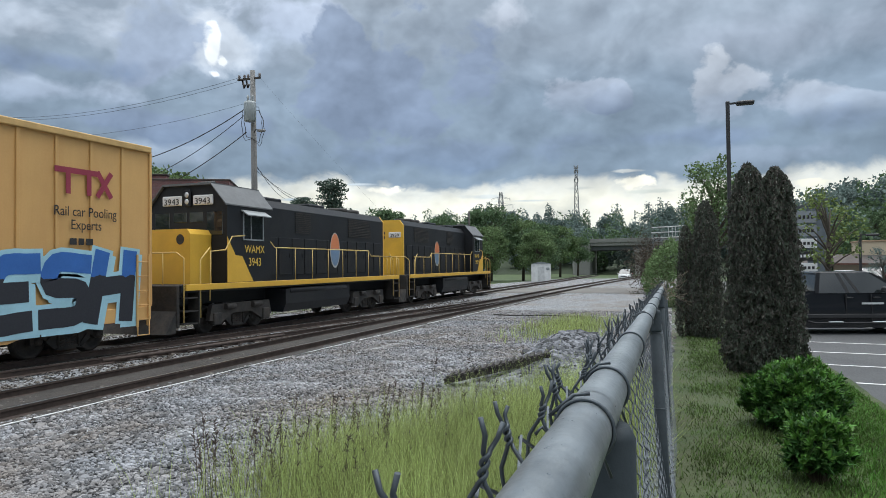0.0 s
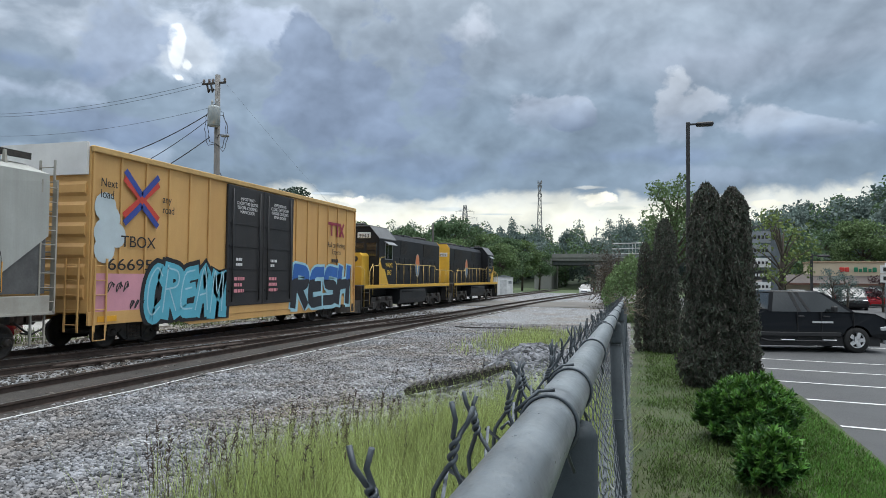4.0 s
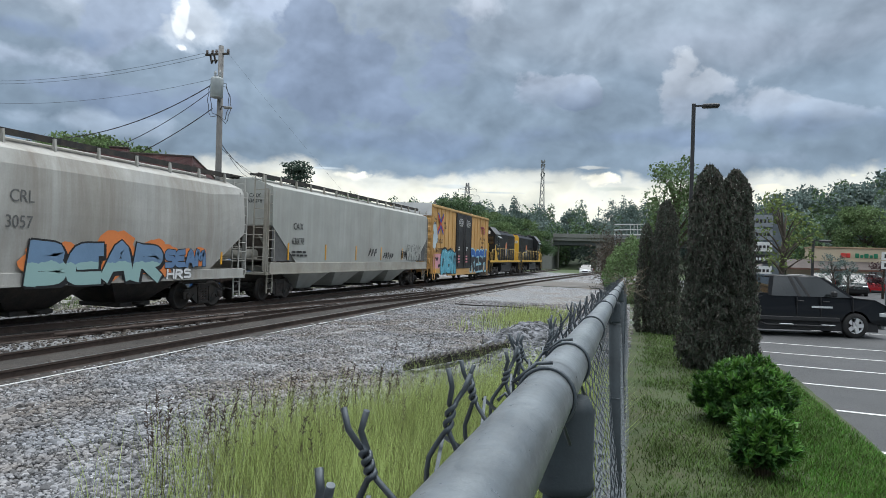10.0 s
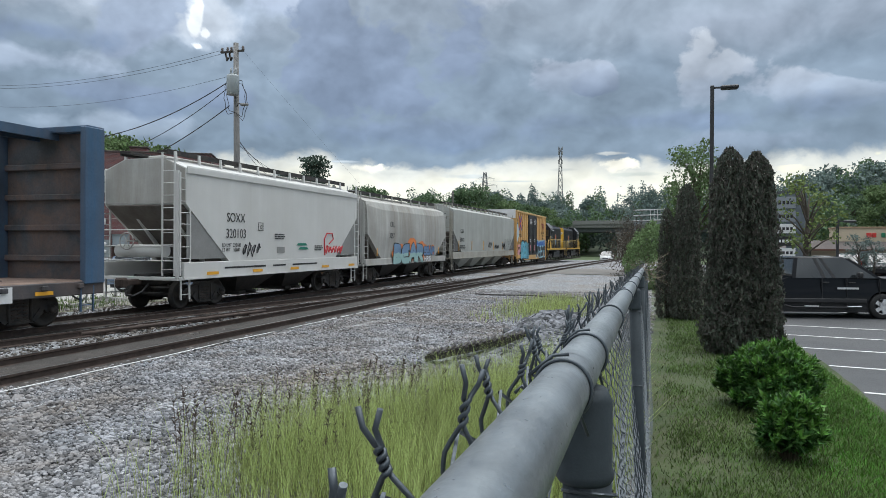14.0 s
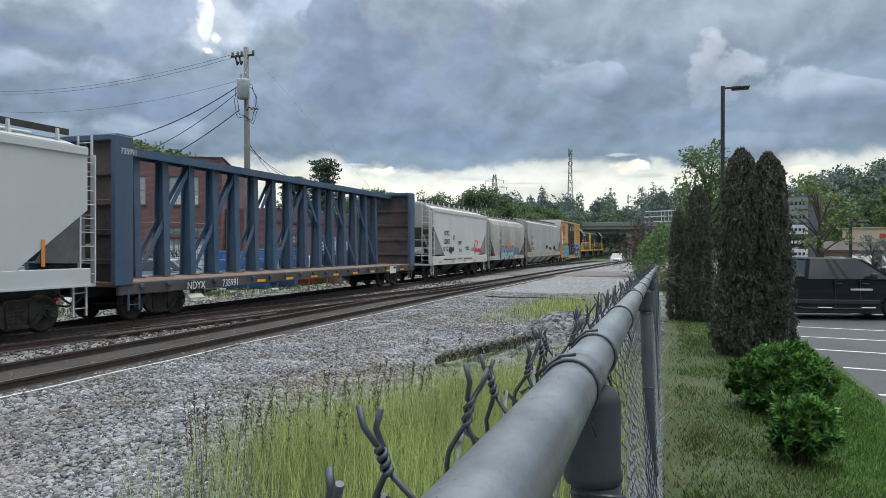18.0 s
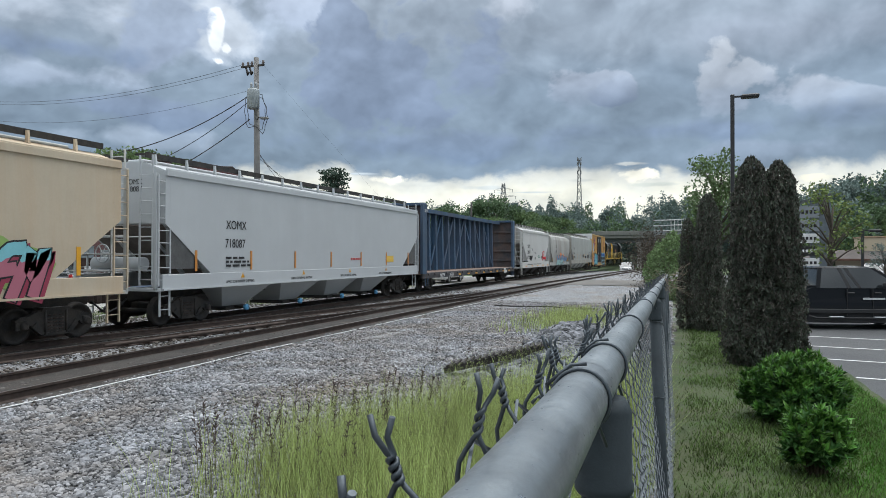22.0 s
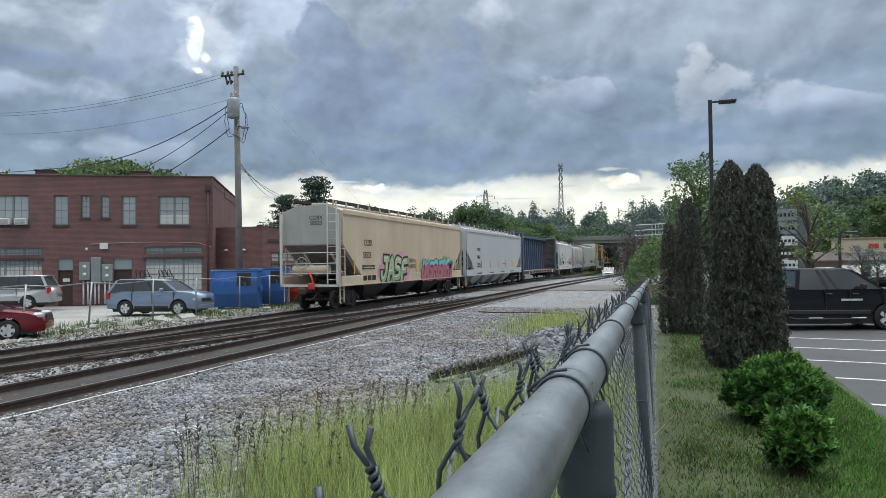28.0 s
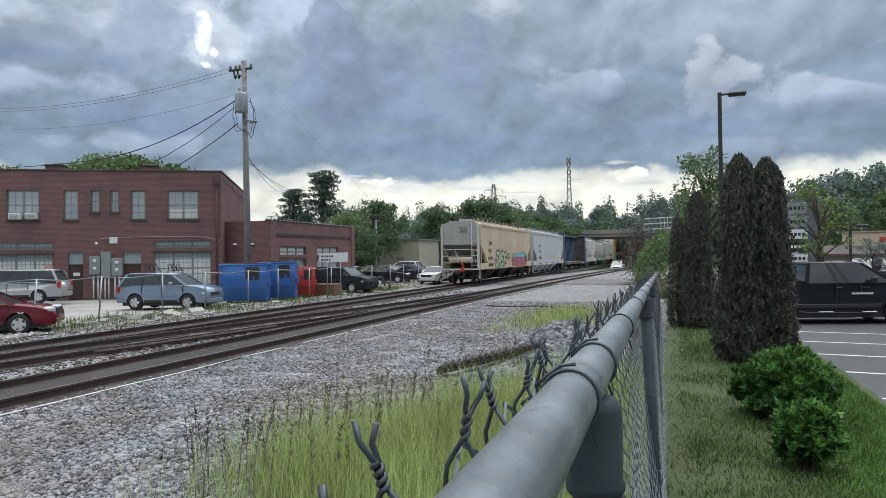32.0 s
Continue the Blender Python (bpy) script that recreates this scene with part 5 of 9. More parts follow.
# seventh: blue centre-beam flat car
def centre_beam(q, L):
    blue = mat("faded_blue_paint", (0.042, 0.098, 0.18), 0.6, 0, 0.25, 0.8, 20, 0.08, (0.12, 0.10, 0.09), 0.55, True)
    car = thing("centre_beam_flat_car", pose(FAR_C, q, RAIL_Z), "empty faded-blue centre-beam flat car with trussed spine", "flat car", CAR_GROUP)
    h = L / 2
    g = Geo()
    g.box((-1.5, -h, 1.0), (1.5, h, 1.14), 0.02)
    part("deck", g, mat("deck_boards", (0.20, 0.14, 0.11), 0.85, 0, 0.4, 2, 20, 0.2), car, "worn plank deck")
    for s in (1, -1):
        g = Geo()
        g.box((s * 1.42, -h, 0.78), (s * 1.54, h, 1.12), 0.02)
        for k in range(20):
            y = -h + 0.8 + k * (L - 1.6) / 19
            g.box((s * 1.54, y - 0.09, 0.95), (s * 1.62, y + 0.09, 1.07), 0.02)
        part("side_sill", g, mat("rusty_sill", (0.055, 0.06, 0.068), 0.8, 0, 0.4, 1.5, 20, 0.2, (0.15, 0.10, 0.08), 0.45), car)
    g = Geo()
    g.box((-0.35, -h, 0.7), (0.35, h, 1.0))
    part("centre_sill", g, STEEL_DARK, car)
    g = Geo()
    g.box((-0.32, -h + 0.1, 4.86), (0.32, h - 0.1, 5.0), 0.02)
    g.box((-0.36, -h + 0.1, 4.76), (-0.30, h - 0.1, 5.0))
    g.box((0.30, -h + 0.1, 4.76), (0.36, h - 0.1, 5.0))
    part("top_chord", g, blue, car)
    dark = mat("scuffed_bulkhead", (0.06, 0.065, 0.075), 0.8, 0, 0.4, 1.5, 20, 0.2, (0.20, 0.11, 0.07), 0.6)
    n = 16
    for k in range(1, n):
        y = -h + 0.9 + k * (L - 1.8) / n
        g = Geo()
        for s in (1, -1):
            g.prism([(s * 0.24, 1.14), (s * 0.20, 1.14), (s * 0.11, 4.79), (s * 0.15, 4.79)], 1, y - 0.13, y + 0.13)
        g.prism([(-0.21, 1.14), (0.21, 1.14), (0.12, 4.79), (-0.12, 4.79)], 1, y - 0.015, y + 0.015)
        part("upright", g, blue, car)
        part("foot_plate", Geo().box((-0.34, y - 0.2, 1.14), (0.34, y + 0.2, 1.17)), dark, car)
    for k in range(1, n - 2, 2):
        y0, y1 = -h + 0.9 + k * (L - 1.8) / n, -h + 0.9 + (k + 2) * (L - 1.8) / n
        lo, hi = (y0, y1) if k < n / 2 else (y1, y0)
        g = Geo()
        for s in (1, -1):
            dy = 0.09
            g.add([(s * 0.20, lo - dy, 1.2), (s * 0.20, lo + dy, 1.2), (s * 0.10, hi + dy, 4.74), (s * 0.10, hi - dy, 4.74), (s * 0.17, lo - dy, 1.2), (s * 0.17, lo + dy, 1.2), (s * 0.07, hi + dy, 4.74), (s * 0.07, hi - dy, 4.74)],
                  [(0, 1, 2, 3), (7, 6, 5, 4), (0, 4, 5, 1), (1, 5, 6, 2), (2, 6, 7, 3), (3, 7, 4, 0)])
        part("diagonal_brace", g, blue, car)
    for s in (1, -1):
        ye = s * (h - 0.25)
        g = Geo()
        g.box((-1.5, ye - 0.06, 1.1), (1.5, ye + 0.06, 4.99))
        for z in (1.6, 2.4, 3.2, 4.0):
            g.box((-1.45, ye - 0.16, z), (1.45, ye + 0.16, z + 0.16), 0.02)
        b = part("bulkhead", g, dark, car, "scuffed end bulkhead")
        g = Geo()
        for x in (-1.5, 1.5):
            g.box((x - 0.09, ye - 0.42, 1.05), (x + 0.09, ye + 0.22, 5.04), 0.02)
        g.box((-1.55, ye - 0.3, 4.92), (1.55, ye + 0.25, 5.09), 0.02)
        part("bulkhead_frame", g, blue, b)
        coupler(car, s * (h - 0.1), s)
        add_truck(car, s * (h - 2.1))
        ladder(car, 1.52, s * (h - 0.55), 0.35, 1.0, blue, "y", 0.4, 2, "sill_step")
    mark(car, "NDYX", 0.33, -h + 2.6, 0.80, 1.625, MARK_WHITE, label="white stencilled letters")
    mark(car, "735991", 0.33, -h + 4.3, 0.80, 1.625, MARK_WHITE, label="white stencilled number")
    mark(car, "735991", 0.22, -h + 0.0, 4.56, 1.60, MARK_WHITE)
    for k in range(8):
        g = Geo().box((1.545, -h + 6.4 + k * 1.9, 0.84), (1.555, -h + 6.9 + k * 1.9, 0.93))
        part("reflector", g, REFLECTOR, car)
    g = Geo().box((1.545, h - 3.5, 0.72), (1.56, h - 2.7, 1.08))
    part("placard", g, MARK_WHITE, car, "white placard")
    return car


car7 = centre_beam(-72.85, 21.8)

# sixth: short white-grey hopper
car6, h = hopper("clean short white-grey two-bay covered hopper", -52.55, 12.3, GREY_CLEAN, GREY_CLEAN, GREY_WORN, 2, cut=2.2, sill=(1.0, 1.5), eave=4.40, ridge=4.86, post_step=1.15, low_m=STEEL_DARK, end_low=3.3)
mark(car6, "SOXX", 0.44, -4.1, 2.82, label="black stencilled letters")
mark(car6, "320103", 0.44, -4.15, 2.28, label="black stencilled number")
mark(car6, "LD LMT  232100\nLT WT    53800", 0.17, -4.35, 1.98, label="small black stencilled weights")
mark(car6, "C", 0.20, -2.1, 2.62)
for a, c in (((-2.22, 2.55), (-2.19, 2.85)), ((-1.92, 2.55), (-1.89, 2.85)), ((-2.22, 2.55), (-1.89, 2.57)), ((-2.22, 2.83), (-1.89, 2.85))):
    part("stencil_frame", Geo().box((1.562, a[0], a[1]), (1.567, c[0], c[1])), MARK_BLACK, car6)
bars(car6, -1.1, 2.42, 0.8, 3, 0.045, seed=6)
bars(car6, 2.0, 1.98, 0.8, 3, 0.045, seed=16)
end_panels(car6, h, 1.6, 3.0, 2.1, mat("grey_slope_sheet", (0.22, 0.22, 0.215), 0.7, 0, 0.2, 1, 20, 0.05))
scribble(car6, 1.565, -3.2, -2.1, 1.6, 2.15, SPRAY["black"], 4, 0.02, 4)
scribble(car6, 1.565, 2.95, 4.6, 1.62, 2.05, SPRAY["red"], 5, 0.022, 6)
g = Geo()
g.tube([(1.57, 2.9, 1.6), (1.57, 2.85, 2.3), (1.57, 3.1, 2.55), (1.57, 3.6, 2.55), (1.57, 3.7, 2.3), (1.57, 3.3, 2.1)], 0.026, 5)
part("scribble", g, SPRAY["red"], car6, "red sprayed outline")
g = Geo()
for k in range(2):
    g.prism([(0.5 + 0.15 * k, 2.02 - 0.16 * k), (1.4 + 0.1 * k, 2.02 - 0.16 * k), (1.25 + 0.1 * k, 2.12 - 0.16 * k), (0.65 + 0.15 * k, 2.12 - 0.16 * k)], 0, 1.56, 1.57)
part("green_emblem", g, paint("green_mark", (0.03, 0.20, 0.14), 0.5), car6)
g = Geo().box((1.56, -0.95, 1.74), (1.57, -0.4, 1.97))
part("stencil_panel", g, paint("grey_panel", (0.25, 0.25, 0.24), 0.6), car6)
for i in range(5):
    g = Geo().box((1.605, -5.2 + i * 2.6, 1.08), (1.615, -4.6 + i * 2.6, 1.18))
    part("reflector", g, REFLECTOR, car6)
bars(car6, -4.2, 1.25, 8.5, 1, 0.06, seed=8)

# fifth: short rounded grey hopper
car5, h = hopper("short round-sided grey covered hopper with blue sprayed letters", -38.95, 12.6, GREY_WORN, GREY_WORN, GREY_WORN, 2, round_side=0.09, cut=1.9, sill=(1.05, 1.35), eave=4.22, ridge=4.63, low_m=STEEL_DARK, end_low=2.6, post_step=1.5)
mark(car5, "CRL", 0.42, -3.4, 3.0, 1.625, mat("faded_stencil", (0.14, 0.14, 0.14), 0.7, 0, 0.3, 4, 30), label="faded stencilled letters")
mark(car5, "3057", 0.42, -3.5, 2.4, 1.625, mat("faded_stencil_number", (0.13, 0.13, 0.13), 0.7, 0, 0.3, 4, 30), label="faded stencilled number")
painted_tag(car5, 1.60, -2.85, 1.9, 1.08, 2.12, (8, 1, 4, 0), two_tone("spray_blue_over_mint", (0.16, 0.26, 0.40), (0.30, 0.46, 0.45), 1.6), SPRAY["black"], SPRAY["black"], SPRAY["orange"], 0.165, label="blue and mint sprayed letters with orange flames", seed=2, slant=0.15)
painted_tag(car5, 1.60, 2.0, 4.0, 1.45, 2.0, (2, 1, 4, 5), SPRAY["steel"], SPRAY["black"], None, SPRAY["orange"], 0.15, label="small dark sprayed letters", seed=3)
painted_tag(car5, 1.60, 2.1, 3.3, 1.08, 1.4, (3, 0, 2), SPRAY["white"], SPRAY["black"], None, None, 0.12, label="small white sprayed letters", seed=4)
reflectors(car5, h, 1.5, 2.1, 2)

# fourth: long grey hopper
car4, h = hopper("long weathered grey covered hopper with four discharge bays", -20.65, 19.9, GREY_SILVER, mat("grey_sill", (0.38, 0.37, 0.33), 0.65, 0, 0.2, 1, 20, 0.1, (0.2, 0.16, 0.11), 0.5), GREY_SILVER, 4, round_side=0.012)
mark(car4, "CAIX", 0.40, -8.3, 2.92, 1.585, label="black stencilled letters")
mark(car4, "636078", 0.40, -8.4, 2.3, 1.585, label="black stencilled number")
bars(car4, -8.4, 1.95, 1.6, 2, 0.08, 1.585, seed=11)
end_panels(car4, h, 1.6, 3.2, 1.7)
reflectors(car4, h, 1.65, 2.35, 6)
scribble(car4, 1.585, -0.2, 1.0, 1.75, 2.3, SPRAY["black"], 7, 0.016, 3)
scribble(car4, 1.585, 2.0, 3.6, 1.68, 2.1, SPRAY["black"], 8, 0.014, 5)
scribble(car4, 1.585, 4.9, 6.1, 1.65, 2.3, SPRAY["black"], 9, 0.014, 5)
painted_tag(car4, 1.585, 6.0, 8.6, 1.62, 2.62, (0, 3, 0, 4, 5), GREY_SILVER, SPRAY["black"], None, None, 0.09, label="outlined sprayed letters", seed=5)
lettering("CAIX\n636078", 0.22, MARK_BLACK, car4, pose(0.75, -h - 0.02, 4.1, 90, 0, 0))


# third: yellow box car
def box_car(q, L):
    yel = mat("golden_yellow_paint", (0.62, 0.375, 0.135), 0.55, 0, 0.10, 0.5, 20, 0.05, (0.45, 0.22, 0.07), 0.35, True)
    car = thing("box_car", pose(FAR_C, q, RAIL_Z), "golden-yellow high-cube box car with black plug doors and sprayed letters", "box car", CAR_GROUP)
    h, top = L / 2, 5.46
    g = Geo()
    g.prism([(-1.5, 1.05), (1.5, 1.05), (1.5, top), (0.9, top + 0.12), (-0.9, top + 0.12), (-1.5, top)], 1, -h, h)
    body = part("body", g, yel, car)
    for s in (1, -1):
        g = Geo()
        g.box((s * 1.48, -h, 0.72), (s * 1.56, h, 1.08), 0.01)
        g.prism([(-4.4, 0.5), (4.4, 0.5), (5.2, 0.72), (-5.2, 0.72)], 0, s * 1.46, s * 1.54)
        part("side_sill", g, yel, car)
        g = Geo()
        g.box((s * 1.46, -h, top - 0.14), (s * 1.60, h, top + 0.03), 0.02)
        part("roof_edge", g, mat("roof_edge_paint", (0.55, 0.36, 0.14), 0.6, 0, 0.15), car)
        k = 0
        for y in list(np.arange(-h + 0.05, -2.7, 1.02)) + list(np.arange(2.55, h, 1.02)):
            g = Geo()
            g.box((s * 1.50, y, 1.08), (s * 1.548, y + 0.09, top - 0.12), 0.012)
            part("side_post", g, yel, car)
    black = mat("black_door_paint", (0.020, 0.021, 0.024), 0.6, 0, 0.3, 1.2, 20, 0.05, (0.05, 0.04, 0.035), 0.4, True)
    for y0, y1 in ((-2.5, -0.17), (-0.13, 2.2)):
        g = Geo()
        g.box((1.50, y0, 1.0), (1.60, y1, top - 0.18), 0.02)
        d = part("plug_door", g, black, car, "black plug door with locking rods")
        for z in (1.5, 2.3, 3.1, 3.9):
            part("door_batten", Geo().box((1.60, y0 + 0.1, z), (1.625, y1 - 0.1, z + 0.06)), black, d)
        for y in (y0 + 0.25, y1 - 0.3):
            part("locking_rod", Geo().tube([(1.65, y, 1.15), (1.65, y, top - 0.3)], 0.025, 6), black, d)
        words = "-IMPORTANT-\nCLOSE THIS DOOR\nBEFORE CLOSING\nMAIN DOOR" if y0 < 0 else "CLOSE AND LOCK\nBOTH DOORS\nBEFORE\nMOVING CAR"
        lettering(words, 0.165, MARK_WHITE, d, Matrix.Translation((1.606, (y0 + y1) / 2 + 0.05, 4.78)) @ SIDE, label="white stencilled notice")
        bars(d, y0 + 0.5, 2.6, 0.5, 2, 0.1, 1.63, MARK_WHITE, int(y1 * 7), "notice")
        bars(d, y0 + 0.4, 1.9, 0.7, 3, 0.12, 1.63, SPRAY["pink"], int(y1 * 5), "torn_sticker")
    # brand device of crossed arrows, drawn plainly
    g = Geo()
    for s in (1, -1):
        pts = stroke_poly([(-7.45, 4.25 + s * 0.5), (-6.8, 4.25), (-6.15, 4.25 - s * 0.5)], 0.11)
        m = 3
        n2 = len(pts) // 2
        g.add([(1.56 + (0.004 if s > 0 else 0), p.x, p.y) for p in pts], [(k, k + 1, 2 * n2 - 2 - k, 2 * n2 - 1 - k) for k in range(n2 - 1)])
    emb = part("crossed_emblem", g, paint("emblem_red", (0.55, 0.06, 0.04), 0.6), car, "red and blue crossed emblem")
    g = Geo()
    for a, b in (((-7.45, 4.95), (-6.85, 4.4)), ((-6.75, 4.4), (-6.15, 4.95)), ((-7.45, 3.55), (-6.85, 4.05)), ((-6.75, 4.05), (-6.15, 3.55))):
        p = stroke_poly([a, b], 0.09)
        g.add([(1.568, q_.x, q_.y) for q_ in p], [(0, 1, 2, 3)])
    part("emblem_stroke", g, paint("emblem_blue", (0.04, 0.07, 0.32), 0.6), emb)
    mark(car, "any\nroad", 0.33, -5.9, 4.25, 1.56)
    mark(car, "Next\nload", 0.33, -8.4, 4.45, 1.56, align="LEFT")
    mark(car, "TBOX", 0.46, -7.6, 2.85, 1.56, label="black stencilled letters", wide=1.15)
    mark(car, "666955", 0.46, -8.1, 2.2, 1.56, label="black stencilled number", wide=1.6)
    mark(car, "Rail car Pooling\nExperts", 0.34, 6.5, 3.42, 1.56, align="CENTER", label="black lettering")
    bars(car, 6.0, 2.72, 1.0, 1, 0.16, 1.56, seed=3)
    g = Geo()
    maroon, lift = paint("device_maroon", (0.27, 0.03, 0.06), 0.6), 1.556
    for pts in (((5.62, 4.52), (6.30, 4.52)), ((5.96, 4.52), (5.96, 4.0)), ((6.36, 4.52), (6.86, 4.52)), ((6.58, 4.52), (6.58, 4.0)), ((6.86, 4.54), (7.26, 3.98)), ((7.26, 4.54), (6.86, 3.98))):
        p = stroke_poly(pts, 0.07)
        lift += 0.0008
        part("brand_stroke", Geo().add([(lift, q_.x, q_.y) for q_ in p], [(0, 1, 2, 3)]), maroon, car)
    painted_tag(car, 1.552, 2.25, 8.05, 0.70, 2.58, (0, 1, 2, 3), two_tone("spray_blue_over_black", (0.035, 0.13, 0.42), (0.02, 0.022, 0.03), 1.95), SPRAY["light"], SPRAY["light"], None, 0.125, label="blue and black sprayed letters outlined in pale blue", seed=6, slant=0.12, rim=1.45)
    for a, c, z_, m_ in ((2.85, 3.6, 1.35, SPRAY["pink"]), (6.2, 7.6, 0.95, SPRAY["orange"]), (4.5, 5.2, 1.1, SPRAY["coral"])):
        part("paint_field", Geo().prism([(a, 0.72), (c, 0.72), (c - 0.2, z_), (a + 0.1, z_ - 0.1)], 0, 1.5525, 1.5545), m_, car)
    painted_tag(car, 1.552, -6.5, -2.55, 0.72, 2.42, (9, 0, 1, 4, 5), SPRAY["cyan"], SPRAY["black"], SPRAY["black"], None, 0.135, label="cyan sprayed letters outlined in black", seed=7, shine=SPRAY["light"], slant=0.1, rim=1.65)
    g = Geo()
    g.box((1.552, -8.5, 0.95), (1.556, -6.4, 2.1))
    p_ = part("paint_field", g, SPRAY["rose"], car, "pink sprayed field")
    scribble(car, 1.56, -8.1, -7.2, 1.5, 1.95, SPRAY["black"], 12, 0.018, 3)
    scribble(car, 1.56, -7.2, -6.6, 1.1, 1.4, SPRAY["black"], 13, 0.018, 3)
    g = Geo()
    for cy, cz, r in ((-8.2, 3.9, 0.40), (-8.0, 3.6, 0.36), (-8.2, 3.2, 0.4), (-7.75, 3.15, 0.34), (-8.2, 2.75, 0.38)):
        g = Geo()
        g.add([(1.553 + 0.0006 * cz, cy + r * math.cos(a), cz + r * math.sin(a)) for a in np.linspace(0, 6.28, 16)[:-1]], [tuple(range(15))])
        part("paint_bubble", g, SPRAY["mist"], car, "pale sprayed bubble shape")
    for s in (1, -1):
        ye = s * h
        g = Geo()
        for z in np.arange(1.4, top - 0.4, 0.55):
            g.prism([(ye, z), (ye + s * 0.07, z + 0.09), (ye + s * 0.07, z + 0.3), (ye, z + 0.4)], 0, -1.4, 1.4)
        part("end_rib", g, yel, car, "pressed ribs of the end wall")
        ladder(car, 1.60, s * (h - 0.35), 0.55, 2.5, yel, "y", 0.42, 5)
        ladder(car, 1.1, ye + s * 0.12, 0.55, 2.5, yel, "x", 0.42, 5)
        g = Geo()
        g.tube([(1.6, ye - s * 0.55, 0.72), (1.6, ye - s * 0.55, 0.32), (1.6, ye - s * 0.12, 0.32), (1.6, ye - s * 0.12, 0.72)], 0.02, 6)
        part("stirrup", g, yel, car)
        coupler(car, ye, s)
        add_truck(car, s * (h - 2.3))
    g = Geo()
    g.box((1.51, -h + 0.3, 0.8), (1.575, -h + 1.0, 0.95))
    part("reflector", g, REFLECTOR, car)
    g = Geo()
    g.box((-1.45, -h - 0.01, top - 0.75), (1.45, -h - 0.10, top + 0.12))
    e = part("end_fascia", g, MARK_WHITE, car, "white fascia at the top of the end")
    return car


car3 = box_car(-0.65, 17.4)


def locomotive(q, d, number, label):
    """A black and yellow hood-unit diesel; the cab stands towards d along the track."""
    black = mat("loco_black_paint", (0.012, 0.014, 0.018), 0.5, 0, 0.25, 0.8, 25, 0.04, (0.03, 0.028, 0.026), 0.5, spec=0.3)
    yel = mat("loco_yellow_paint", (0.70, 0.42, 0.045), 0.45, 0, 0.1, 0.8, 25, 0.04, (0.35, 0.2, 0.05), 0.3)
    handrail = mat("handrail_paint", (0.62, 0.44, 0.14), 0.5, 0, 0.1)
    dark_glass = glass_mat("cab_glass", (0.015, 0.018, 0.02))
    car = thing("diesel_locomotive", pose(FAR_C, q, RAIL_Z), label, "locomotive", "locomotives")
    h = 8.3
    Y = lambda y: y * d

    def bx(g, x0, x1, y0, y1, z0, z1, ch=0.0):
        return g.box((x0, Y(y0), z0), (x1, Y(y1), z1), ch)

    g = Geo()
    bx(g, -1.5, 1.5, -h, h, 1.38, 1.62, 0.02)
    bx(g, -0.6, 0.6, -h, h, 0.95, 1.4)
    part("frame", g, black, car)
    for s in (1, -1):
        g = Geo()
        bx(g, s * 1.49, s * 1.55, -h + 0.15, h - 0.15, 1.44, 1.63, 0.01)
        part("side_sill", g, yel, car, "yellow side sill")
    # long hood
    g = Geo()
    prof = [(-0.92, 1.62), (0.92, 1.62), (0.92, 4.1), (0.70, 4.36), (-0.70, 4.36), (-0.92, 4.1)]
    a, b = sorted((Y(-7.5), Y(3.65)))
    g.prism(prof, 1, a, b)
    hood = part("long_hood", g, black, car)
    g = Geo()
    a, b = sorted((Y(-7.62), Y(-7.5)))
    g.prism([(-0.925, 1.62), (0.925, 1.62), (0.925, 4.1), (0.70, 4.365), (-0.70, 4.365), (-0.925, 4.1)], 1, a, b)
    part("hood_end", g, yel, hood, "yellow end of the long hood")
    for k in range(11):
        y = -7.2 + k * 0.95
        g = Geo()
        bx(g, 0.925, 0.945, y, y + 0.84, 1.8, 3.1, 0.008)
        g.box((0.945, Y(y + 0.1) - 0.02, 2.4), (0.965, Y(y + 0.1) + 0.02, 2.55))
        part("hood_door", g, black, hood)
    for y0, y1 in ((-6.0, -3.6), (-0.2, 1.0)):
        g = Geo()
        for z in np.arange(3.3, 4.0, 0.07):
            bx(g, 0.92, 0.95, y0, y1, z, z + 0.035)
        part("radiator_grille", g, STEEL_DARK, hood)
    for y in (-5.4, -4.2):
        g = Geo()
        g.lathe(((0.55, 0), (0.55, 0.16), (0.48, 0.2), (0.1, 0.14)), 2, (0, Y(y), 4.34), 24)
        part("roof_fan", g, STEEL_DARK, hood)
    for y in (-1.6, 1.9):
        g = Geo()
        bx(g, -0.45, 0.45, y - 0.7, y + 0.7, 4.34, 4.52, 0.04)
        part("roof_box", g, black, hood)
    # cab
    g = Geo()
    a, b = sorted((Y(3.65), Y(6.15)))
    g.prism([(-1.52, 1.62), (1.52, 1.62), (1.52, 3.98), (0.95, 4.58), (-0.95, 4.58), (-1.52, 3.98)], 1, a, b)
    cab = part("cab", g, black, car)
    g = Geo()
    a, b = sorted((Y(3.55), Y(6.27)))
    for s in (1, -1):
        g.add([(s * 1.56, a, 3.97), (s * 1.56, b, 3.97), (s * 0.97, b, 4.60), (s * 0.97, a, 4.60), (s * 1.56, a, 3.93), (s * 1.56, b, 3.93), (s * 0.97, b, 4.56), (s * 0.97, a, 4.56)], [(0, 1, 2, 3), (4, 7, 6, 5), (0, 4, 5, 1), (2, 6, 7, 3), (0, 3, 7, 4), (1, 5, 6, 2)])
    g.box((-0.98, a, 4.56), (0.98, b, 4.62))
    part("cab_roof", g, mat("cab_roof_grey", (0.13, 0.135, 0.14), 0.6, 0, 0.2), cab, "weathered grey cab roof")
    g = Geo()
    bx(g, 1.51, 1.535, 4.15, 5.25, 2.95, 3.72, 0.01)
    win = part("side_window", g, dark_glass, cab)
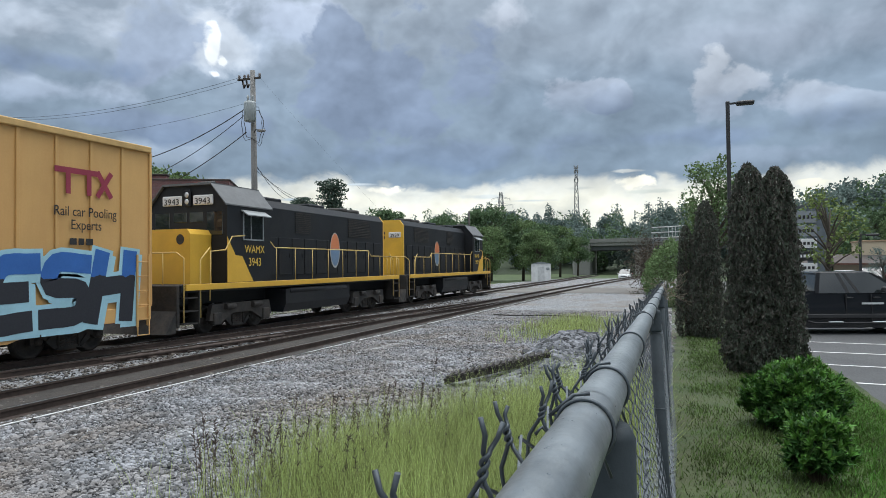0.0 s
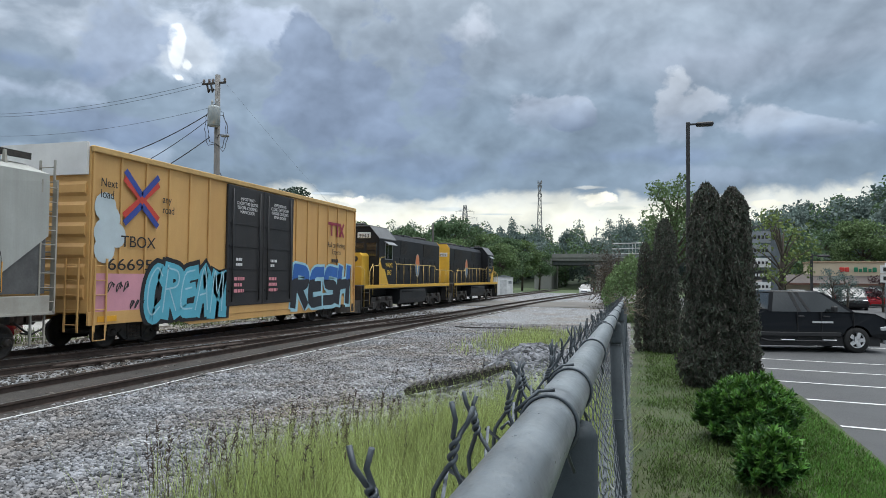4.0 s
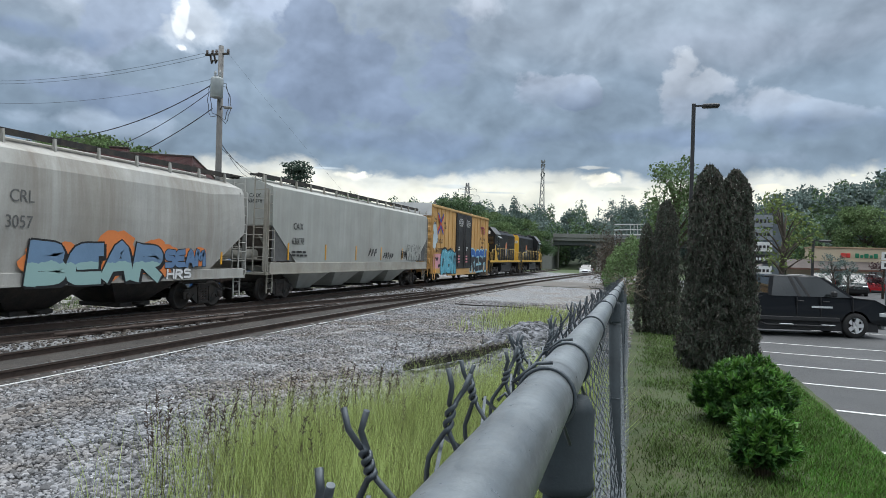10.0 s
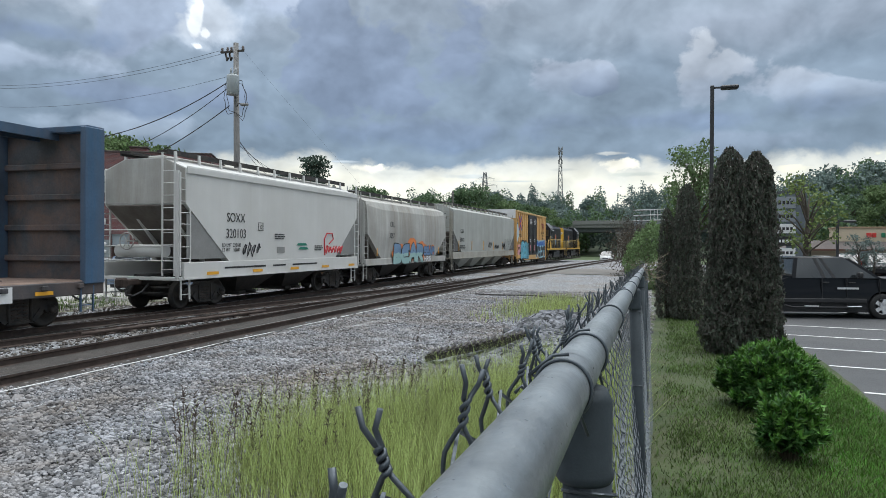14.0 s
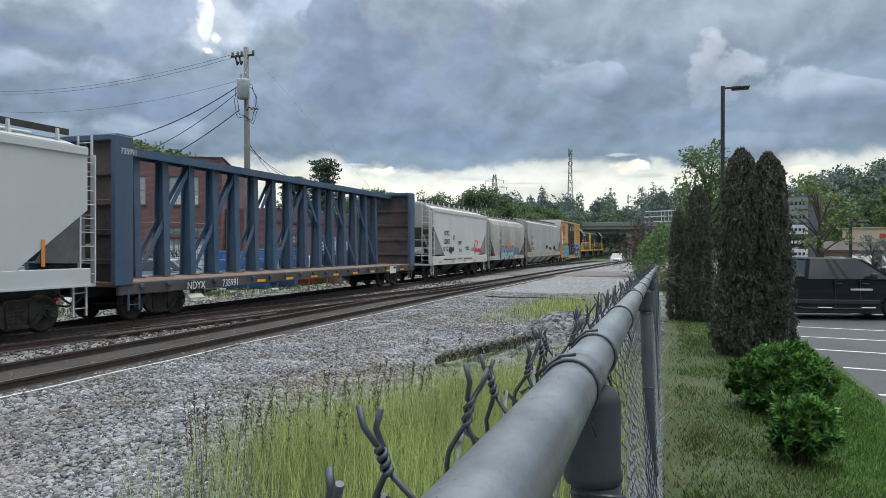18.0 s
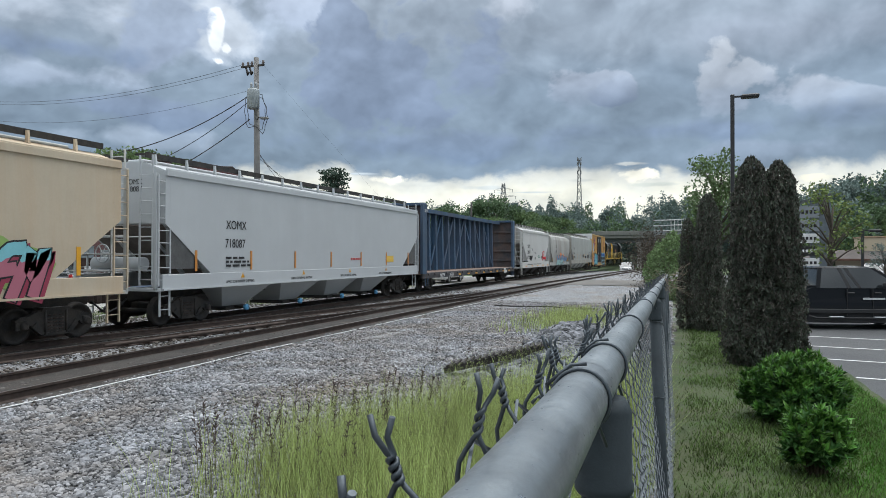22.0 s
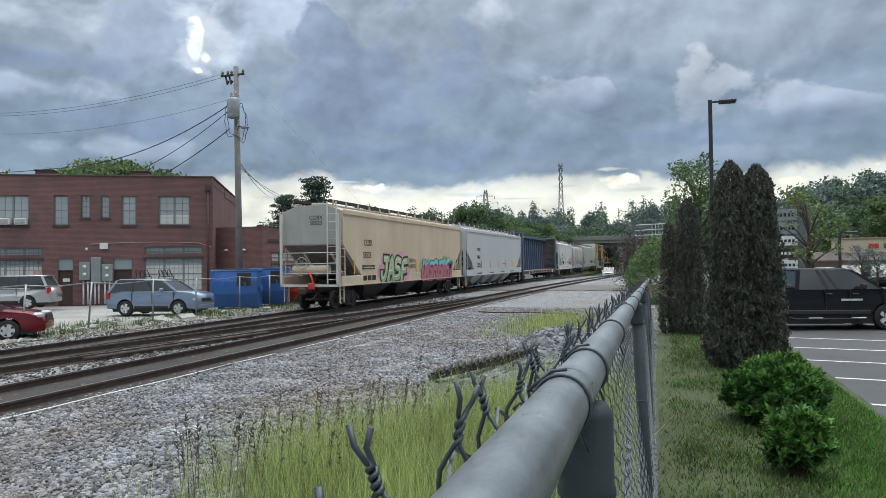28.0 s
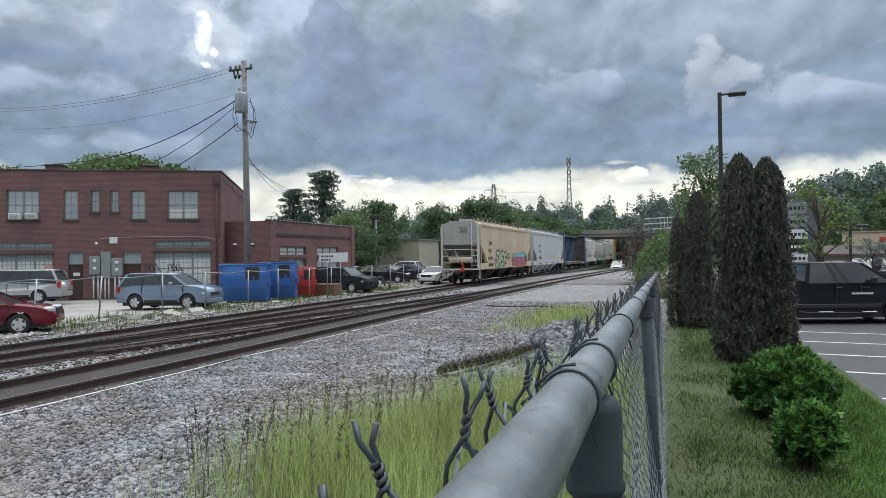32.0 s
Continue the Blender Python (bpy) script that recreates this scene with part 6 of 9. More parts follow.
    g = Geo()
    bx(g, 1.52, 1.545, 4.10, 5.30, 2.91, 2.95)
    bx(g, 1.52, 1.545, 4.10, 4.15, 2.93, 3.74)
    bx(g, 1.52, 1.545, 4.84, 4.87, 2.95, 3.72)
    bx(g, 1.52, 1.545, 5.25, 5.30, 2.93, 3.74)
    a, b = sorted((Y(4.0), Y(5.4)))
    g.prism([(1.52, 3.80), (1.52, 3.84), (1.80, 3.68), (1.79, 3.65)], 1, a, b)
    part("window_frame", g, mat("aluminium_trim", (0.4, 0.42, 0.43), 0.4, 0.6, 0.1), win)
    for x0, x1 in ((-1.35, -0.75), (0.75, 1.35), (-0.6, -0.05), (0.05, 0.6)):
        g = Geo()
        bx(g, x0, x1, 6.14, 6.17, 3.05 if abs(x0 + x1) > 1 else 3.45, 3.75, 0.01)
        part("windscreen", g, dark_glass, cab)
    # number boards and headlights
    for x in (-1.02, 0.22):
        g = Geo()
        bx(g, x, x + 0.80, 6.16, 6.22, 3.96, 4.26, 0.03)
        nb = part("number_board", g, MARK_WHITE, cab, "lit white number board")
        m = Matrix.Translation((x + 0.40, Y(6.235), 3.99)) @ (Matrix.Rotation(radians(90), 4, "X") if d < 0 else Matrix.Rotation(radians(180), 4, "Z") @ Matrix.Rotation(radians(90), 4, "X"))
        lettering(number, 0.29, MARK_BLACK, nb, m, wide=1.1)
    g = Geo()
    bx(g, -0.14, 0.14, 6.16, 6.24, 3.92, 4.44, 0.03)
    part("headlight_housing", g, black, cab)
    for z in (4.07, 4.28):
        g = Geo()
        g.lathe(((0.02, 0), (0.085, 0.01), (0.09, 0.03)), 1, (0.0, Y(6.25), z), 16)
        part("headlight", g, mat("headlight_glass", (0.55, 0.56, 0.58), 0.15, 0.3, 0.1, bump=0), cab)
    g = Geo()
    for k in range(3):
        g.lathe(((0.02, 0), (0.05, 0.02), (0.1, 0.35)), 1, (-0.2 + 0.18 * k, Y(5.4), 4.72), 10)
    g.box((-0.3, Y(5.3), 4.6), (0.3, Y(5.45), 4.7))
    part("air_horn", g, STEEL_DARK, cab)
    # nose
    g = Geo()
    a, b = sorted((Y(6.17), Y(7.2)))
    g.prism([(-0.92, 1.62), (0.92, 1.62), (0.92, 3.05), (0.80, 3.2), (-0.80, 3.2), (-0.92, 3.05)], 1, a, b)
    nose = part("short_hood", g, yel, car, "yellow low nose")
    g = Geo()
    g.lathe(((0.02, 0.03), (0.13, 0.04), (0.15, 0.0)), 1, (0.55, Y(7.22), 2.9), 16)
    part("bell_plate", g, STEEL_DARK, nose)
    # black and yellow chevron on the cab side below the window
    g = Geo()
    pts = [(6.15, 1.64), (4.72, 1.64), (5.35, 2.42), (5.72, 2.45), (6.15, 3.0)]
    g.prism([(Y(a), b) for a, b in pts], 0, 1.523, 1.530)
    part("chevron", g, yel, cab, "yellow chevron")
    # walkway steps, pilot
    for s in (1, -1):
        g = Geo()
        ye = s * h
        g.box((-1.45, ye, 0.35), (1.45, ye + s * 0.12, 1.62), 0.03)
        g.prism([(ye + s * 0.12, 0.2), (ye + s * 0.55, 0.2), (ye + s * 0.12, 0.85)], 0, -1.4, 1.4)
        part("pilot", g, STEEL_DARK, car, "black plough pilot")
        for sx in (1, -1):
            g = Geo()
            for i, z in enumerate((0.42, 0.8, 1.2)):
                g.box((sx * 1.1, ye - s * 0.75, z), (sx * 1.5, ye - s * 0.12, z + 0.04))
            g.box((sx * 1.1, ye - s * 0.8, 0.4), (sx * 1.52, ye - s * 0.76, 1.6))
            part("step_well", g, STEEL_DARK, car)
            g = Geo()
            g.tube([(sx * 1.5, ye - s * 0.1, 0.5), (sx * 1.5, ye - s * 0.1, 2.35), (sx * 1.3, ye - s * 0.02, 2.5), (sx * 0.35, ye - s * 0.02, 2.5)], 0.02, 8)
            g.tube([(sx * 1.5, ye - s * 0.85, 0.6), (sx * 1.5, ye - s * 0.85, 2.3), (sx * 1.5, ye - s * 1.3, 2.65)], 0.02, 8)
            g.tube([(sx * 0.8, ye - s * 0.02, 1.62), (sx * 0.8, ye - s * 0.02, 2.5)], 0.018, 6)
            part("step_rail", g, handrail, car)
        coupler(car, ye, s)
        add_truck(car, s * (h - 3.3), 1.37)
        # equaliser castings of the bigger truck
        for sx in (1, -1):
            g = Geo()
            g.prism([(s * (h - 3.3) - 1.75, 0.45), (s * (h - 3.3) - 1.6, 0.95), (s * (h - 3.3) + 1.6, 0.95), (s * (h - 3.3) + 1.75, 0.45), (s * (h - 3.3) + 1.1, 0.35), (s * (h - 3.3) + 0.5, 0.62), (s * (h - 3.3) - 0.5, 0.62), (s * (h - 3.3) - 1.1, 0.35)], 0, sx * 1.12, sx * 1.28)
            for dy in (-1.37, 1.37):
                g.box((sx * 1.12, s * (h - 3.3) + dy - 0.2, 0.28), (sx * 1.34, s * (h - 3.3) + dy + 0.2, 0.68), 0.03)
            for dy in (-0.75, 0.75):
                g.tube([(sx * 1.33, s * (h - 3.3) + dy - 0.25, 0.85), (sx * 1.33, s * (h - 3.3) + dy + 0.25, 0.85)], 0.1, 10)
            part("truck_frame", g, STEEL_DARK, car, "heavy cast truck frame")
    g = Geo()
    prof = [(-1.35, 0.45), (1.35, 0.45), (1.48, 0.75), (1.48, 1.3), (-1.48, 1.3), (-1.48, 0.75)]
    g.prism(prof, 1, -2.6, 2.6)
    part("fuel_tank", g, black, car)
    g = Geo()
    g.tube([(1.38, -2.3, 1.22), (1.38, 2.3, 1.22)], 0.13, 12)
    part("air_tank", g, black, car)
    # hand rails along the walkway
    for sx in (1, -1):
        g = Geo()
        g.tube([(sx * 1.47, Y(3.9), 3.1), (sx * 1.47, Y(3.3), 2.72), (sx * 1.47, Y(-4.6), 2.72), (sx * 1.47, Y(-4.9), 2.5), (sx * 1.47, Y(-7.4), 2.5)], 0.019, 8)
        hr = part("handrail", g, handrail, car)
        for k in range(9):
            y = 3.2 - 1.3 * k
            g = Geo()
            g.tube([(sx * 1.47, Y(y), 1.6), (sx * 1.47, Y(y), 2.72 if y > -4.7 else 2.5)], 0.016, 6)
            part("stanchion", g, handrail, hr)
        g = Geo()
        g.tube([(sx * 1.53, Y(5.2), 3.05), (sx * 1.53, Y(5.9), 3.0), (sx * 1.53, Y(6.25), 2.6), (sx * 1.5, Y(6.95), 2.55), (sx * 1.5, Y(7.0), 1.1)], 0.02, 8)
        part("nose_rail", g, handrail, car)
    # marks
    ym = Y(4.63)
    lettering("WAMX", 0.38, MARK_GOLD, cab, Matrix.Translation((1.535, ym, 2.52)) @ SIDE, label="gold letters", wide=0.95)
    lettering(number, 0.40, MARK_GOLD, cab, Matrix.Translation((1.535, ym, 2.12)) @ SIDE, label="gold number", wide=0.95)
    back = Matrix.Translation((0.42, Y(-7.66), 3.52)) @ (Matrix.Rotation(radians(90), 4, "X") if d > 0 else Matrix.Rotation(radians(180), 4, "Z") @ Matrix.Rotation(radians(90), 4, "X"))
    lettering(number, 0.25, MARK_BLACK, hood, back, wide=1.1)
    g = Geo()
    bx(g, 0.06, 0.78, -7.65, -7.6, 3.48, 3.76, 0.02)
    part("number_panel", g, MARK_WHITE, hood)
    g = Geo()
    for z in (3.5, 3.72):
        g.lathe(((0.02, 0), (0.085, 0.01), (0.09, 0.03)), 1, (-0.25, Y(-7.64), z), 16)
    part("rear_headlight", g, STEEL_DARK, hood)
    # round painted emblem, plain
    for r0, m, x in ((0.56, paint("emblem_rim", (0.42, 0.42, 0.40), 0.5), 0.968), (0.5, paint("emblem_field", (0.16, 0.24, 0.36), 0.5), 0.972)):
        g = Geo()
        g.add([(x, Y(-2.25) + r0 * 0.8 * math.cos(a), 2.72 + r0 * 1.25 * math.sin(a)) for a in np.linspace(0, 6.2832, 29)[:-1]], [tuple(range(28))])
        e = part("round_emblem", g, m, hood, "round painted emblem")
    g = Geo()
    g.add([(0.976, Y(-2.25) + 0.4 * math.cos(a), 2.78 + 0.6 * math.sin(a)) for a in np.linspace(0, 3.1416, 15)], [tuple(range(15))])
    part("emblem_glow", g, paint("emblem_orange", (0.6, 0.2, 0.08), 0.5), hood)
    # the hood, the cab and the rails above the walkway in their full height
    for ob in car.children_recursive:
        if ob.type != "MESH":
            continue
        if ob.name.startswith("lettering"):
            ob.location.z = 1.62 + (ob.location.z - 1.62) * 1.10
        elif ob.location.length < 1e-6:
            for v in ob.data.vertices:
                if v.co.z > 1.63:
                    v.co.z = 1.62 + (v.co.z - 1.62) * 1.10
    return car


car2 = locomotive(17.65, -1, "3943", "black locomotive with yellow nose, sill and handrails, cab facing backward")
car1 = locomotive(35.5, 1, "3939", "leading black locomotive with yellow hood end and sill")

TRAIN = ((car1, 35.5), (car2, 17.65), (car3, -0.65), (car4, -20.65), (car5, -38.95), (car6, -52.55), (car7, -72.85), (car8, -94.55), (car9, -115.3))
RUN = ((0, 7.5), (1, 11.6), (2, 15.8), (3, 20.0), (4, 24.3), (5, 28.8), (6, 33.4), (7, 38.3), (8, 43.76), (12, 65.64), (16, 87.52), (20, 109.4), (24, 131.28), (28, 153.2), (32, 175.2))


def run(t):
    """How far the train has come at t seconds."""
    for (t0, a), (t1, b) in zip(RUN, RUN[1:]):
        if t <= t1:
            return a + (b - a) * (t - t0) / (t1 - t0)
    return RUN[-1][1]


def motions():
    for car, q in TRAIN:
        walk(car, [(t, pose(FAR_C, q + d, RAIL_Z)) for t, d in RUN])
    for wheelset, y in WHEELSETS:
        walk(wheelset, [(k / 10, pose(0, y, 0, -math.degrees(run(k / 10) / WHEEL_R), 0, 0)) for k in range(321)])

# ---------- plants near the fence ----------
def blades(name, pts, h0, h1, width, seed, material, label, lean=0.25, category="grass", seg=3):
    """Bent tapering grass blades standing on the ground."""
    rng = np.random.default_rng(seed)
    n = len(pts)
    base = np.array([(x, y, gz(x, y) - 0.01) for x, y in pts])
    ang = rng.uniform(0, 2 * np.pi, n)
    d = np.stack([np.cos(ang), np.sin(ang), np.zeros(n)], 1)
    side = np.stack([-np.sin(ang + 0.6), np.cos(ang + 0.6), np.zeros(n)], 1)
    h = rng.uniform(h0, h1, n)
    ln = lean * h * rng.uniform(0.2, 1.3, n)
    v = np.zeros((n, 2 * seg + 1, 3))
    for i in range(seg):
        t = i / seg
        c = base + d * (ln * t * t)[:, None] + np.array([0, 0, 1]) * (h * t)[:, None]
        w = width * (1 - 0.75 * t)
        v[:, 2 * i] = c - side * w
        v[:, 2 * i + 1] = c + side * w
    v[:, 2 * seg] = base + d * ln[:, None] + np.array([0, 0, 1]) * (h * 0.97)[:, None]
    k = 2 * seg + 1
    f = []
    for i in range(seg - 1):
        f += [(2 * i, 2 * i + 1, 2 * i + 3), (2 * i, 2 * i + 3, 2 * i + 2)]
    f.append((2 * seg - 2, 2 * seg - 1, 2 * seg))
    faces = (np.array(f)[None] + (np.arange(n) * k)[:, None, None]).reshape(-1, 3)
    ob = new(name, cloud_mesh(name, v.reshape(-1, 3), faces, material))
    return tagged(ob, label, category, "", "stuff")


def scatter(n, x0, x1, y0, y1, seed, keep=None, power=1.0):
    rng = np.random.default_rng(seed)
    out = []
    while len(out) < n:
        x, y = rng.uniform(x0, x1), y0 + (y1 - y0) * rng.random() ** power
        if keep is None or keep(x, y, rng.random()):
            out.append((x, y))
    return out


def weed_density(x, y):
    left = -4.4 + 0.42 * max(0, y - 6.0)
    d = min(1, max(0, (x - left) / 1.0)) * min(1, max(0, (y - 4.2) / 1.2))
    patch = 0.75 + 0.9 * noise.noise((x * 0.9, y * 0.9, 5))
    return d * max(0.12, patch) * (1 if y < 9.8 else max(0, 1 - (y - 9.8) / 1.8))


WEED = leafy("tall_weed_grass", (0.36, 0.42, 0.155), 0.7, 0.7, 0.4)
TURF = leafy("turf_grass", (0.092, 0.140, 0.038), 0.75, 0.75, 0.2)
TURF_LUSH = leafy("lush_turf", (0.088, 0.21, 0.028), 0.55, 0.7, 0.2)
STALK = mat("dry_seed_stalk", (0.075, 0.055, 0.045), 0.9, 0, 0.35, 4, 30, 0.1)
blades("tall_grass", scatter(24000, -5.2, -0.35, 3.2, 12.2, 21, lambda x, y, r: r < weed_density(x, y)), 0.32, 0.95, 0.0030, 22, WEED, "tall yellow-green grass growing through the gravel", 0.5)
blades("gravel_grass", scatter(3500, -6.2, -2.4, 19.5, 30, 23, lambda x, y, r: r < bell(x + 3.9, 1.2) * bell(y - 25, 3.6)), 0.12, 0.4, 0.008, 24, WEED, "patch of grass on the gravel farther along the fence", 0.4)
blades("turf", scatter(110000, -0.15, 2.75, 3.6, 24, 25, lambda x, y, r: r < (0.6 + 0.7 * noise.noise((x * 1.1, y * 0.8, 1)) + 0.35 * (x > 2)) * min(1, 0.15 + max(0, x + 0.05) * 3.5), 1.5), 0.035, 0.11, 0.0075, 26, TURF, "short patchy turf", 0.7, seg=2)
blades("lush_turf", scatter(42000, 1.15, 2.78, 4.6, 14.5, 27, lambda x, y, r: r < min(1, (x - 1.15) * 1.0) * (1.2 - 0.04 * y), 1.3), 0.035, 0.11, 0.007, 28, TURF_LUSH, "bright green grass along the asphalt edge", 0.6, seg=2)
blades("verge_weeds", scatter(6000, -21.9, -18.7, 11, 48, 29, lambda x, y, r: r < 0.5 + 0.9 * noise.noise((x * 0.7, y * 0.35, 9)) - 0.1 * abs(x + 20.6)), 0.08, 0.34, 0.012, 30, TURF, "green weeds along the verge", 0.5)


def seed_stalk(x, y, h, seed):
    rng = random.Random(seed)
    z = gz(x, y)
    dx, dy = rng.uniform(-0.12, 0.12), rng.uniform(-0.12, 0.12)
    pts = [(x + dx * t * t, y + dy * t * t, z + h * t) for t in (0, 0.3, 0.6, 0.85, 1)]
    g = Geo()
    g.tube(pts, 0.004, 5, True, 0.0015)
    for i in range(rng.randint(12, 22)):
        t = rng.uniform(0.55, 1.0)
        c = Vector((x + dx * t * t, y + dy * t * t, z + h * t))
        a = rng.uniform(0, 6.28)
        e = c + Vector((math.cos(a) * 0.03, math.sin(a) * 0.03, rng.uniform(0.0, 0.04)))
        g.tube([c, e], 0.006, 4, True, 0.003)
    tagged(part("seed_stalk", g, STALK), "dry brown weed stalk with seed heads", "weed", "dry stalks")


for i, (x, y) in enumerate(scatter(96, -4.4, -2.2, 5.3, 8.4, 31, lambda x, y, r: r < bell(x + 3.3 - (y - 6.3) * 0.25, 0.6))):
    seed_stalk(x, y, random.Random(i).uniform(0.45, 0.9), i)
for i, (x, y) in enumerate(((-4.1, 5.3), (-4.4, 5.6), (-4.0, 5.0), (-3.3, 10.4), (-4.2, 11.4), (-3.8, 4.9), (-2.5, 10.8))):
    seed_stalk(x, y, 0.85, 100 + i)


def cypress(x, y, h, r, seed, n=15000, top=0.36):
    """A columnar evergreen with dark, rusty-brown scale foliage."""
    rng = np.random.default_rng(seed)
    base = gz(x, y)
    t = thing("arborvitae", pose(x, y, base), "tall columnar evergreen with dark brownish foliage", "tree", "evergreens along the fence")
    g = Geo()
    g.tube([(0, 0, -0.05), (0.02, 0.01, h * 0.5), (0, 0, h * 0.93)], 0.075, 8, True, 0.012)
    for k in range(26):
        a, z = rng.uniform(0, 6.28), rng.uniform(0.1, 0.9) * h
        rr = r * 0.7 * (1 - 0.75 * (z / h))
        g.tube([(0, 0, z * 0.9), (rr * 0.5 * math.cos(a), rr * 0.5 * math.sin(a), z), (rr * math.cos(a), rr * math.sin(a), z + 0.25)], 0.018, 5, True, 0.004)
    part("trunk", g, mat("evergreen_bark", (0.07, 0.05, 0.04), 0.9, 0, 0.3, 4, 30, 0.3), t)

    def env(z, a):
        u = z / h
        ks, ws = (0, 0.06, 0.25, 0.45, 0.62, 0.78, 0.88, 0.95, 1.0), (0.90, 1.36, 1.34, 1.12, 1.02, 0.92, 0.78, 0.56, 0.16)
        w = float(np.interp(u, ks, ws))
        return r * max(0.05, w) * (1 + 0.26 * noise.noise((2 * math.cos(a), 2 * math.sin(a), z * 2.6 + seed)) + 0.34 * noise.noise((6 * math.cos(a), 6 * math.sin(a), z * 6 + seed)))

    cs = []
    for i in range(n):
        z = h * rng.beta(1.05, 1.35)
        a = rng.uniform(0, 6.28)
        e = env(z, a) * (rng.uniform(0.3, 1.0) ** 0.35)
        cs.append((e * math.cos(a), e * math.sin(a), 0.03 + z))
    idx = (rng.random(n) < 0.45).astype(int)
    me = leaf_mesh("crown", cs, 0.064, rng, CYP_A, CYP_B, aspect=0.42, upright=0.7, index=idx)
    part("crown", me, None, t)
    return t


CYP_A = leafy("dark_evergreen", (0.095, 0.110, 0.085), 0.5, 0.8, 0.15)
CYP_B = leafy("browned_evergreen", (0.108, 0.100, 0.086), 0.5, 0.8, 0.15)
cypress(1.21, 15.2, 4.18, 0.37, 1, 34000)
cypress(1.73, 15.3, 4.12, 0.37, 2, 32000)
cypress(0.58, 22.0, 4.05, 0.36, 3, 20000)
cypress(0.02, 22.4, 3.35, 0.25, 4, 8000)


def shrub(x, y, r, h, seed, shoots, leaf, label, lift=0.42, gaps=0.0):
    """An evergreen shrub: woody stems, and shoots that each end in a tuft of long narrow leaves."""
    rng = np.random.default_rng(seed)
    t = thing("shrub", pose(x, y, gz(x, y)), label, "shrub", "shrubs on the grass strip")
    g = Geo()
    v, f, idx = [], [], []
    tips = []
    while len(tips) < shoots:
        p = rng.normal(size=3)
        p /= np.linalg.norm(p)
        if p[2] < -0.8:
            continue
        wob = 0.95 + 0.20 * noise.noise((p[0] * 2.0 + seed, p[1] * 2.0, p[2] * 2.0)) + 0.20 * noise.noise((p[0] * 5 + seed, p[1] * 5, p[2] * 5))
        if noise.noise((p[0] * 3.0, p[1] * 3.0 + seed, p[2] * 3.0)) < -0.5 + gaps:
            wob *= 0.75
        q = p * wob * rng.uniform(0.45, 1.0) ** 0.35
        tips.append((Vector((q[0] * r, q[1] * r, h * lift + q[2] * h * (1 - lift) * (1.0 if q[2] > 0 else 0.75))), Vector(p)))
    for i, (c, p) in enumerate(tips):
        if i % 9 == 0:
            g.tube([(0.05 * p.x, 0.05 * p.y, -0.03), (c.x * 0.4, c.y * 0.4, max(0.06, c.z * 0.45)), tuple(c)], 0.011, 5, True, 0.004)
        axis = (p * 0.75 + Vector((0, 0, 0.85)) + Vector(rng.normal(0, 0.16, 3))).normalized()
        side = axis.cross(Vector((0.3, 0.5, 0.2))).normalized()
        other = axis.cross(side)
        young = 1 if (rng.random() < 0.30 + 0.45 * max(0, p.z)) else 0
        for k in range(9):
            a, open_ = rng.uniform(0, 6.28), rng.uniform(0.15, 1.15)
            d = (axis * math.cos(open_) + (side * math.cos(a) + other * math.sin(a)) * math.sin(open_)).normalized()
            n = d.cross(axis)
            n = n.normalized() if n.length > 1e-4 else side
            up = n.cross(d)
            ln, wd = leaf * rng.uniform(0.65, 1.25), leaf * rng.uniform(0.12, 0.18)
            o, b0 = len(v), c - axis * rng.uniform(0.0, 0.06)
            v += [b0, b0 + d * ln * 0.45 + n * wd + up * wd * 0.5, b0 + d * ln * 0.5, b0 + d * ln * 0.45 - n * wd + up * wd * 0.5, b0 + d * ln - up * ln * 0.08]
            f += [(o, o + 1, o + 2), (o, o + 2, o + 3), (o + 2, o + 1, o + 4), (o + 3, o + 2, o + 4)]
            idx += [young] * 4
    part("stems", g, mat("shrub_bark", (0.10, 0.075, 0.05), 0.9, 0, 0.3), t)
    part("foliage", cloud_mesh("foliage", [tuple(q) for q in v], f, *GREENS, index=idx), None, t)
    return t


GREENS = (leafy("glossy_shrub_leaf", (0.045, 0.110, 0.025), 0.5, 0.42, 0.12), leafy("young_shrub_leaf", (0.11, 0.24, 0.042), 0.4, 0.45, 0.25))
shrub(1.33, 10.25, 0.64, 0.94, 11, 2400, 0.095, "dense rounded evergreen shrub with glossy green leaves")
shrub(1.22, 7.85, 0.33, 0.72, 14, 480, 0.105, "small open evergreen shrub with upright shoots", 0.5, 0.35)

# old timber frame lying by the stone heap
OLD_TIMBER = mat("old_black_timber", (0.045, 0.04, 0.037), 0.9, 0, 0.4, 4, 40, 0.3)
t = thing("timber_panel", pose(-4.2, 12.3, gz(-4.2, 12.3) + 0.14, 0, -14, 8), "dark slatted panel of old timber lying on the stones", "timber")
for k in range(3):
    part("rail_piece", Geo().box((-0.05, -0.24 + k * 0.2, -0.06), (1.95, -0.16 + k * 0.2, 0.05), 0.01), OLD_TIMBER, t)
for k in range(15):
    part("slat", Geo().box((0.02 + k * 0.13, -0.28, 0.05), (0.09 + k * 0.13, 0.28, 0.085), 0.004), OLD_TIMBER, t, m=pose(0, 0, 0.004 * math.sin(k * 2.3), 0, 0, 0.8 * math.sin(k * 1.7)))

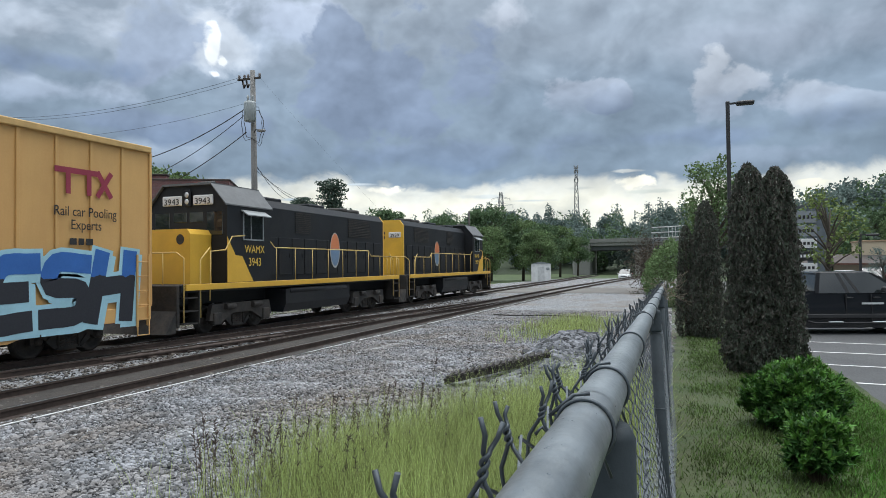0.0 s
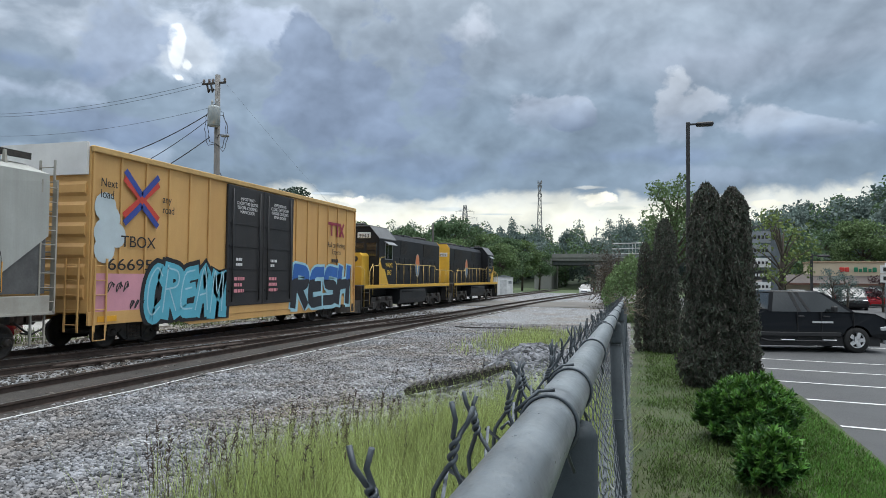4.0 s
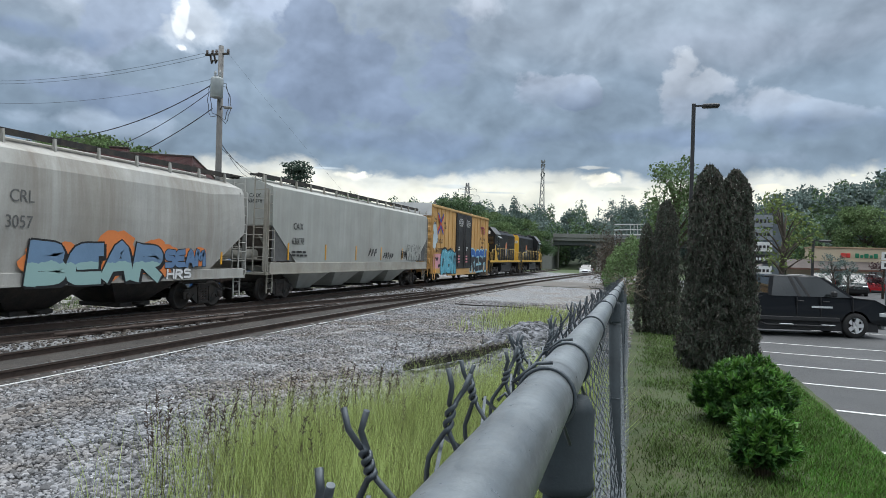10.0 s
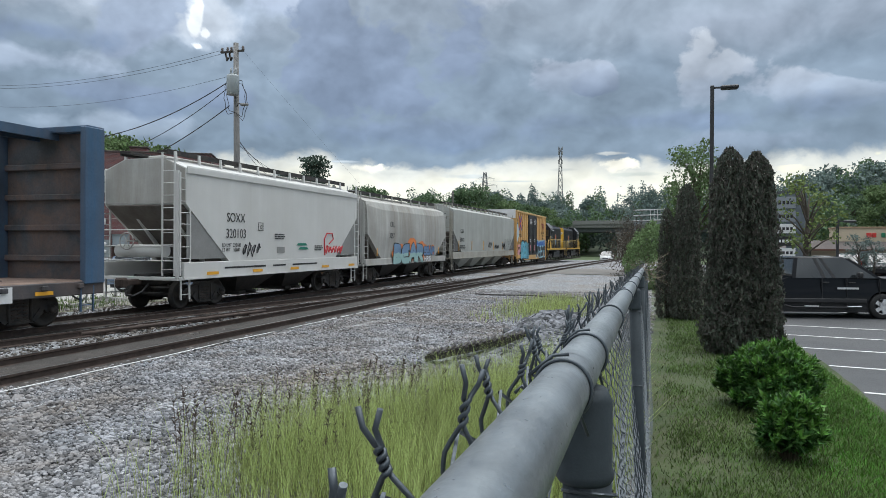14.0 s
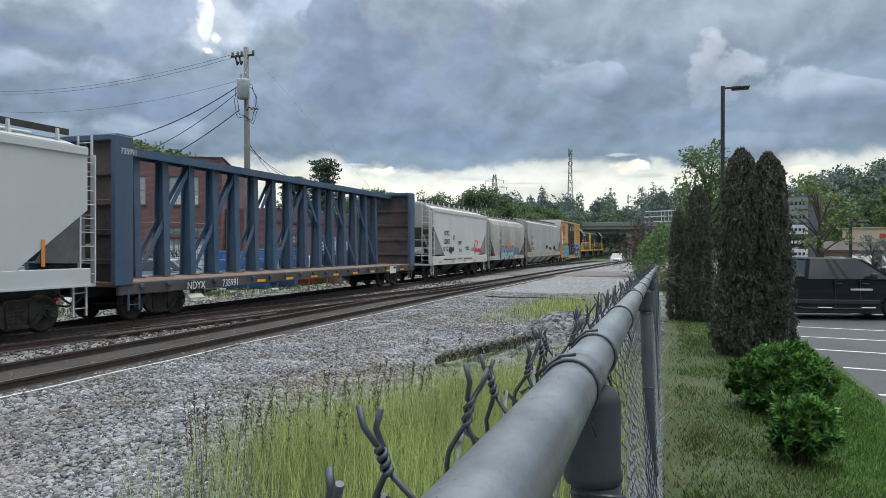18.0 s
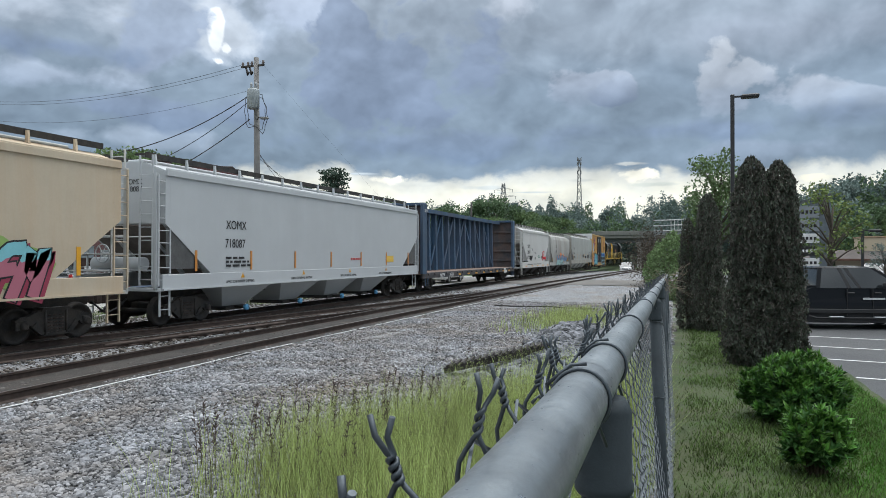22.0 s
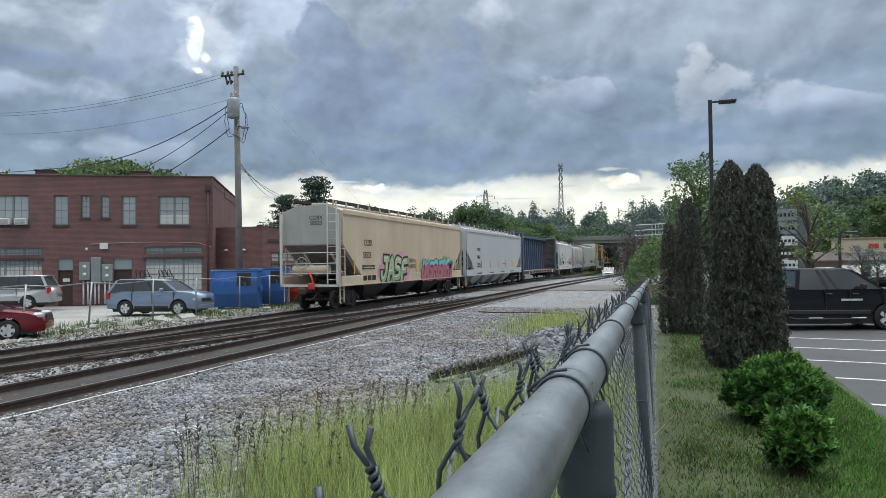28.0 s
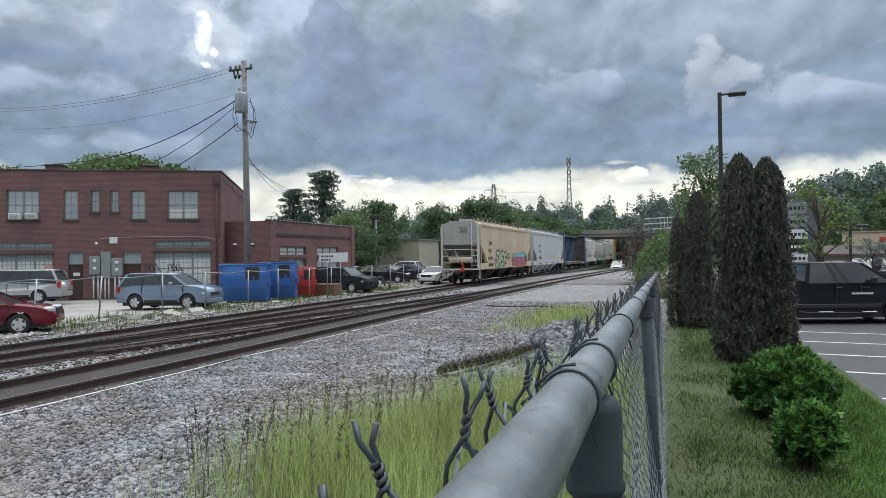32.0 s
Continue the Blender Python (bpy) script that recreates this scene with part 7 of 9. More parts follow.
# ---------- across the tracks: brick building and its yard ----------
def brick_mat(name, c0, c1, mortar, dirt):
    m = bpy.data.materials.new(name)
    m.use_nodes = True
    nt = m.node_tree
    b = nt.nodes["Principled BSDF"]
    L = nt.links.new
    tc = nt.nodes.new("ShaderNodeTexCoord")
    sp = nt.nodes.new("ShaderNodeSeparateXYZ")
    L(tc.outputs["Object"], sp.inputs[0])
    ad = nt.nodes.new("ShaderNodeMath")
    L(sp.outputs[0], ad.inputs[0])
    L(sp.outputs[1], ad.inputs[1])
    cb = nt.nodes.new("ShaderNodeCombineXYZ")
    L(ad.outputs[0], cb.inputs[0])
    L(sp.outputs[2], cb.inputs[1])
    br = nt.nodes.new("ShaderNodeTexBrick")
    for k, v in (("Color1", (*c0, 1)), ("Color2", (*c1, 1)), ("Mortar", (*mortar, 1)), ("Scale", 1.0), ("Brick Width", 0.215), ("Row Height", 0.072), ("Mortar Size", 0.006), ("Bias", -0.1)):
        br.inputs[k].default_value = v
    L(cb.outputs[0], br.inputs["Vector"])
    n1 = node(nt, "ShaderNodeTexNoise", Scale=0.5, Detail=7.0, Roughness=0.65)
    L(tc.outputs["Object"], n1.inputs["Vector"])
    mr = nt.nodes.new("ShaderNodeMapRange")
    mr.inputs[1].default_value, mr.inputs[2].default_value, mr.inputs[4].default_value = 0.42, 0.7, 0.7
    L(n1.outputs[0], mr.inputs[0])
    mx = nt.nodes.new("ShaderNodeMix")
    mx.data_type = "RGBA"
    L(mr.outputs[0], mx.inputs[0])
    L(br.outputs[0], mx.inputs[6])
    mx.inputs[7].default_value = (*dirt, 1)
    L(mx.outputs[2], b.inputs["Base Color"])
    b.inputs["Roughness"].default_value = 0.9
    bp = node(nt, "ShaderNodeBump", Strength=0.5, Distance=0.01)
    bp.invert = True
    L(br.outputs["Fac"], bp.inputs["Height"])
    L(bp.outputs[0], b.inputs["Normal"])
    return m


BRICK = brick_mat("dark_red_brick", (0.190, 0.078, 0.072), (0.125, 0.060, 0.062), (0.23, 0.19, 0.19), (0.088, 0.063, 0.066))
STONE_SILL = mat("sooty_sill", (0.07, 0.055, 0.05), 0.9, 0, 0.3, 2, 20, 0.2)
OLD_FRAME = mat("grey_window_paint", (0.20, 0.22, 0.22), 0.7, 0, 0.2, 3, 30, 0.1)
# pale blue-grey base colour paints the sky's reflection into the panes
PANE = glass_mat("sky_toned_window_glass", (0.33, 0.38, 0.41), 0.10)
BLIND = mat("pale_blind", (0.62, 0.63, 0.61), 0.8, 0, 0.12, 2, 20, 0.05)


def pierced_wall(g, u0, u1, z0, z1, holes, y0, y1):
    """A wall in the x-z plane from y0 to y1 deep, with rectangular openings."""
    us = sorted({u0, u1, *[h[0] for h in holes], *[h[1] for h in holes]})
    zs = sorted({z0, z1, *[h[2] for h in holes], *[h[3] for h in holes]})
    for a, b in zip(us, us[1:]):
        run0 = None
        for c, d in zip(zs, zs[1:]):
            hole = any(h[0] <= a and b <= h[1] and h[2] <= c and d <= h[3] for h in holes)
            if not hole and run0 is None:
                run0 = c
            if hole and run0 is not None:
                g.box((a, y0, run0), (b, y1, c))
                run0 = None
        if run0 is not None:
            g.box((a, y0, run0), (b, y1, zs[-1]))
    return g


def sash(parent, u0, u1, z0, z1, cols, rows, sashes=1, blind=0.0, frame_m=None, depth=0.16):
    """A window in its opening: frame, muntins, panes, sill."""
    fm = frame_m or OLD_FRAME
    g = Geo()
    t = 0.07
    g.box((u0, depth - 0.04, z0), (u0 + t, depth + 0.06, z1))
    g.box((u1 - t, depth - 0.04, z0), (u1, depth + 0.06, z1))
    g.box((u0, depth - 0.04, z1 - t), (u1, depth + 0.06, z1))
    g.box((u0, depth - 0.04, z0), (u1, depth + 0.06, z0 + t))
    w = (u1 - u0) / sashes
    for k in range(1, sashes):
        g.box((u0 + k * w - 0.06, depth - 0.04, z0), (u0 + k * w + 0.06, depth + 0.06, z1))
    g.box((u0, depth - 0.03, (z0 + z1) / 2 - 0.03), (u1, depth + 0.05, (z0 + z1) / 2 + 0.03))
    win = part("window", g, fm, parent)
    g = Geo()
    for k in range(sashes):
        for c in range(1, cols):
            x = u0 + k * w + w * c / cols
            g.box((x - 0.012, depth - 0.015, z0), (x + 0.012, depth + 0.02, z1))
        for r in range(1, rows):
            z = z0 + (z1 - z0) * r / rows
            g.box((u0 + k * w, depth - 0.015, z - 0.012), (u0 + (k + 1) * w, depth + 0.02, z + 0.012))
    if cols > 1 or rows > 1:
        part("muntins", g, fm, win)
    for k in range(sashes):
        p = part("pane", Geo().box((u0 + k * w + 0.03, depth + 0.012, z0 + 0.03), (u0 + (k + 1) * w - 0.03, depth + 0.02, z1 - 0.03)), PANE, win)
        if blind:
            part("blind", Geo().box((u0 + k * w + 0.06, depth + 0.004, z0 + 0.05), (u0 + (k + 1) * w - 0.06, depth + 0.010, z0 + (z1 - z0) * blind)), BLIND, win)
    part("sill", Geo().box((u0 - 0.08, -0.06, z0 - 0.14), (u1 + 0.08, depth, z0), 0.01), STONE_SILL, win)
    part("lintel", Geo().box((u0 - 0.12, -0.012, z1), (u1 + 0.12, 0.02, z1 + 0.2)), BRICK, win)
    return win


def brick_building():
    b = thing("brick_building", pose(-26.78, 36.53, GROUND_Z, 0, 0, 28.78), "two-storey dark red brick building with sash windows", "building")
    H = 7.72
    up = [(-12.19, -10.42), (-9.07, -8.27), (-7.56, -7.07), (-6.45, -5.98), (-5.29, -4.46), (-3.17, -1.37), (-15.6, -13.8), (-18.2, -16.4)]
    holes = []
    for a, c in up:
        holes.append((a, c, 5.24 if c - a < 0.6 else 4.80, 6.57))
    big = [(-3.99, -0.64, 0.75, 3.47), (-12.75, -9.7, 0.75, 3.45), (-17.2, -14.2, 0.75, 3.45)]
    doors = [(-8.85, -8.02, 0.0, 2.84), (-5.74, -4.72, 0.0, 2.80)]
    g = Geo()
    pierced_wall(g, -20, 0, 0, H, holes + big + doors, 0, 0.35)
    front = part("wall_front", g, BRICK, b)
    g = Geo()
    g.box((-0.35, 0.35, 0), (0, 15, H))
    g.box((-20, 14.65, 0), (-0.35, 15, H))
    g.box((-20, 0.35, 0), (-19.65, 14.65, H))
    part("wall_back", g, BRICK, b)
    g = Geo()
    g.box((-20, 0.3, H - 0.5), (0, 15, H - 0.4))
    part("roof", g, mat("roof_felt", (0.06, 0.06, 0.06), 0.9, 0, 0.2), b)
    g = Geo()
    g.box((-20.1, -0.06, H), (0.06, 0.42, H + 0.1), 0.02)
    g.box((-0.42, 0.42, H), (0.06, 15.05, H + 0.1), 0.02)
    part("coping", g, STONE_SILL, b)
    part("roof_step", Geo().box((-0.36, 6, H - 0.6), (0.03, 15, H - 0.1)), BRICK, b)
    for i, (a, c, z0, z1) in enumerate(holes):
        sash(b, a, c, z0, z1, 2, 4 if c - a < 1 else 4, 2 if c - a > 1.2 else 1, 0.0 if i != 5 else 0.35)
    for a, c, z0, z1 in big:
        sash(b, a, c, z0, z1 - 0.62, 4, 6, 3, 0.75)
        sash(b, a, c, z1 - 0.6, z1, 4, 2, 3)
    for (a, c, z0, z1), label in zip(doors, ("dark brown panelled door", "dark recessed doorway")):
        g = Geo()
        g.box((a, 0.14, 0), (c, 0.19, 2.05))
        for z in (0.25, 1.15):
            g.box((a + 0.12, 0.12, z), (c - 0.12, 0.15, z + 0.72), 0.02)
        d = part("door", g, mat("brown_door", (0.06, 0.035, 0.028), 0.7, 0, 0.2), b, label)
        part("transom_pane", Geo().box((a, 0.15, 2.12), (c, 0.17, z1)), PANE, d)
        g = Geo()
        g.box((a, 0.08, 2.05), (c, 0.2, 2.12))
        part("door_frame", g, STONE_SILL, d)
        if a < -7:
            part("door_notice", Geo().box((a + 0.25, 0.105, 1.42), (c - 0.2, 0.118, 1.62)), WHITE_PAINT, d)
        part("door_knob", Geo().lathe(((0.01, -0.05), (0.03, -0.03), (0.03, 0.0)), 1, (a + 0.1, 0.13, 1.0), 10), RUST, d)
    # chimneys on the roof
    for u in (-10.0, -4.5):
        c = part("chimney", Geo().box((u - 0.5, 1.2, H - 0.4), (u + 0.5, 1.9, H + 0.45), 0.02), BRICK, b)
        part("chimney_cap", Geo().box((u - 0.56, 1.14, H + 0.45), (u + 0.56, 1.96, H + 0.55), 0.02), STONE_SILL, c)
    # drain pipe
    g = Geo()
    g.tube([(-0.28, -0.09, 0.2), (-0.28, -0.09, 6.9)], 0.06, 10)
    g.box((-0.42, -0.2, 6.9), (-0.14, -0.02, 7.25), 0.02)
    part("drain_pipe", g, mat("brown_pipe", (0.075, 0.04, 0.035), 0.7, 0, 0.2), b)
    g = Geo()
    g.tube([(-7.05 + 0.06 * math.sin(k), -0.03, 3.62 + 0.02 * k) if k < 3 else (-6.4 + 6.3 * (k - 3) / 9, -0.03, 3.75 - 0.12 * ((k - 7) / 5) ** 2 + (0.0 if k < 12 else -0.2)) for k in range(13)], 0.022, 6)
    part("service_conduit", g, mat("pale_conduit", (0.40, 0.33, 0.31), 0.7), b, "pale conduit along the wall")
    part("wall_box", Geo().box((-6.5, -0.12, 3.35), (-6.05, 0, 3.72), 0.02), WHITE_PAINT, b)
    g = Geo()
    g.lathe(((0.02, -0.25), (0.09, -0.22), (0.03, -0.05), (0.03, 0.0)), 1, (-7.2, 0, 3.35), 10)
    part("wall_lamp", g, WHITE_PAINT, b)
    # air conditioners in the upper window
    for u in (-12.0, -11.1):
        a = part("air_conditioner", Geo().box((u, -0.3, 4.82), (u + 0.62, 0.12, 5.2), 0.03), WHITE_PAINT, b, "white window air conditioner")
        g = Geo()
        for k in range(6):
            g.box((u + 0.05, -0.312, 4.87 + k * 0.05), (u + 0.57, -0.3, 4.89 + k * 0.05))
        part("grille", g, OLD_FRAME, a)
    # meters and switch boxes
    grey = mat("meter_grey", (0.26, 0.29, 0.29), 0.5, 0.2, 0.1)
    for u0, u1, z0, z1 in ((-7.6, -7.0, 1.5, 2.6), (-6.95, -6.4, 1.35, 2.85), (-6.35, -5.75, 1.4, 2.45)):
        m = part("meter_box", Geo().box((u0, -0.28, z0), (u1, 0, z1), 0.02), grey, b, "grey electrical meter box")
        if u0 != -6.95:
            for k in range(2):
                part("meter_dial", Geo().lathe(((0.02, -0.06), (0.1, -0.05), (0.11, 0.0)), 1, (u0 + 0.3, -0.28, z0 + 0.35 + 0.45 * k), 14), WHITE_PAINT, m)
    for u in (-7.4, -7.15, -6.75, -6.55, -6.2, -5.95):
        part("conduit", Geo().tube([(u, -0.1, 0.05), (u, -0.1, 1.45)], 0.05, 8), WHITE_PAINT, b)
    part("fuel_sign", Geo().box((-10.05, -0.3, 1.55), (-9.6, -0.26, 2.1)), mat("pink_notice", (0.5, 0.32, 0.28), 0.7), b, "small pinkish notice")
    return b


brick_building()


def low_wing():
    b = thing("brick_wing", pose(-24.2, 37.9, GROUND_Z, 0, 0, 91), "single-storey red brick wing with large shop windows", "building")
    # local x runs along the side that faces the tracks, local y into the building
    holes = [(1.2, 4.6, 0.5, 3.1), (6.2, 9.6, 0.4, 3.1)]
    H = 4.7
    part("wall_side", pierced_wall(Geo(), 0, 12.4, 0, H, holes, 0, 0.3), BRICK, b)
    g = Geo()
    g.box((0, 0.3, 0), (0.3, 4.2, H))
    g.box((12.1, 0.3, 0), (12.4, 8, H))
    g.box((0.3, 7.7, 0), (12.1, 8, H))
    part("wall_end", g, BRICK, b)
    part("roof", Geo().box((0.05, 0.05, H - 0.3), (12.3, 7.9, H - 0.2)), mat("wing_roof", (0.05, 0.05, 0.05), 0.9), b)
    part("coping", Geo().box((-0.05, -0.05, H), (12.45, 0.33, H + 0.09), 0.02), STONE_SILL, b)
    part("cornice", Geo().box((0, -0.06, 3.75), (12.4, 0, 3.95), 0.02), STONE_SILL, b)
    for a, c, z0, z1 in holes:
        sash(b, a, c, z0, z1 - 0.75, 1, 1, 3)
        sash(b, a, c, z1 - 0.72, z1, 1, 1, 3, 0.85)
    for k in range(26):
        part("string_light", Geo().lathe(((0.01, -0.04), (0.045, 0), (0.01, 0.05)), 2, (0.2 + k * 0.47, -0.08, H + 0.05), 8), WHITE_PAINT, b, "white festoon bulb")
    for k in range(3):
        part("wall_lamp", Geo().lathe(((0.14, 0.0), (0.12, 0.07), (0.02, 0.12)), 2, (-0.12 + 0.01 * k, 1.2 + 1.3 * k, 3.2), 12), WHITE_PAINT, b)
    r = part("roof_unit", Geo().box((6.8, 3.0, H), (8.4, 4.4, H + 0.55), 0.05), STEEL_DARK, b, "dark unit on the roof")
    part("pilaster", Geo().box((-0.04, -0.07, 0), (0.55, 0.0, H), 0.01), BRICK, b)
    part("pilaster", Geo().box((11.8, -0.07, 0), (12.42, 0.0, H), 0.01), BRICK, b)
    return b


low_wing()


def utility_pole():
    p = thing("utility_pole", pose(-22.9, 33.5, GROUND_Z), "tall weathered wooden utility pole with a transformer", "utility pole")
    H = 13.45
    g = Geo()
    g.tube([(0.1, 0, -0.1), (0.02, 0, H * 0.5), (-0.06, 0, H)], 0.20, 14, True, 0.14)
    part("shaft", g, mat("weathered_pole_wood", (0.21, 0.205, 0.20), 0.9, 0, 0.25, 3, 40, 0.3, (0.16, 0.15, 0.14), 0.5, True), p)
    g = Geo()
    g.box((-1.05, -0.06, H - 0.5), (0.45, 0.06, H - 0.4), 0.01)
    a = part("crossarm", g, STEEL_DARK, p)
    for x in (-0.95, -0.6, -0.35, 0.4):
        g = Geo()
        g.lathe(((0.03, -0.12), (0.09, -0.1), (0.05, -0.05), (0.09, 0), (0.05, 0.05), (0.07, 0.1)), 2, (x, 0, H - 0.3), 10)
        part("insulator", g, mat("glazed_insulator", (0.16, 0.13, 0.12), 0.3), a)
    for x in (-0.8, -0.55):
        g = Geo()
        g.tube([(x, 0.1, H - 0.5), (x + 0.1, 0.1, H - 0.9), (x + 0.22, 0.05, H - 0.75)], 0.06, 8)
        part("fuse_cutout", g, STEEL_DARK, a)
    g = Geo()
    g.lathe(((0.3, 0), (0.34, 0.05), (0.34, 1.0), (0.30, 1.1), (0.1, 1.16)), 2, (0.08, -0.48, H - 3.0), 22)
    t = part("transformer", g, mat("transformer_grey", (0.30, 0.33, 0.34), 0.45, 0.2, 0.1), p, "grey cylindrical transformer")
    for dx in (-0.15, 0.15):
        part("bushing", Geo().lathe(((0.06, 0), (0.09, 0.1), (0.05, 0.18), (0.08, 0.26), (0.03, 0.4)), 2, (0.08 + dx, -0.45, H - 1.9), 10), mat("grey_porcelain", (0.3, 0.32, 0.33), 0.35), t)
    g = Geo()
    g.tube([(0.0, 0, H - 3.6), (0.3, -0.3, H - 3.45), (0.75, -0.4, H - 3.5)], 0.03, 8)
    arm = part("lamp_arm", g, STEEL_DARK, p)
    part("lamp_head", Geo().box((0.55, -0.55, H - 3.62), (1.0, -0.3, H - 3.5), 0.04), mat("lamp_shell", (0.2, 0.2, 0.2), 0.5), arm)
    for k, (x, s) in enumerate(((-0.28, 1), (-0.4, 1), (0.5, -1), (0.58, -1))):
        g = Geo()
        pts = [(x * 0.3, -0.2, H - 1.7 - 0.2 * k)]
        for i in range(10):
            a_ = i / 9
            pts.append((x * (1 + 0.5 * math.sin(a_ * 3.14)) + 0.04 * math.sin(i * 2.1 + k), -0.3, H - 1.8 - 0.2 * k - 2.0 * a_))
        pts.append((0, -0.15, H - 3.9))
        g.tube(pts, 0.017, 5)
        part("drop_wire", g, STEEL_DARK, p)


utility_pole()


def span_wire(a, b, sag, r=0.016, label="black overhead service cable", n=18):
    a, b = Vector(a), Vector(b)
    g = Geo()
    pts = []
    for i in range(n + 1):
        t = i / n
        p = a.lerp(b, t)
        p.z -= sag * 4 * t * (1 - t)
        pts.append(p)
    g.tube(pts, r, 5)
    tagged(part("overhead_wire", g, STEEL_DARK), label, "wire", "overhead wires")


span_wire((-23.2, 33.3, 11.0), (-32.6, 32.6, 8.0), 0.55, 0.028)
span_wire((-23.2, 33.3, 10.7), (-29.2, 33.0, 7.55), 0.25, 0.02)
span_wire((-23.2, 33.25, 9.6), (-27.8, 33.0, 7.1), 0.12, 0.026)
span_wire((-32.6, 32.6, 8.0), (-44, 31, 7.9), 0.2, 0.02)
for z in (12.75, 12.55):
    span_wire((-23.9, 33.4, z), (-62, 40.0, z + 3.2), 1.6, 0.010, "thin overhead power line")
span_wire((-23.2, 33.4, 11.3), (-48, 37.0, 11.8), 0.8, 0.008, "thin overhead power line")
for k, z in enumerate((8.6, 8.45, 8.2)):
    span_wire((-23.0, 33.6, z - 0.6), (-30 + k, 48, 7.4 - 0.15 * k), 0.3, 0.014)
span_wire((-22.7, 33.5, 12.9), (-14.8, 36.5, 3.4), 0.1, 0.003, "thin steel guy wire")


def skip(x, y, rz, w, d, h, label, m_body, name="dumpster"):
    t = thing(name, pose(x, y, GROUND_Z, 0, 0, rz), label, "dumpster", "dumpsters")
    g = Geo()
    g.prism([(-d / 2 + 0.25, 0.12), (d / 2, 0.12), (d / 2, h), (-d / 2 + 0.12, h), (-d / 2, h * 0.72), (-d / 2, h * 0.4)], 0, -w / 2, w / 2)
    part("body", g, m_body, t)
    for k in range(5):
        x_ = -w / 2 + 0.02 + k * (w - 0.1) / 4
        part("rib", Geo().box((x_, -d / 2 - 0.04, h * 0.42), (x_ + 0.07, -d / 2 + 0.02, h * 0.7), 0.01), m_body, t)
    part("rim", Geo().box((-w / 2 - 0.05, -d / 2 + 0.08, h - 0.08), (w / 2 + 0.05, d / 2 + 0.05, h + 0.02), 0.02), m_body, t)
    g = Geo()
    g.box((-w / 2, -d / 2 + 0.12, h + 0.02), (-0.02, d / 2, h + 0.07), 0.02)
    g.box((0.02, -d / 2 + 0.12, h + 0.02), (w / 2, d / 2, h + 0.07), 0.02)
    part("lid", g, STEEL_DARK, t)
    # no hole here: a dark panel paints the shade inside the loading opening
    part("side_door", Geo().box((w * 0.06, -d / 2 - 0.012, h * 0.60), (w * 0.36, -d / 2 + 0.13, h * 0.93), 0.01), STEEL_DARK, t, "solid dark panel coloured as the shaded loading opening")
    part("corner_post", Geo().box((-w / 2 - 0.03, -d / 2 - 0.02, h * 0.4), (-w / 2 + 0.08, -d / 2 + 0.1, h), 0.015), m_body, t)
    for s in (1, -1):
        part("lift_pocket", Geo().box((s * w / 2, -0.5, h * 0.45), (s * (w / 2 + 0.1), 0.5, h * 0.58), 0.01), m_body, t)
    for s in (-0.8, 0.8):
        part("skid", Geo().box((s * w / 2 * 0.9 - 0.06, -d / 2 + 0.3, 0), (s * w / 2 * 0.9 + 0.06, d / 2 - 0.1, 0.13), 0.01), STEEL_DARK, t)
    return t


SKIP_BLUE = mat("skip_blue", (0.035, 0.135, 0.43), 0.5, 0, 0.15, 1.2, 20, 0.08, (0.10, 0.10, 0.12), 0.4)
skip(-21.6, 31.5, 25, 2.3, 1.9, 2.02, "blue steel dumpster with dents and dark lids", SKIP_BLUE)
skip(-21.1, 33.9, 25, 1.9, 1.8, 2.1, "second blue steel dumpster", SKIP_BLUE)
skip(-20.85, 36.0, 30, 1.5, 1.1, 1.75, "red open metal bin", RED_PAINT, "metal_bin")


def yard_fence():
    f = thing("yard_fence", pose(0, 0, 0), "sagging chain-link fence between the yard and the rails", "fence")
    line = [(-19.55 - 0.03 * k, 13.6 + 3.0 * k + (0.3 * (k % 2))) for k in range(14)]
    for i, (x, y) in enumerate(line):
        z = gz(x, y)
        lean = 0.14 if i in (1, 2) else 0.02
        g = Geo()
        g.tube([(x, y, z - 0.1), (x + lean * 0.3, y + lean, z + 1.75)], 0.032, 10)
        part("post", g, GALV, f)
    for (x0, y0), (x1, y1) in zip(line, line[1:]):
        g = Geo()
        z0, z1 = gz(x0, y0) + 1.72, gz(x1, y1) + 1.72
        g.tube([(x0, y0, z0), ((x0 + x1) / 2, (y0 + y1) / 2, (z0 + z1) / 2 - 0.08), (x1, y1, z1)], 0.02, 8)
        part("top_rail", g, GALV, f)
    verts, faces = [], []
    y = 13.6
    while y < 38:
        x = -19.55 - 0.01 * (y - 13.6)
        for s in (1, -1):
            for k in range(16):
                o = len(verts)
                za, zb = GROUND_Z + 0.1 + k * 0.1, GROUND_Z + 0.2 + k * 0.1
                ya, yb = y + s * (0.05 if k % 2 else -0.05), y + s * (-0.05 if k % 2 else 0.05)
                for a, b in ((ya, za), (yb, zb)):
                    verts.append((x, a - 0.0012, b))
                    verts.append((x, a + 0.0012, b))
                faces.append((o, o + 1, o + 3, o + 2))
        y += 0.1
    part("chain_link", cloud_mesh("chain_link", verts, faces, GALV_WIRE), None, f)["kind"] = "stuff"


yard_fence()


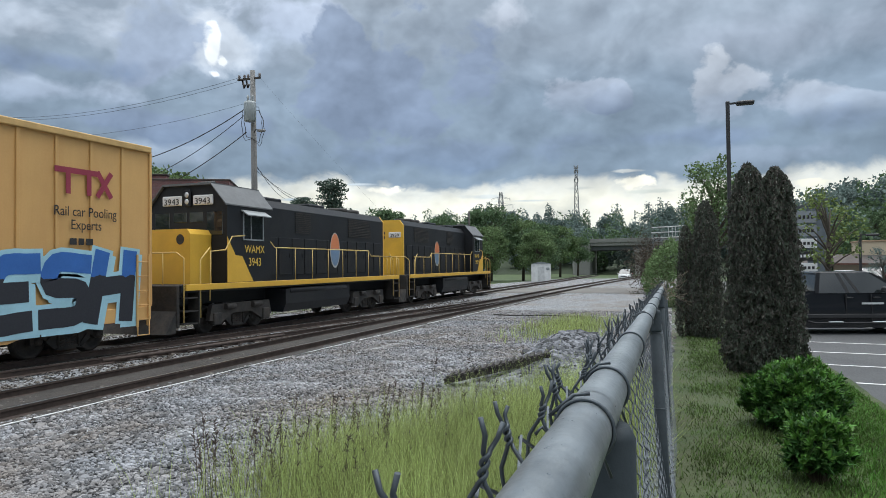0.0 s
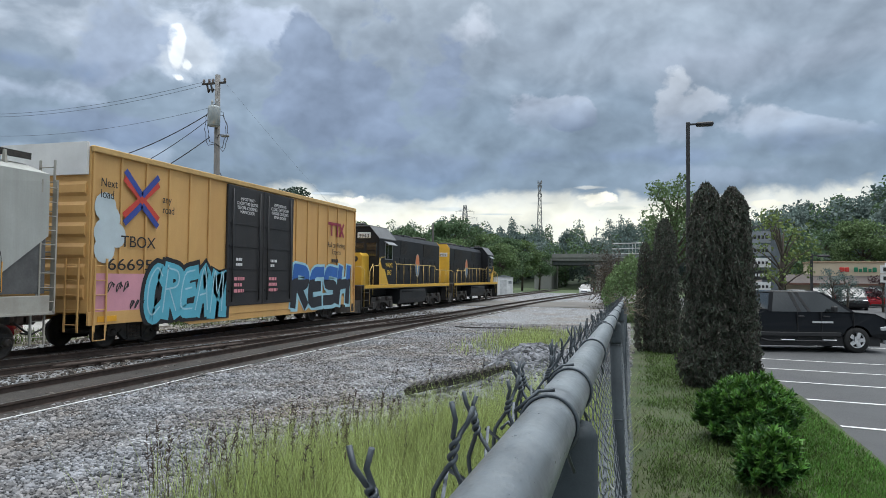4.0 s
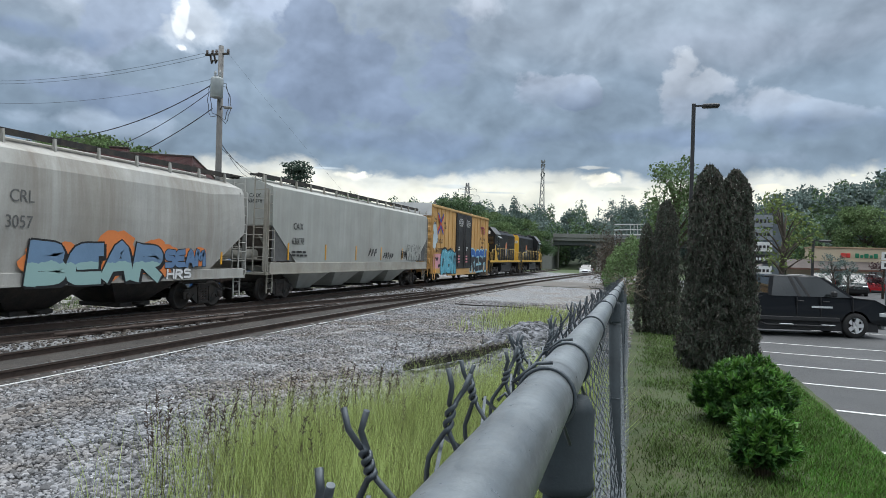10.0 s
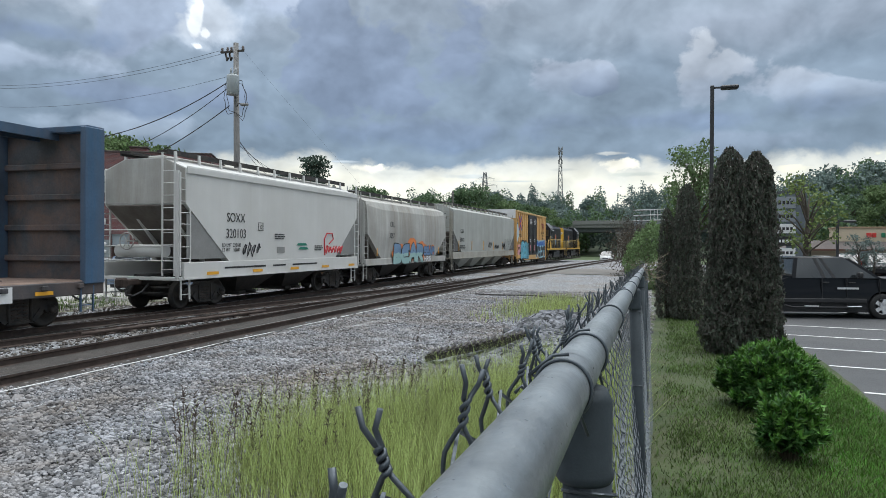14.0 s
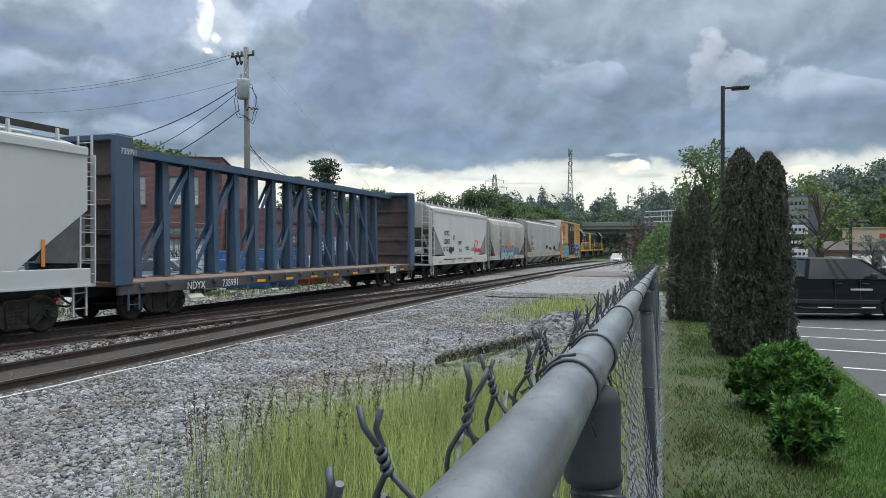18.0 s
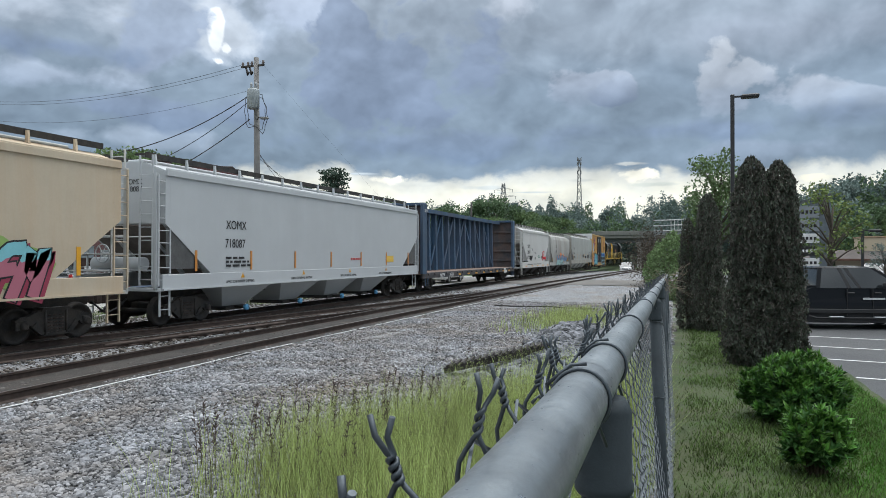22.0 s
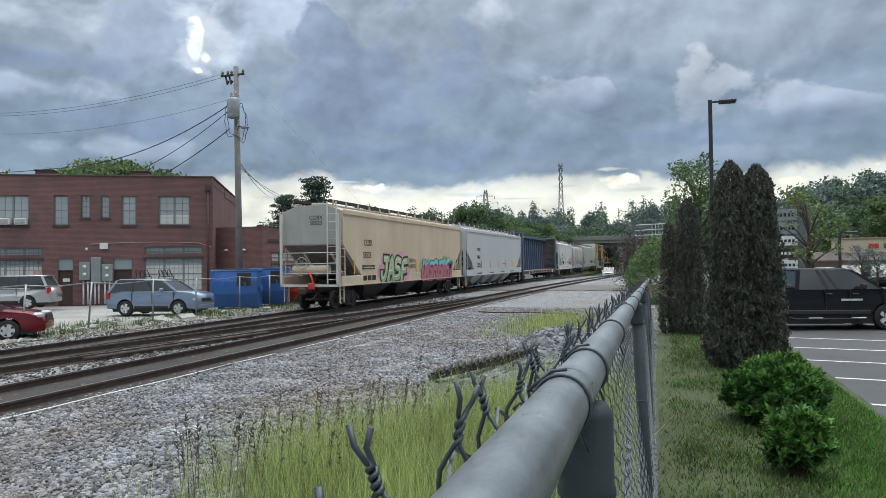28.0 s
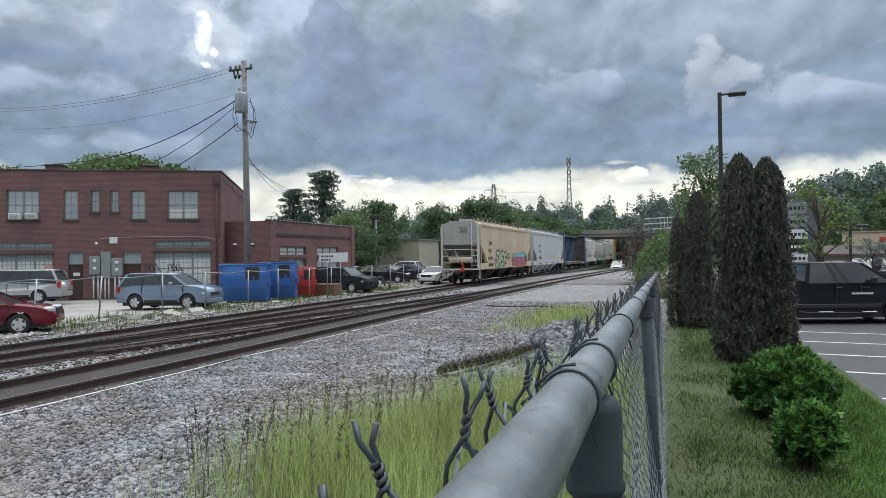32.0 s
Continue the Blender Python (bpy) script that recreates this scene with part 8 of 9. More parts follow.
def post_sign(x, y, h, w, hh, text, rz=30, label="white notice board on a steel post"):
    s = thing("notice_sign", pose(x, y, GROUND_Z, 0, 0, rz), label, "sign", "notice signs")
    part("post", Geo().tube([(0, 0, -0.1), (0, 0, h)], 0.035, 8), GALV, s)
    b = part("board", Geo().box((-w / 2, -0.05, h - hh), (w / 2, -0.035, h), 0.004), WHITE_PAINT, s)
    if text:
        g = Geo()
        for r in range(2):
            for k in range(5 - r):
                g.box((-w * 0.38 + k * w * 0.16, -0.056, h - hh * (0.42 + 0.4 * r)), (-w * 0.27 + k * w * 0.16, -0.051, h - hh * (0.22 + 0.4 * r)))
        part("print", g, MARK_BLACK, b)


post_sign(-19.2, 36.0, 2.55, 0.9, 0.5, True)
post_sign(-18.6, 36.5, 2.6, 0.85, 0.55, False, label="plain grey sign on two posts")
for i, (x, y, s) in enumerate(((-19.9, 21.5, 1.0), (-20.3, 22.6, 0.7), (-19.6, 23.3, 0.8), (-20.5, 24.3, 0.6), (-19.7, 25.0, 0.9), (-20.0, 20.3, 0.6), (-20.6, 26.0, 0.7), (-19.5, 27.6, 0.5), (-20.2, 28.6, 0.8), (-19.4, 19.1, 0.5), (-20.8, 21.8, 0.5), (-19.3, 30.5, 0.6))):
    rr = random.Random(i)
    g = Geo()
    g.prism([(-0.5 * s, 0), (0.45 * s, 0), (0.5 * s, 0.10), (0.2 * s, 0.17), (-0.45 * s, 0.13)], 1, -0.35 * s, 0.3 * s)
    ob = part("concrete_slab", g, CONCRETE, None, "", pose(x, y, gz(x, y) + 0.02, rr.uniform(-8, 8), rr.uniform(-8, 8), rr.uniform(0, 360)))
    tagged(ob, "broken piece of pale concrete on the verge", "rubble", "broken concrete")
stones("rubble", 2600, -21.0, -18.9, 15, 40, 0.06, 7, "small pale rubble on the verge", None, mat("pale_rubble", (0.30, 0.29, 0.27), 0.9, 0, 0.3, 3, 30, 0.2, island=0.5))
part_block = tagged(part("sandbox", Geo().box((-0.7, -0.5, 0), (0.7, 0.5, 0.75), 0.03), mat("brown_crate", (0.16, 0.10, 0.06), 0.8), None, "", pose(-19.9, 37.4, GROUND_Z)), "low brown wooden crate", "crate")


def box_trailer():
    t = thing("box_trailer", pose(-28.6, 21.55, GROUND_Z, 0, 0, 2), "pale cream box trailer parked in the yard", "trailer")
    cream = mat("trailer_cream", (0.55, 0.52, 0.46), 0.6, 0, 0.1, 1, 20, 0.05, (0.35, 0.3, 0.25), 0.3, True)
    part("body", Geo().box((-2.4, -2.6, 0.9), (0.0, 1.25, 4.35), 0.05), cream, t)
    part("door_frame", Geo().box((-2.42, 1.25, 0.88), (0.02, 1.29, 4.37), 0.01), GALV, t)
    for s in (-2.05, -0.35):
        part("wheel", Geo().lathe(((0.2, -0.14), (0.48, -0.14), (0.5, -0.1), (0.5, 0.1), (0.48, 0.14), (0.2, 0.14)), 0, (s, -0.6, 0.5), 20), STEEL_DARK, t)
    part("chassis", Geo().box((-2.2, -2.6, 0.6), (-0.2, 1.2, 0.9)), STEEL_DARK, t)


box_trailer()


# ---------- vehicles ----------
CAR_GLASS = glass_mat("car_glass", (0.02, 0.024, 0.026), 0.03)
TYRE = mat("tyre_rubber", (0.02, 0.02, 0.02), 0.85, 0, 0.2)
ALLOY = mat("alloy_wheel", (0.62, 0.63, 0.64), 0.4, 0.25, 0.1)
TRIM = mat("black_trim", (0.02, 0.02, 0.022), 0.6, 0, 0.2)
TAIL = paint("tail_lamp_red", (0.45, 0.02, 0.02), 0.2)
LAMP = mat("head_lamp_glass", (0.55, 0.57, 0.58), 0.12, 0.2, 0.05, bump=0)


def car_paint(name, c, metal=0.3):
    m = mat(name, c, 0.16, metal, 0.06, 1.5, 60, 0.0, spec=0.22 if sum(c) < 0.1 else 0.5)
    m.node_tree.nodes["Principled BSDF"].inputs["Coat Weight"].default_value = 0.0 if sum(c) < 0.1 else 0.15
    return m


def vehicle(name, m, label, L, W, body, belt, roof, paint_m, wheel_r, axles, category="car", bed=None, rack=False, group="parked vehicles", mouldings=True):
    """body: lower side outline as (y, z); belt and roof: greenhouse outline at the waist and at the top, as (y0, y1, z). Front is +y."""
    t = thing(name, m, label, category, group)
    hw = W / 2
    # lower body, bulging at mid height, with wheel arches
    outline = []
    for k, (y, z) in enumerate(body):
        outline.append((y, z))
    arch = []
    for ay in axles:
        arch.append([(ay + (wheel_r + 0.07) * math.cos(a), max(wheel_r + (wheel_r + 0.07) * math.sin(a), body[0][1])) for a in np.linspace(math.pi, 0, 9)])
    lower = [(body[0][0], body[0][1])]
    for a in sorted(arch, key=lambda a: a[0][0]):
        lower += a
    lower.append((body[-1][0], body[-1][1]))
    poly = lower + [p for p in body[1:-1]][::-1]
    g = Geo()
    n = len(poly)
    vs = []
    zmid = 0.62
    for s, f in ((-1, 0.93), (-1, 1.0), (1, 1.0), (1, 0.93)):
        for y, z in poly:
            tuck = 1 - 0.05 * max(0, abs(y) / (L / 2) - 0.72) / 0.28 - 0.05 * max(0, (z - zmid)) / 0.5
            yy = y if f == 1.0 else y * 0.985
            zz = z if f == 1.0 else zmid + (z - zmid) * 0.93
            vs.append((s * hw * f * tuck if f == 1.0 else s * hw * 1.0 * tuck + s * 0.0, y if f == 1.0 else y, z if f == 1.0 else z))
    # plain shell between the two side outlines, with softened edges
    vs2 = []
    for s in (-1, 1):
        for y, z in poly:
            tuck = 1 - 0.10 * max(0, abs(y) / (L / 2) - 0.75) / 0.25 - 0.07 * max(0, z - zmid) / 0.5
            vs2.append((s * hw * tuck, y, z))
    inner = []
    for s in (-1, 1):
        for y, z in poly:
            inner.append((s * (hw - 0.09), y * 1.005, z + (0.035 if z > zmid else 0)))
    g.add(vs2[:n] + inner[:n] + inner[n:] + vs2[n:], [(a * n + i, a * n + (i + 1) % n, (a + 1) * n + (i + 1) % n, (a + 1) * n + i) for a in range(3) for i in range(n)], True)
    o = len(g.v) - 4 * n
    g.f += [tuple(o + i for i in range(n))[::-1], tuple(o + 3 * n + i for i in range(n))]
    g.s += [False, False]
    g.mi += [0, 0]
    b = part("body", g, paint_m, t)
    # greenhouse: glass with painted roof and pillars
    (by0, by1, bz), (ry0, ry1, rz) = belt, roof
    bw, rw = hw * 0.93, hw * 0.74
    v = [(-bw, by0, bz), (bw, by0, bz), (bw, by1, bz), (-bw, by1, bz), (-rw, ry0, rz), (rw, ry0, rz), (rw, ry1, rz), (-rw, ry1, rz)]
    part("window_glass", Geo().add(v, [(0, 1, 2, 3), (4, 7, 6, 5), (0, 4, 5, 1), (1, 5, 6, 2), (2, 6, 7, 3), (3, 7, 4, 0)]), CAR_GLASS, t)
    g = Geo()
    mid = [(-rw - 0.01, ry0 - 0.04, rz - 0.03), (rw + 0.01, ry0 - 0.04, rz - 0.03), (rw + 0.01, ry1 + 0.06, rz - 0.03), (-rw - 0.01, ry1 + 0.06, rz - 0.03)]
    top = [(-rw + 0.08, ry0 + 0.1, rz + 0.045), (rw - 0.08, ry0 + 0.1, rz + 0.045), (rw - 0.08, ry1 - 0.12, rz + 0.045), (-rw + 0.08, ry1 - 0.12, rz + 0.045)]
    g.add(mid + top, [(0, 1, 2, 3), (4, 7, 6, 5), (0, 4, 5, 1), (1, 5, 6, 2), (2, 6, 7, 3), (3, 7, 4, 0)], True)
    part("roof", g, paint_m, t)
    for s in (1, -1):
        for u in (0.0, 0.36, 0.66, 1.0):
            if bed and u == 0.66:
                u = 0.48
            yb, yr = by0 + (by1 - by0) * u, ry0 + (ry1 - ry0) * u
            w = 0.05 if 0 < u < 1 else 0.06
            g = Geo()
            g.add([(s * (bw + 0.006), yb - w, bz), (s * (bw + 0.006), yb + w, bz), (s * (rw + 0.008), yr + w, rz), (s * (rw + 0.008), yr - w, rz), (s * (bw - 0.05), yb - w, bz), (s * (bw - 0.05), yb + w, bz), (s * (rw - 0.05), yr + w, rz), (s * (rw - 0.05), yr - w, rz)],
                  [(0, 1, 2, 3), (4, 7, 6, 5), (0, 4, 5, 1), (2, 6, 7, 3), (1, 5, 6, 2), (0, 3, 7, 4)])
            part("pillar", g, paint_m if u in (0.0, 1.0) else TRIM, t)
    # wheels
    for ay in axles:
        for s in (1, -1):
            g = Geo()
            g.lathe(((wheel_r * 0.62, -0.11), (wheel_r * 0.93, -0.115), (wheel_r, -0.08), (wheel_r, 0.08), (wheel_r * 0.93, 0.115), (wheel_r * 0.62, 0.11)), 0, (0, 0, 0), 26, True, False)
            g.lathe(((0.01, 0.0), (wheel_r * 0.64, 0.01)), 0, (0, 0, 0), 20)
            w = part("wheel", g, TYRE, t, "", pose(s * (hw - 0.12), ay, wheel_r))
            g = Geo()
            g.lathe(((wheel_r * 0.66, -0.02), (wheel_r * 0.72, 0.105 * s), (wheel_r * 0.60, 0.095 * s), (wheel_r * 0.55, 0.05 * s)), 0, (0, 0, 0), 24, True, False)
            for k in range(5):
                a = k * 1.2566
                c, sn = math.cos(a), math.sin(a)
                x0, x1 = sorted((0.06 * s, 0.108 * s))
                g.add([(x1 if s > 0 else x0, wheel_r * r * c - w_ * sn, wheel_r * r * sn + w_ * c) for r, w_ in ((0.1, 0.06), (0.64, 0.06), (0.64, -0.06), (0.1, -0.06))] + [(0.02 * s, wheel_r * r * c - w_ * sn, wheel_r * r * sn + w_ * c) for r, w_ in ((0.1, 0.05), (0.6, 0.045), (0.6, -0.045), (0.1, -0.05))],
                      [(0, 1, 2, 3), (4, 7, 6, 5), (0, 4, 5, 1), (1, 5, 6, 2), (2, 6, 7, 3), (3, 7, 4, 0)])
            g.lathe(((0.01, 0.0), (0.05, 0.095 * s)), 0, (0, 0, 0), 12)
            part("rim", g, ALLOY, w)
    # lamps, bumpers, mirrors, handles
    f, r = L / 2, -L / 2
    zl = body[len(body) // 2][1]
    for s in (1, -1):
        part("headlight", Geo().box((s * (hw - 0.48), f - 0.34, 0.66), (s * (hw - 0.075), f - 0.03, 0.86), 0.06), LAMP, t)
        part("tail_light", Geo().box((s * (hw - 0.26), r + 0.005, 0.80), (s * (hw - 0.055), r + 0.16, 1.12), 0.03), TAIL, t)
        part("mirror", Geo().box((s * (hw + 0.02), by1 - 0.75, bz + 0.02), (s * (hw + 0.20), by1 - 0.58, bz + 0.20), 0.04), TRIM if bed else paint_m, t)
        for y in ((-0.05, 1.0) if not bed else (0.75, 1.55)):
            part("door_handle", Geo().box((s * (hw - 0.03), y - 0.75, bz - 0.16), (s * (hw + 0.025), y - 0.55, bz - 0.12), 0.01), TRIM if bed else paint_m, t)
        for y in ((-0.95, 0.05, 1.1) if not bed else (0.0, 0.75, 1.75)):
            part("door_seam", Geo().box((s * (hw - 0.05), y - 0.008, 0.36), (s * (hw - 0.001), y + 0.008, bz - 0.02)), TRIM, t)
        if mouldings:
            part("sill_trim", Geo().box((s * (hw - 0.06), axles[0] + wheel_r + 0.1, body[0][1] - 0.02), (s * (hw + 0.012), axles[1] - wheel_r - 0.1, body[0][1] + 0.12), 0.02), TRIM, t)
    part("front_bumper", Geo().box((-hw + 0.12, f - 0.16, 0.28), (hw - 0.12, f + 0.03, 0.55), 0.06), paint_m if not bed else ALLOY, t)
    part("rear_bumper", Geo().box((-hw + 0.12, r - 0.03, 0.32), (hw - 0.12, r + 0.16, 0.60), 0.06), paint_m if not bed else ALLOY, t)
    part("grille", Geo().box((-hw * 0.5, f - 0.06, 0.60), (hw * 0.5, f + 0.02, 0.80), 0.02), TRIM, t)
    part("underbody", Geo().box((-hw + 0.1, r + 0.3, 0.2), (hw - 0.1, f - 0.3, 0.5)), TRIM, t)
    if rack:
        for y in (-0.9, 0.25):
            g = Geo()
            g.tube([(-rw, y, rz + 0.04), (-rw, y, rz + 0.14), (rw, y, rz + 0.14), (rw, y, rz + 0.04)], 0.02, 6)
            k = part("roof_rack", g, TRIM, t)
            for x in (-0.35, 0.05, 0.4):
                g = Geo()
                g.tube([(x, y - 0.1, rz + 0.14), (x - 0.05, y - 0.18, rz + 0.42), (x + 0.06, y, rz + 0.46), (x + 0.05, y + 0.15, rz + 0.14)], 0.022, 6)
                part("rack_cradle", g, TRIM, k)
    if bed:
        y0, y1, z = bed
        g = Geo()
        g.box((-hw + 0.16, y0, z - 0.45), (hw - 0.16, y1, z - 0.40))
        part("bed_floor", g, TRIM, t)
        for s in (1, -1):
            part("step_bar", Geo().tube([(s * (hw + 0.02), axles[0] + 0.7, 0.42), (s * (hw + 0.05), axles[0] + 0.9, 0.36), (s * (hw + 0.05), axles[1] - 0.9, 0.36), (s * (hw + 0.02), axles[1] - 0.7, 0.42)], 0.032, 8), TRIM, t)
            for y in (-0.55, 0.75):
                part("step_pad", Geo().box((s * (hw - 0.02), y, 0.38), (s * (hw + 0.09), y + 0.42, 0.41), 0.012), ALLOY, t, "chrome step pad")
            part("badge", Geo().box((s * (hw + 0.0), 0.45, 0.93), (s * (hw + 0.008), 1.1, 0.99)), ALLOY, t, "chrome badge")
    return t


SEDAN = [(-2.3, 0.32), (-2.38, 0.62), (-2.33, 0.98), (-1.75, 1.03), (0.95, 0.96), (1.9, 0.84), (2.33, 0.68), (2.38, 0.5), (2.3, 0.28)]
SUV = [(-2.2, 0.36), (-2.26, 0.65), (-2.2, 1.06), (-1.5, 1.12), (1.05, 1.12), (1.80, 1.05), (2.18, 0.92), (2.27, 0.58), (2.18, 0.32)]
VAN = [(-2.5, 0.34), (-2.56, 0.65), (-2.5, 1.06), (-1.5, 1.08), (1.45, 1.06), (2.15, 0.92), (2.52, 0.74), (2.57, 0.5), (2.48, 0.3)]
PICKUP = [(-2.85, 0.52), (-2.92, 0.72), (-2.9, 1.30), (-0.95, 1.32), (1.45, 1.28), (2.45, 1.20), (2.82, 1.02), (2.9, 0.62), (2.82, 0.40)]


def suv(m, label, c, **kw):
    return vehicle("sport_utility_car", m, label, 4.5, 1.82, SUV, (-2.14, 1.25, 1.10), (-1.80, 0.42, 1.66), c, 0.36, (-1.28, 1.33), **kw)


def sedan(m, label, c, **kw):
    return vehicle("sedan_car", m, label, 4.75, 1.82, SEDAN, (-1.85, 1.2, 0.96), (-1.0, 0.25, 1.42), c, 0.33, (-1.35, 1.38), **kw)


def minivan(m, label, c, **kw):
    return vehicle("minivan", m, label, 5.1, 1.95, VAN, (-2.42, 1.75, 1.05), (-2.1, 0.75, 1.72), c, 0.34, (-1.5, 1.52), **kw)


Z = GROUND_Z
suv(pose(-22.75, 27.1, Z - 0.01, 0, 0, -80), "light steel-blue sport utility car with a roof rack", car_paint("steel_blue_car", (0.24, 0.30, 0.40)), rack=True)
minivan(pose(-33.6, 28.0, Z + 0.12, 0, 0, 118), "silver minivan parked by the brick wall", car_paint("silver_car", (0.42, 0.43, 0.44)))
sedan(pose(-21.25, 16.3, Z, 0, 0, -52), "dark red sedan car with alloy wheels", car_paint("dark_red_car", (0.14, 0.012, 0.02)))
suv(pose(-21.0, 41.6, Z, 0, 0, -100), "dark grey compact car parked by the rails", car_paint("dark_grey_car", (0.022, 0.026, 0.03), 0.0), group="cars in the far yard")
sedan(pose(-25.0, 57.5, Z, 0, 0, -75), "black sedan car in the yard", car_paint("black_car", (0.02, 0.02, 0.022)), group="cars in the far yard")
sedan(pose(-23.0, 60.5, Z, 0, 0, -95), "dark blue sedan car in the yard", car_paint("navy_car", (0.025, 0.035, 0.06)), group="cars in the far yard")
sedan(pose(-19.3, 55.6, Z + 0.03, 0, 0, 178), "white sedan car seen from behind", car_paint("white_car", (0.6, 0.6, 0.6), 0.0), group="cars in the far yard")
suv(pose(-30.0, 75.0, Z + 0.1, 0, 0, 80), "white hatchback by the pale building", car_paint("white_hatch", (0.6, 0.61, 0.62), 0.0), group="cars in the far yard")
vehicle("pickup_truck", pose(4.45, 25.45, Z, 0, 0, -76), "black crew-cab pickup truck with alloy wheels", 5.8, 2.0, PICKUP, (-0.85, 1.75, 1.28), (-0.72, 0.85, 1.90), car_paint("black_truck", (0.008, 0.009, 0.011), 0.0), 0.40, (-1.85, 1.85), "pickup truck", bed=(-2.8, -1.0, 1.3))
sedan(pose(19.4, 68.0, Z - 0.1, 0, 0, -88), "bright red hatchback car", car_paint("red_car", (0.36, 0.015, 0.02)), group="cars in the shop car park")
minivan(pose(16.1, 63.5, Z - 0.05, 0, 0, 172), "dark grey van seen from behind", car_paint("dark_van", (0.03, 0.03, 0.032)), group="cars in the shop car park")
suv(pose(14.6, 66.0, Z - 0.05, 0, 0, 165), "silver car in the shop car park", car_paint("silver_car_far", (0.4, 0.41, 0.42)), group="cars in the shop car park")
sedan(pose(13.2, 70.0, Z - 0.05, 0, 0, 150), "white car in the shop car park", car_paint("white_car_far", (0.55, 0.55, 0.55), 0.0), group="cars in the shop car park")
suv(pose(20.2, 74.0, Z - 0.05, 0, 0, -80), "pale car behind the red one", car_paint("pale_car", (0.45, 0.46, 0.46), 0.0), group="cars in the shop car park")
minivan(pose(-9.3, 118, Z - 0.55, 0, 0, 178), "white high van under the bridge", car_paint("white_van", (0.6, 0.6, 0.6), 0.0), group="cars in the far yard")


def bicycle(x, y, rz, label, r=0.34, heavy=False):
    t = thing("motorcycle" if heavy else "bicycle", pose(x, y, GROUND_Z, 0, -6, rz), label, "motorcycle" if heavy else "bicycle")
    tube = 0.05 if heavy else 0.017
    for wy in (-0.52, 0.52):
        g = Geo()
        g.tube([(0, wy + r * math.cos(a), r + r * math.sin(a)) for a in np.linspace(0, 6.2832, 25)], 0.05 if heavy else 0.02, 6)
        w = part("wheel", g, TYRE, t)
        g = Geo()
        for k in range(6):
            a = k * 0.5236
            g.tube([(0, wy + r * math.cos(a), r + r * math.sin(a)), (0, wy - r * math.cos(a), r - r * math.sin(a))], 0.004, 4)
        part("spokes", g, ALLOY, w)
    g = Geo()
    for a, b in (((0, -0.52, r), (0, -0.1, 0.3)), ((0, -0.1, 0.3), (0, -0.2, 0.85)), ((0, -0.2, 0.78), (0, 0.36, 0.82)), ((0, -0.1, 0.3), (0, 0.36, 0.75)), ((0, 0.52, r), (0, 0.34, 0.95)), ((0, -0.52, r), (0, -0.2, 0.75))):
        g.tube([a, b], tube, 6)
    part("frame", g, TRIM, t)
    part("saddle", Geo().box((-0.07, -0.36, 0.86), (0.07, -0.08, 0.92), 0.02), TRIM, t)
    part("handlebar", Geo().tube([(-0.28, 0.28, 1.0), (0, 0.36, 0.98), (0.28, 0.28, 1.0)], 0.016, 6), TRIM, t)
    if heavy:
        part("tank", Geo().box((-0.14, -0.05, 0.72), (0.14, 0.36, 0.98), 0.06), TRIM, t)
        part("engine", Geo().box((-0.16, -0.2, 0.28), (0.16, 0.25, 0.68), 0.05), ALLOY, t)


bicycle(-18.9, 48.6, -80, "black bicycle leaning at the yard fence")
bicycle(-19.6, 44.0, -70, "small dark motorcycle beside the cars", 0.30, True)

# ---------- shops, bridge and woods beyond ----------
def shop():
    b = thing("shop_building", pose(17.5, 84, GROUND_Z - 0.1), "low cream shop with a dark hipped roof and a parapet", "building")
    cream = mat("cream_render", (0.52, 0.44, 0.32), 0.85, 0, 0.08, 0.5, 20, 0.05)
    part("wall", pierced_wall(Geo(), -2.5, 22, 0, 2.3, [(2.0, 3.4, 0.0, 1.9), (5.5, 8.5, 0.5, 1.9), (10.5, 13.5, 0.5, 1.9)], 0, 0.3), cream, b)
    for a, c in ((2.0, 3.4), (5.5, 8.5), (10.5, 13.5)):
        part("shop_window", Geo().box((a, 0.15, 0.0 if a == 2.0 else 0.5), (c, 0.2, 1.9)), PANE, b)
    g = Geo()
    v = [(-4.2, -1.4, 2.05), (23, -1.4, 2.05), (23, 14, 2.05), (-4.2, 14, 2.05), (-1.4, 1.6, 3.05), (21, 1.6, 3.05), (21, 12, 3.05), (-1.4, 12, 3.05)]
    g.add(v, [(0, 1, 2, 3), (4, 7, 6, 5), (0, 4, 5, 1), (1, 5, 6, 2), (2, 6, 7, 3), (3, 7, 4, 0)])
    part("roof", g, mat("brown_shingle", (0.09, 0.075, 0.07), 0.9, 0, 0.2, 1, 14, 0.3), b)
    part("fascia", Geo().box((-4.25, -1.45, 1.9), (23.05, -1.38, 2.1)), mat("brown_fascia", (0.14, 0.07, 0.05), 0.7), b)
    p = part("parapet", Geo().box((0.4, 1.2, 2.6), (9.6, 6, 4.35), 0.03), cream, b)
    part("parapet_cap", Geo().box((0.3, 1.1, 4.35), (9.7, 6.1, 4.5), 0.02), mat("tan_cap", (0.35, 0.25, 0.16), 0.8), p)
    # brand sign as plain shapes
    for a, c, m_ in ((3.0, 3.5, RED_PAINT), (3.55, 3.95, RED_PAINT), (4.4, 4.8, None), (4.9, 5.2, None), (5.3, 5.7, None), (5.8, 6.1, None), (6.2, 6.6, None)):
        part("sign_shape", Geo().box((a, 1.08, 3.35), (c, 1.16, 3.85 if c - a > 0.35 else 3.7), 0.05), m_ or mat("sign_green", (0.02, 0.18, 0.09), 0.5), p)
    return b


shop()


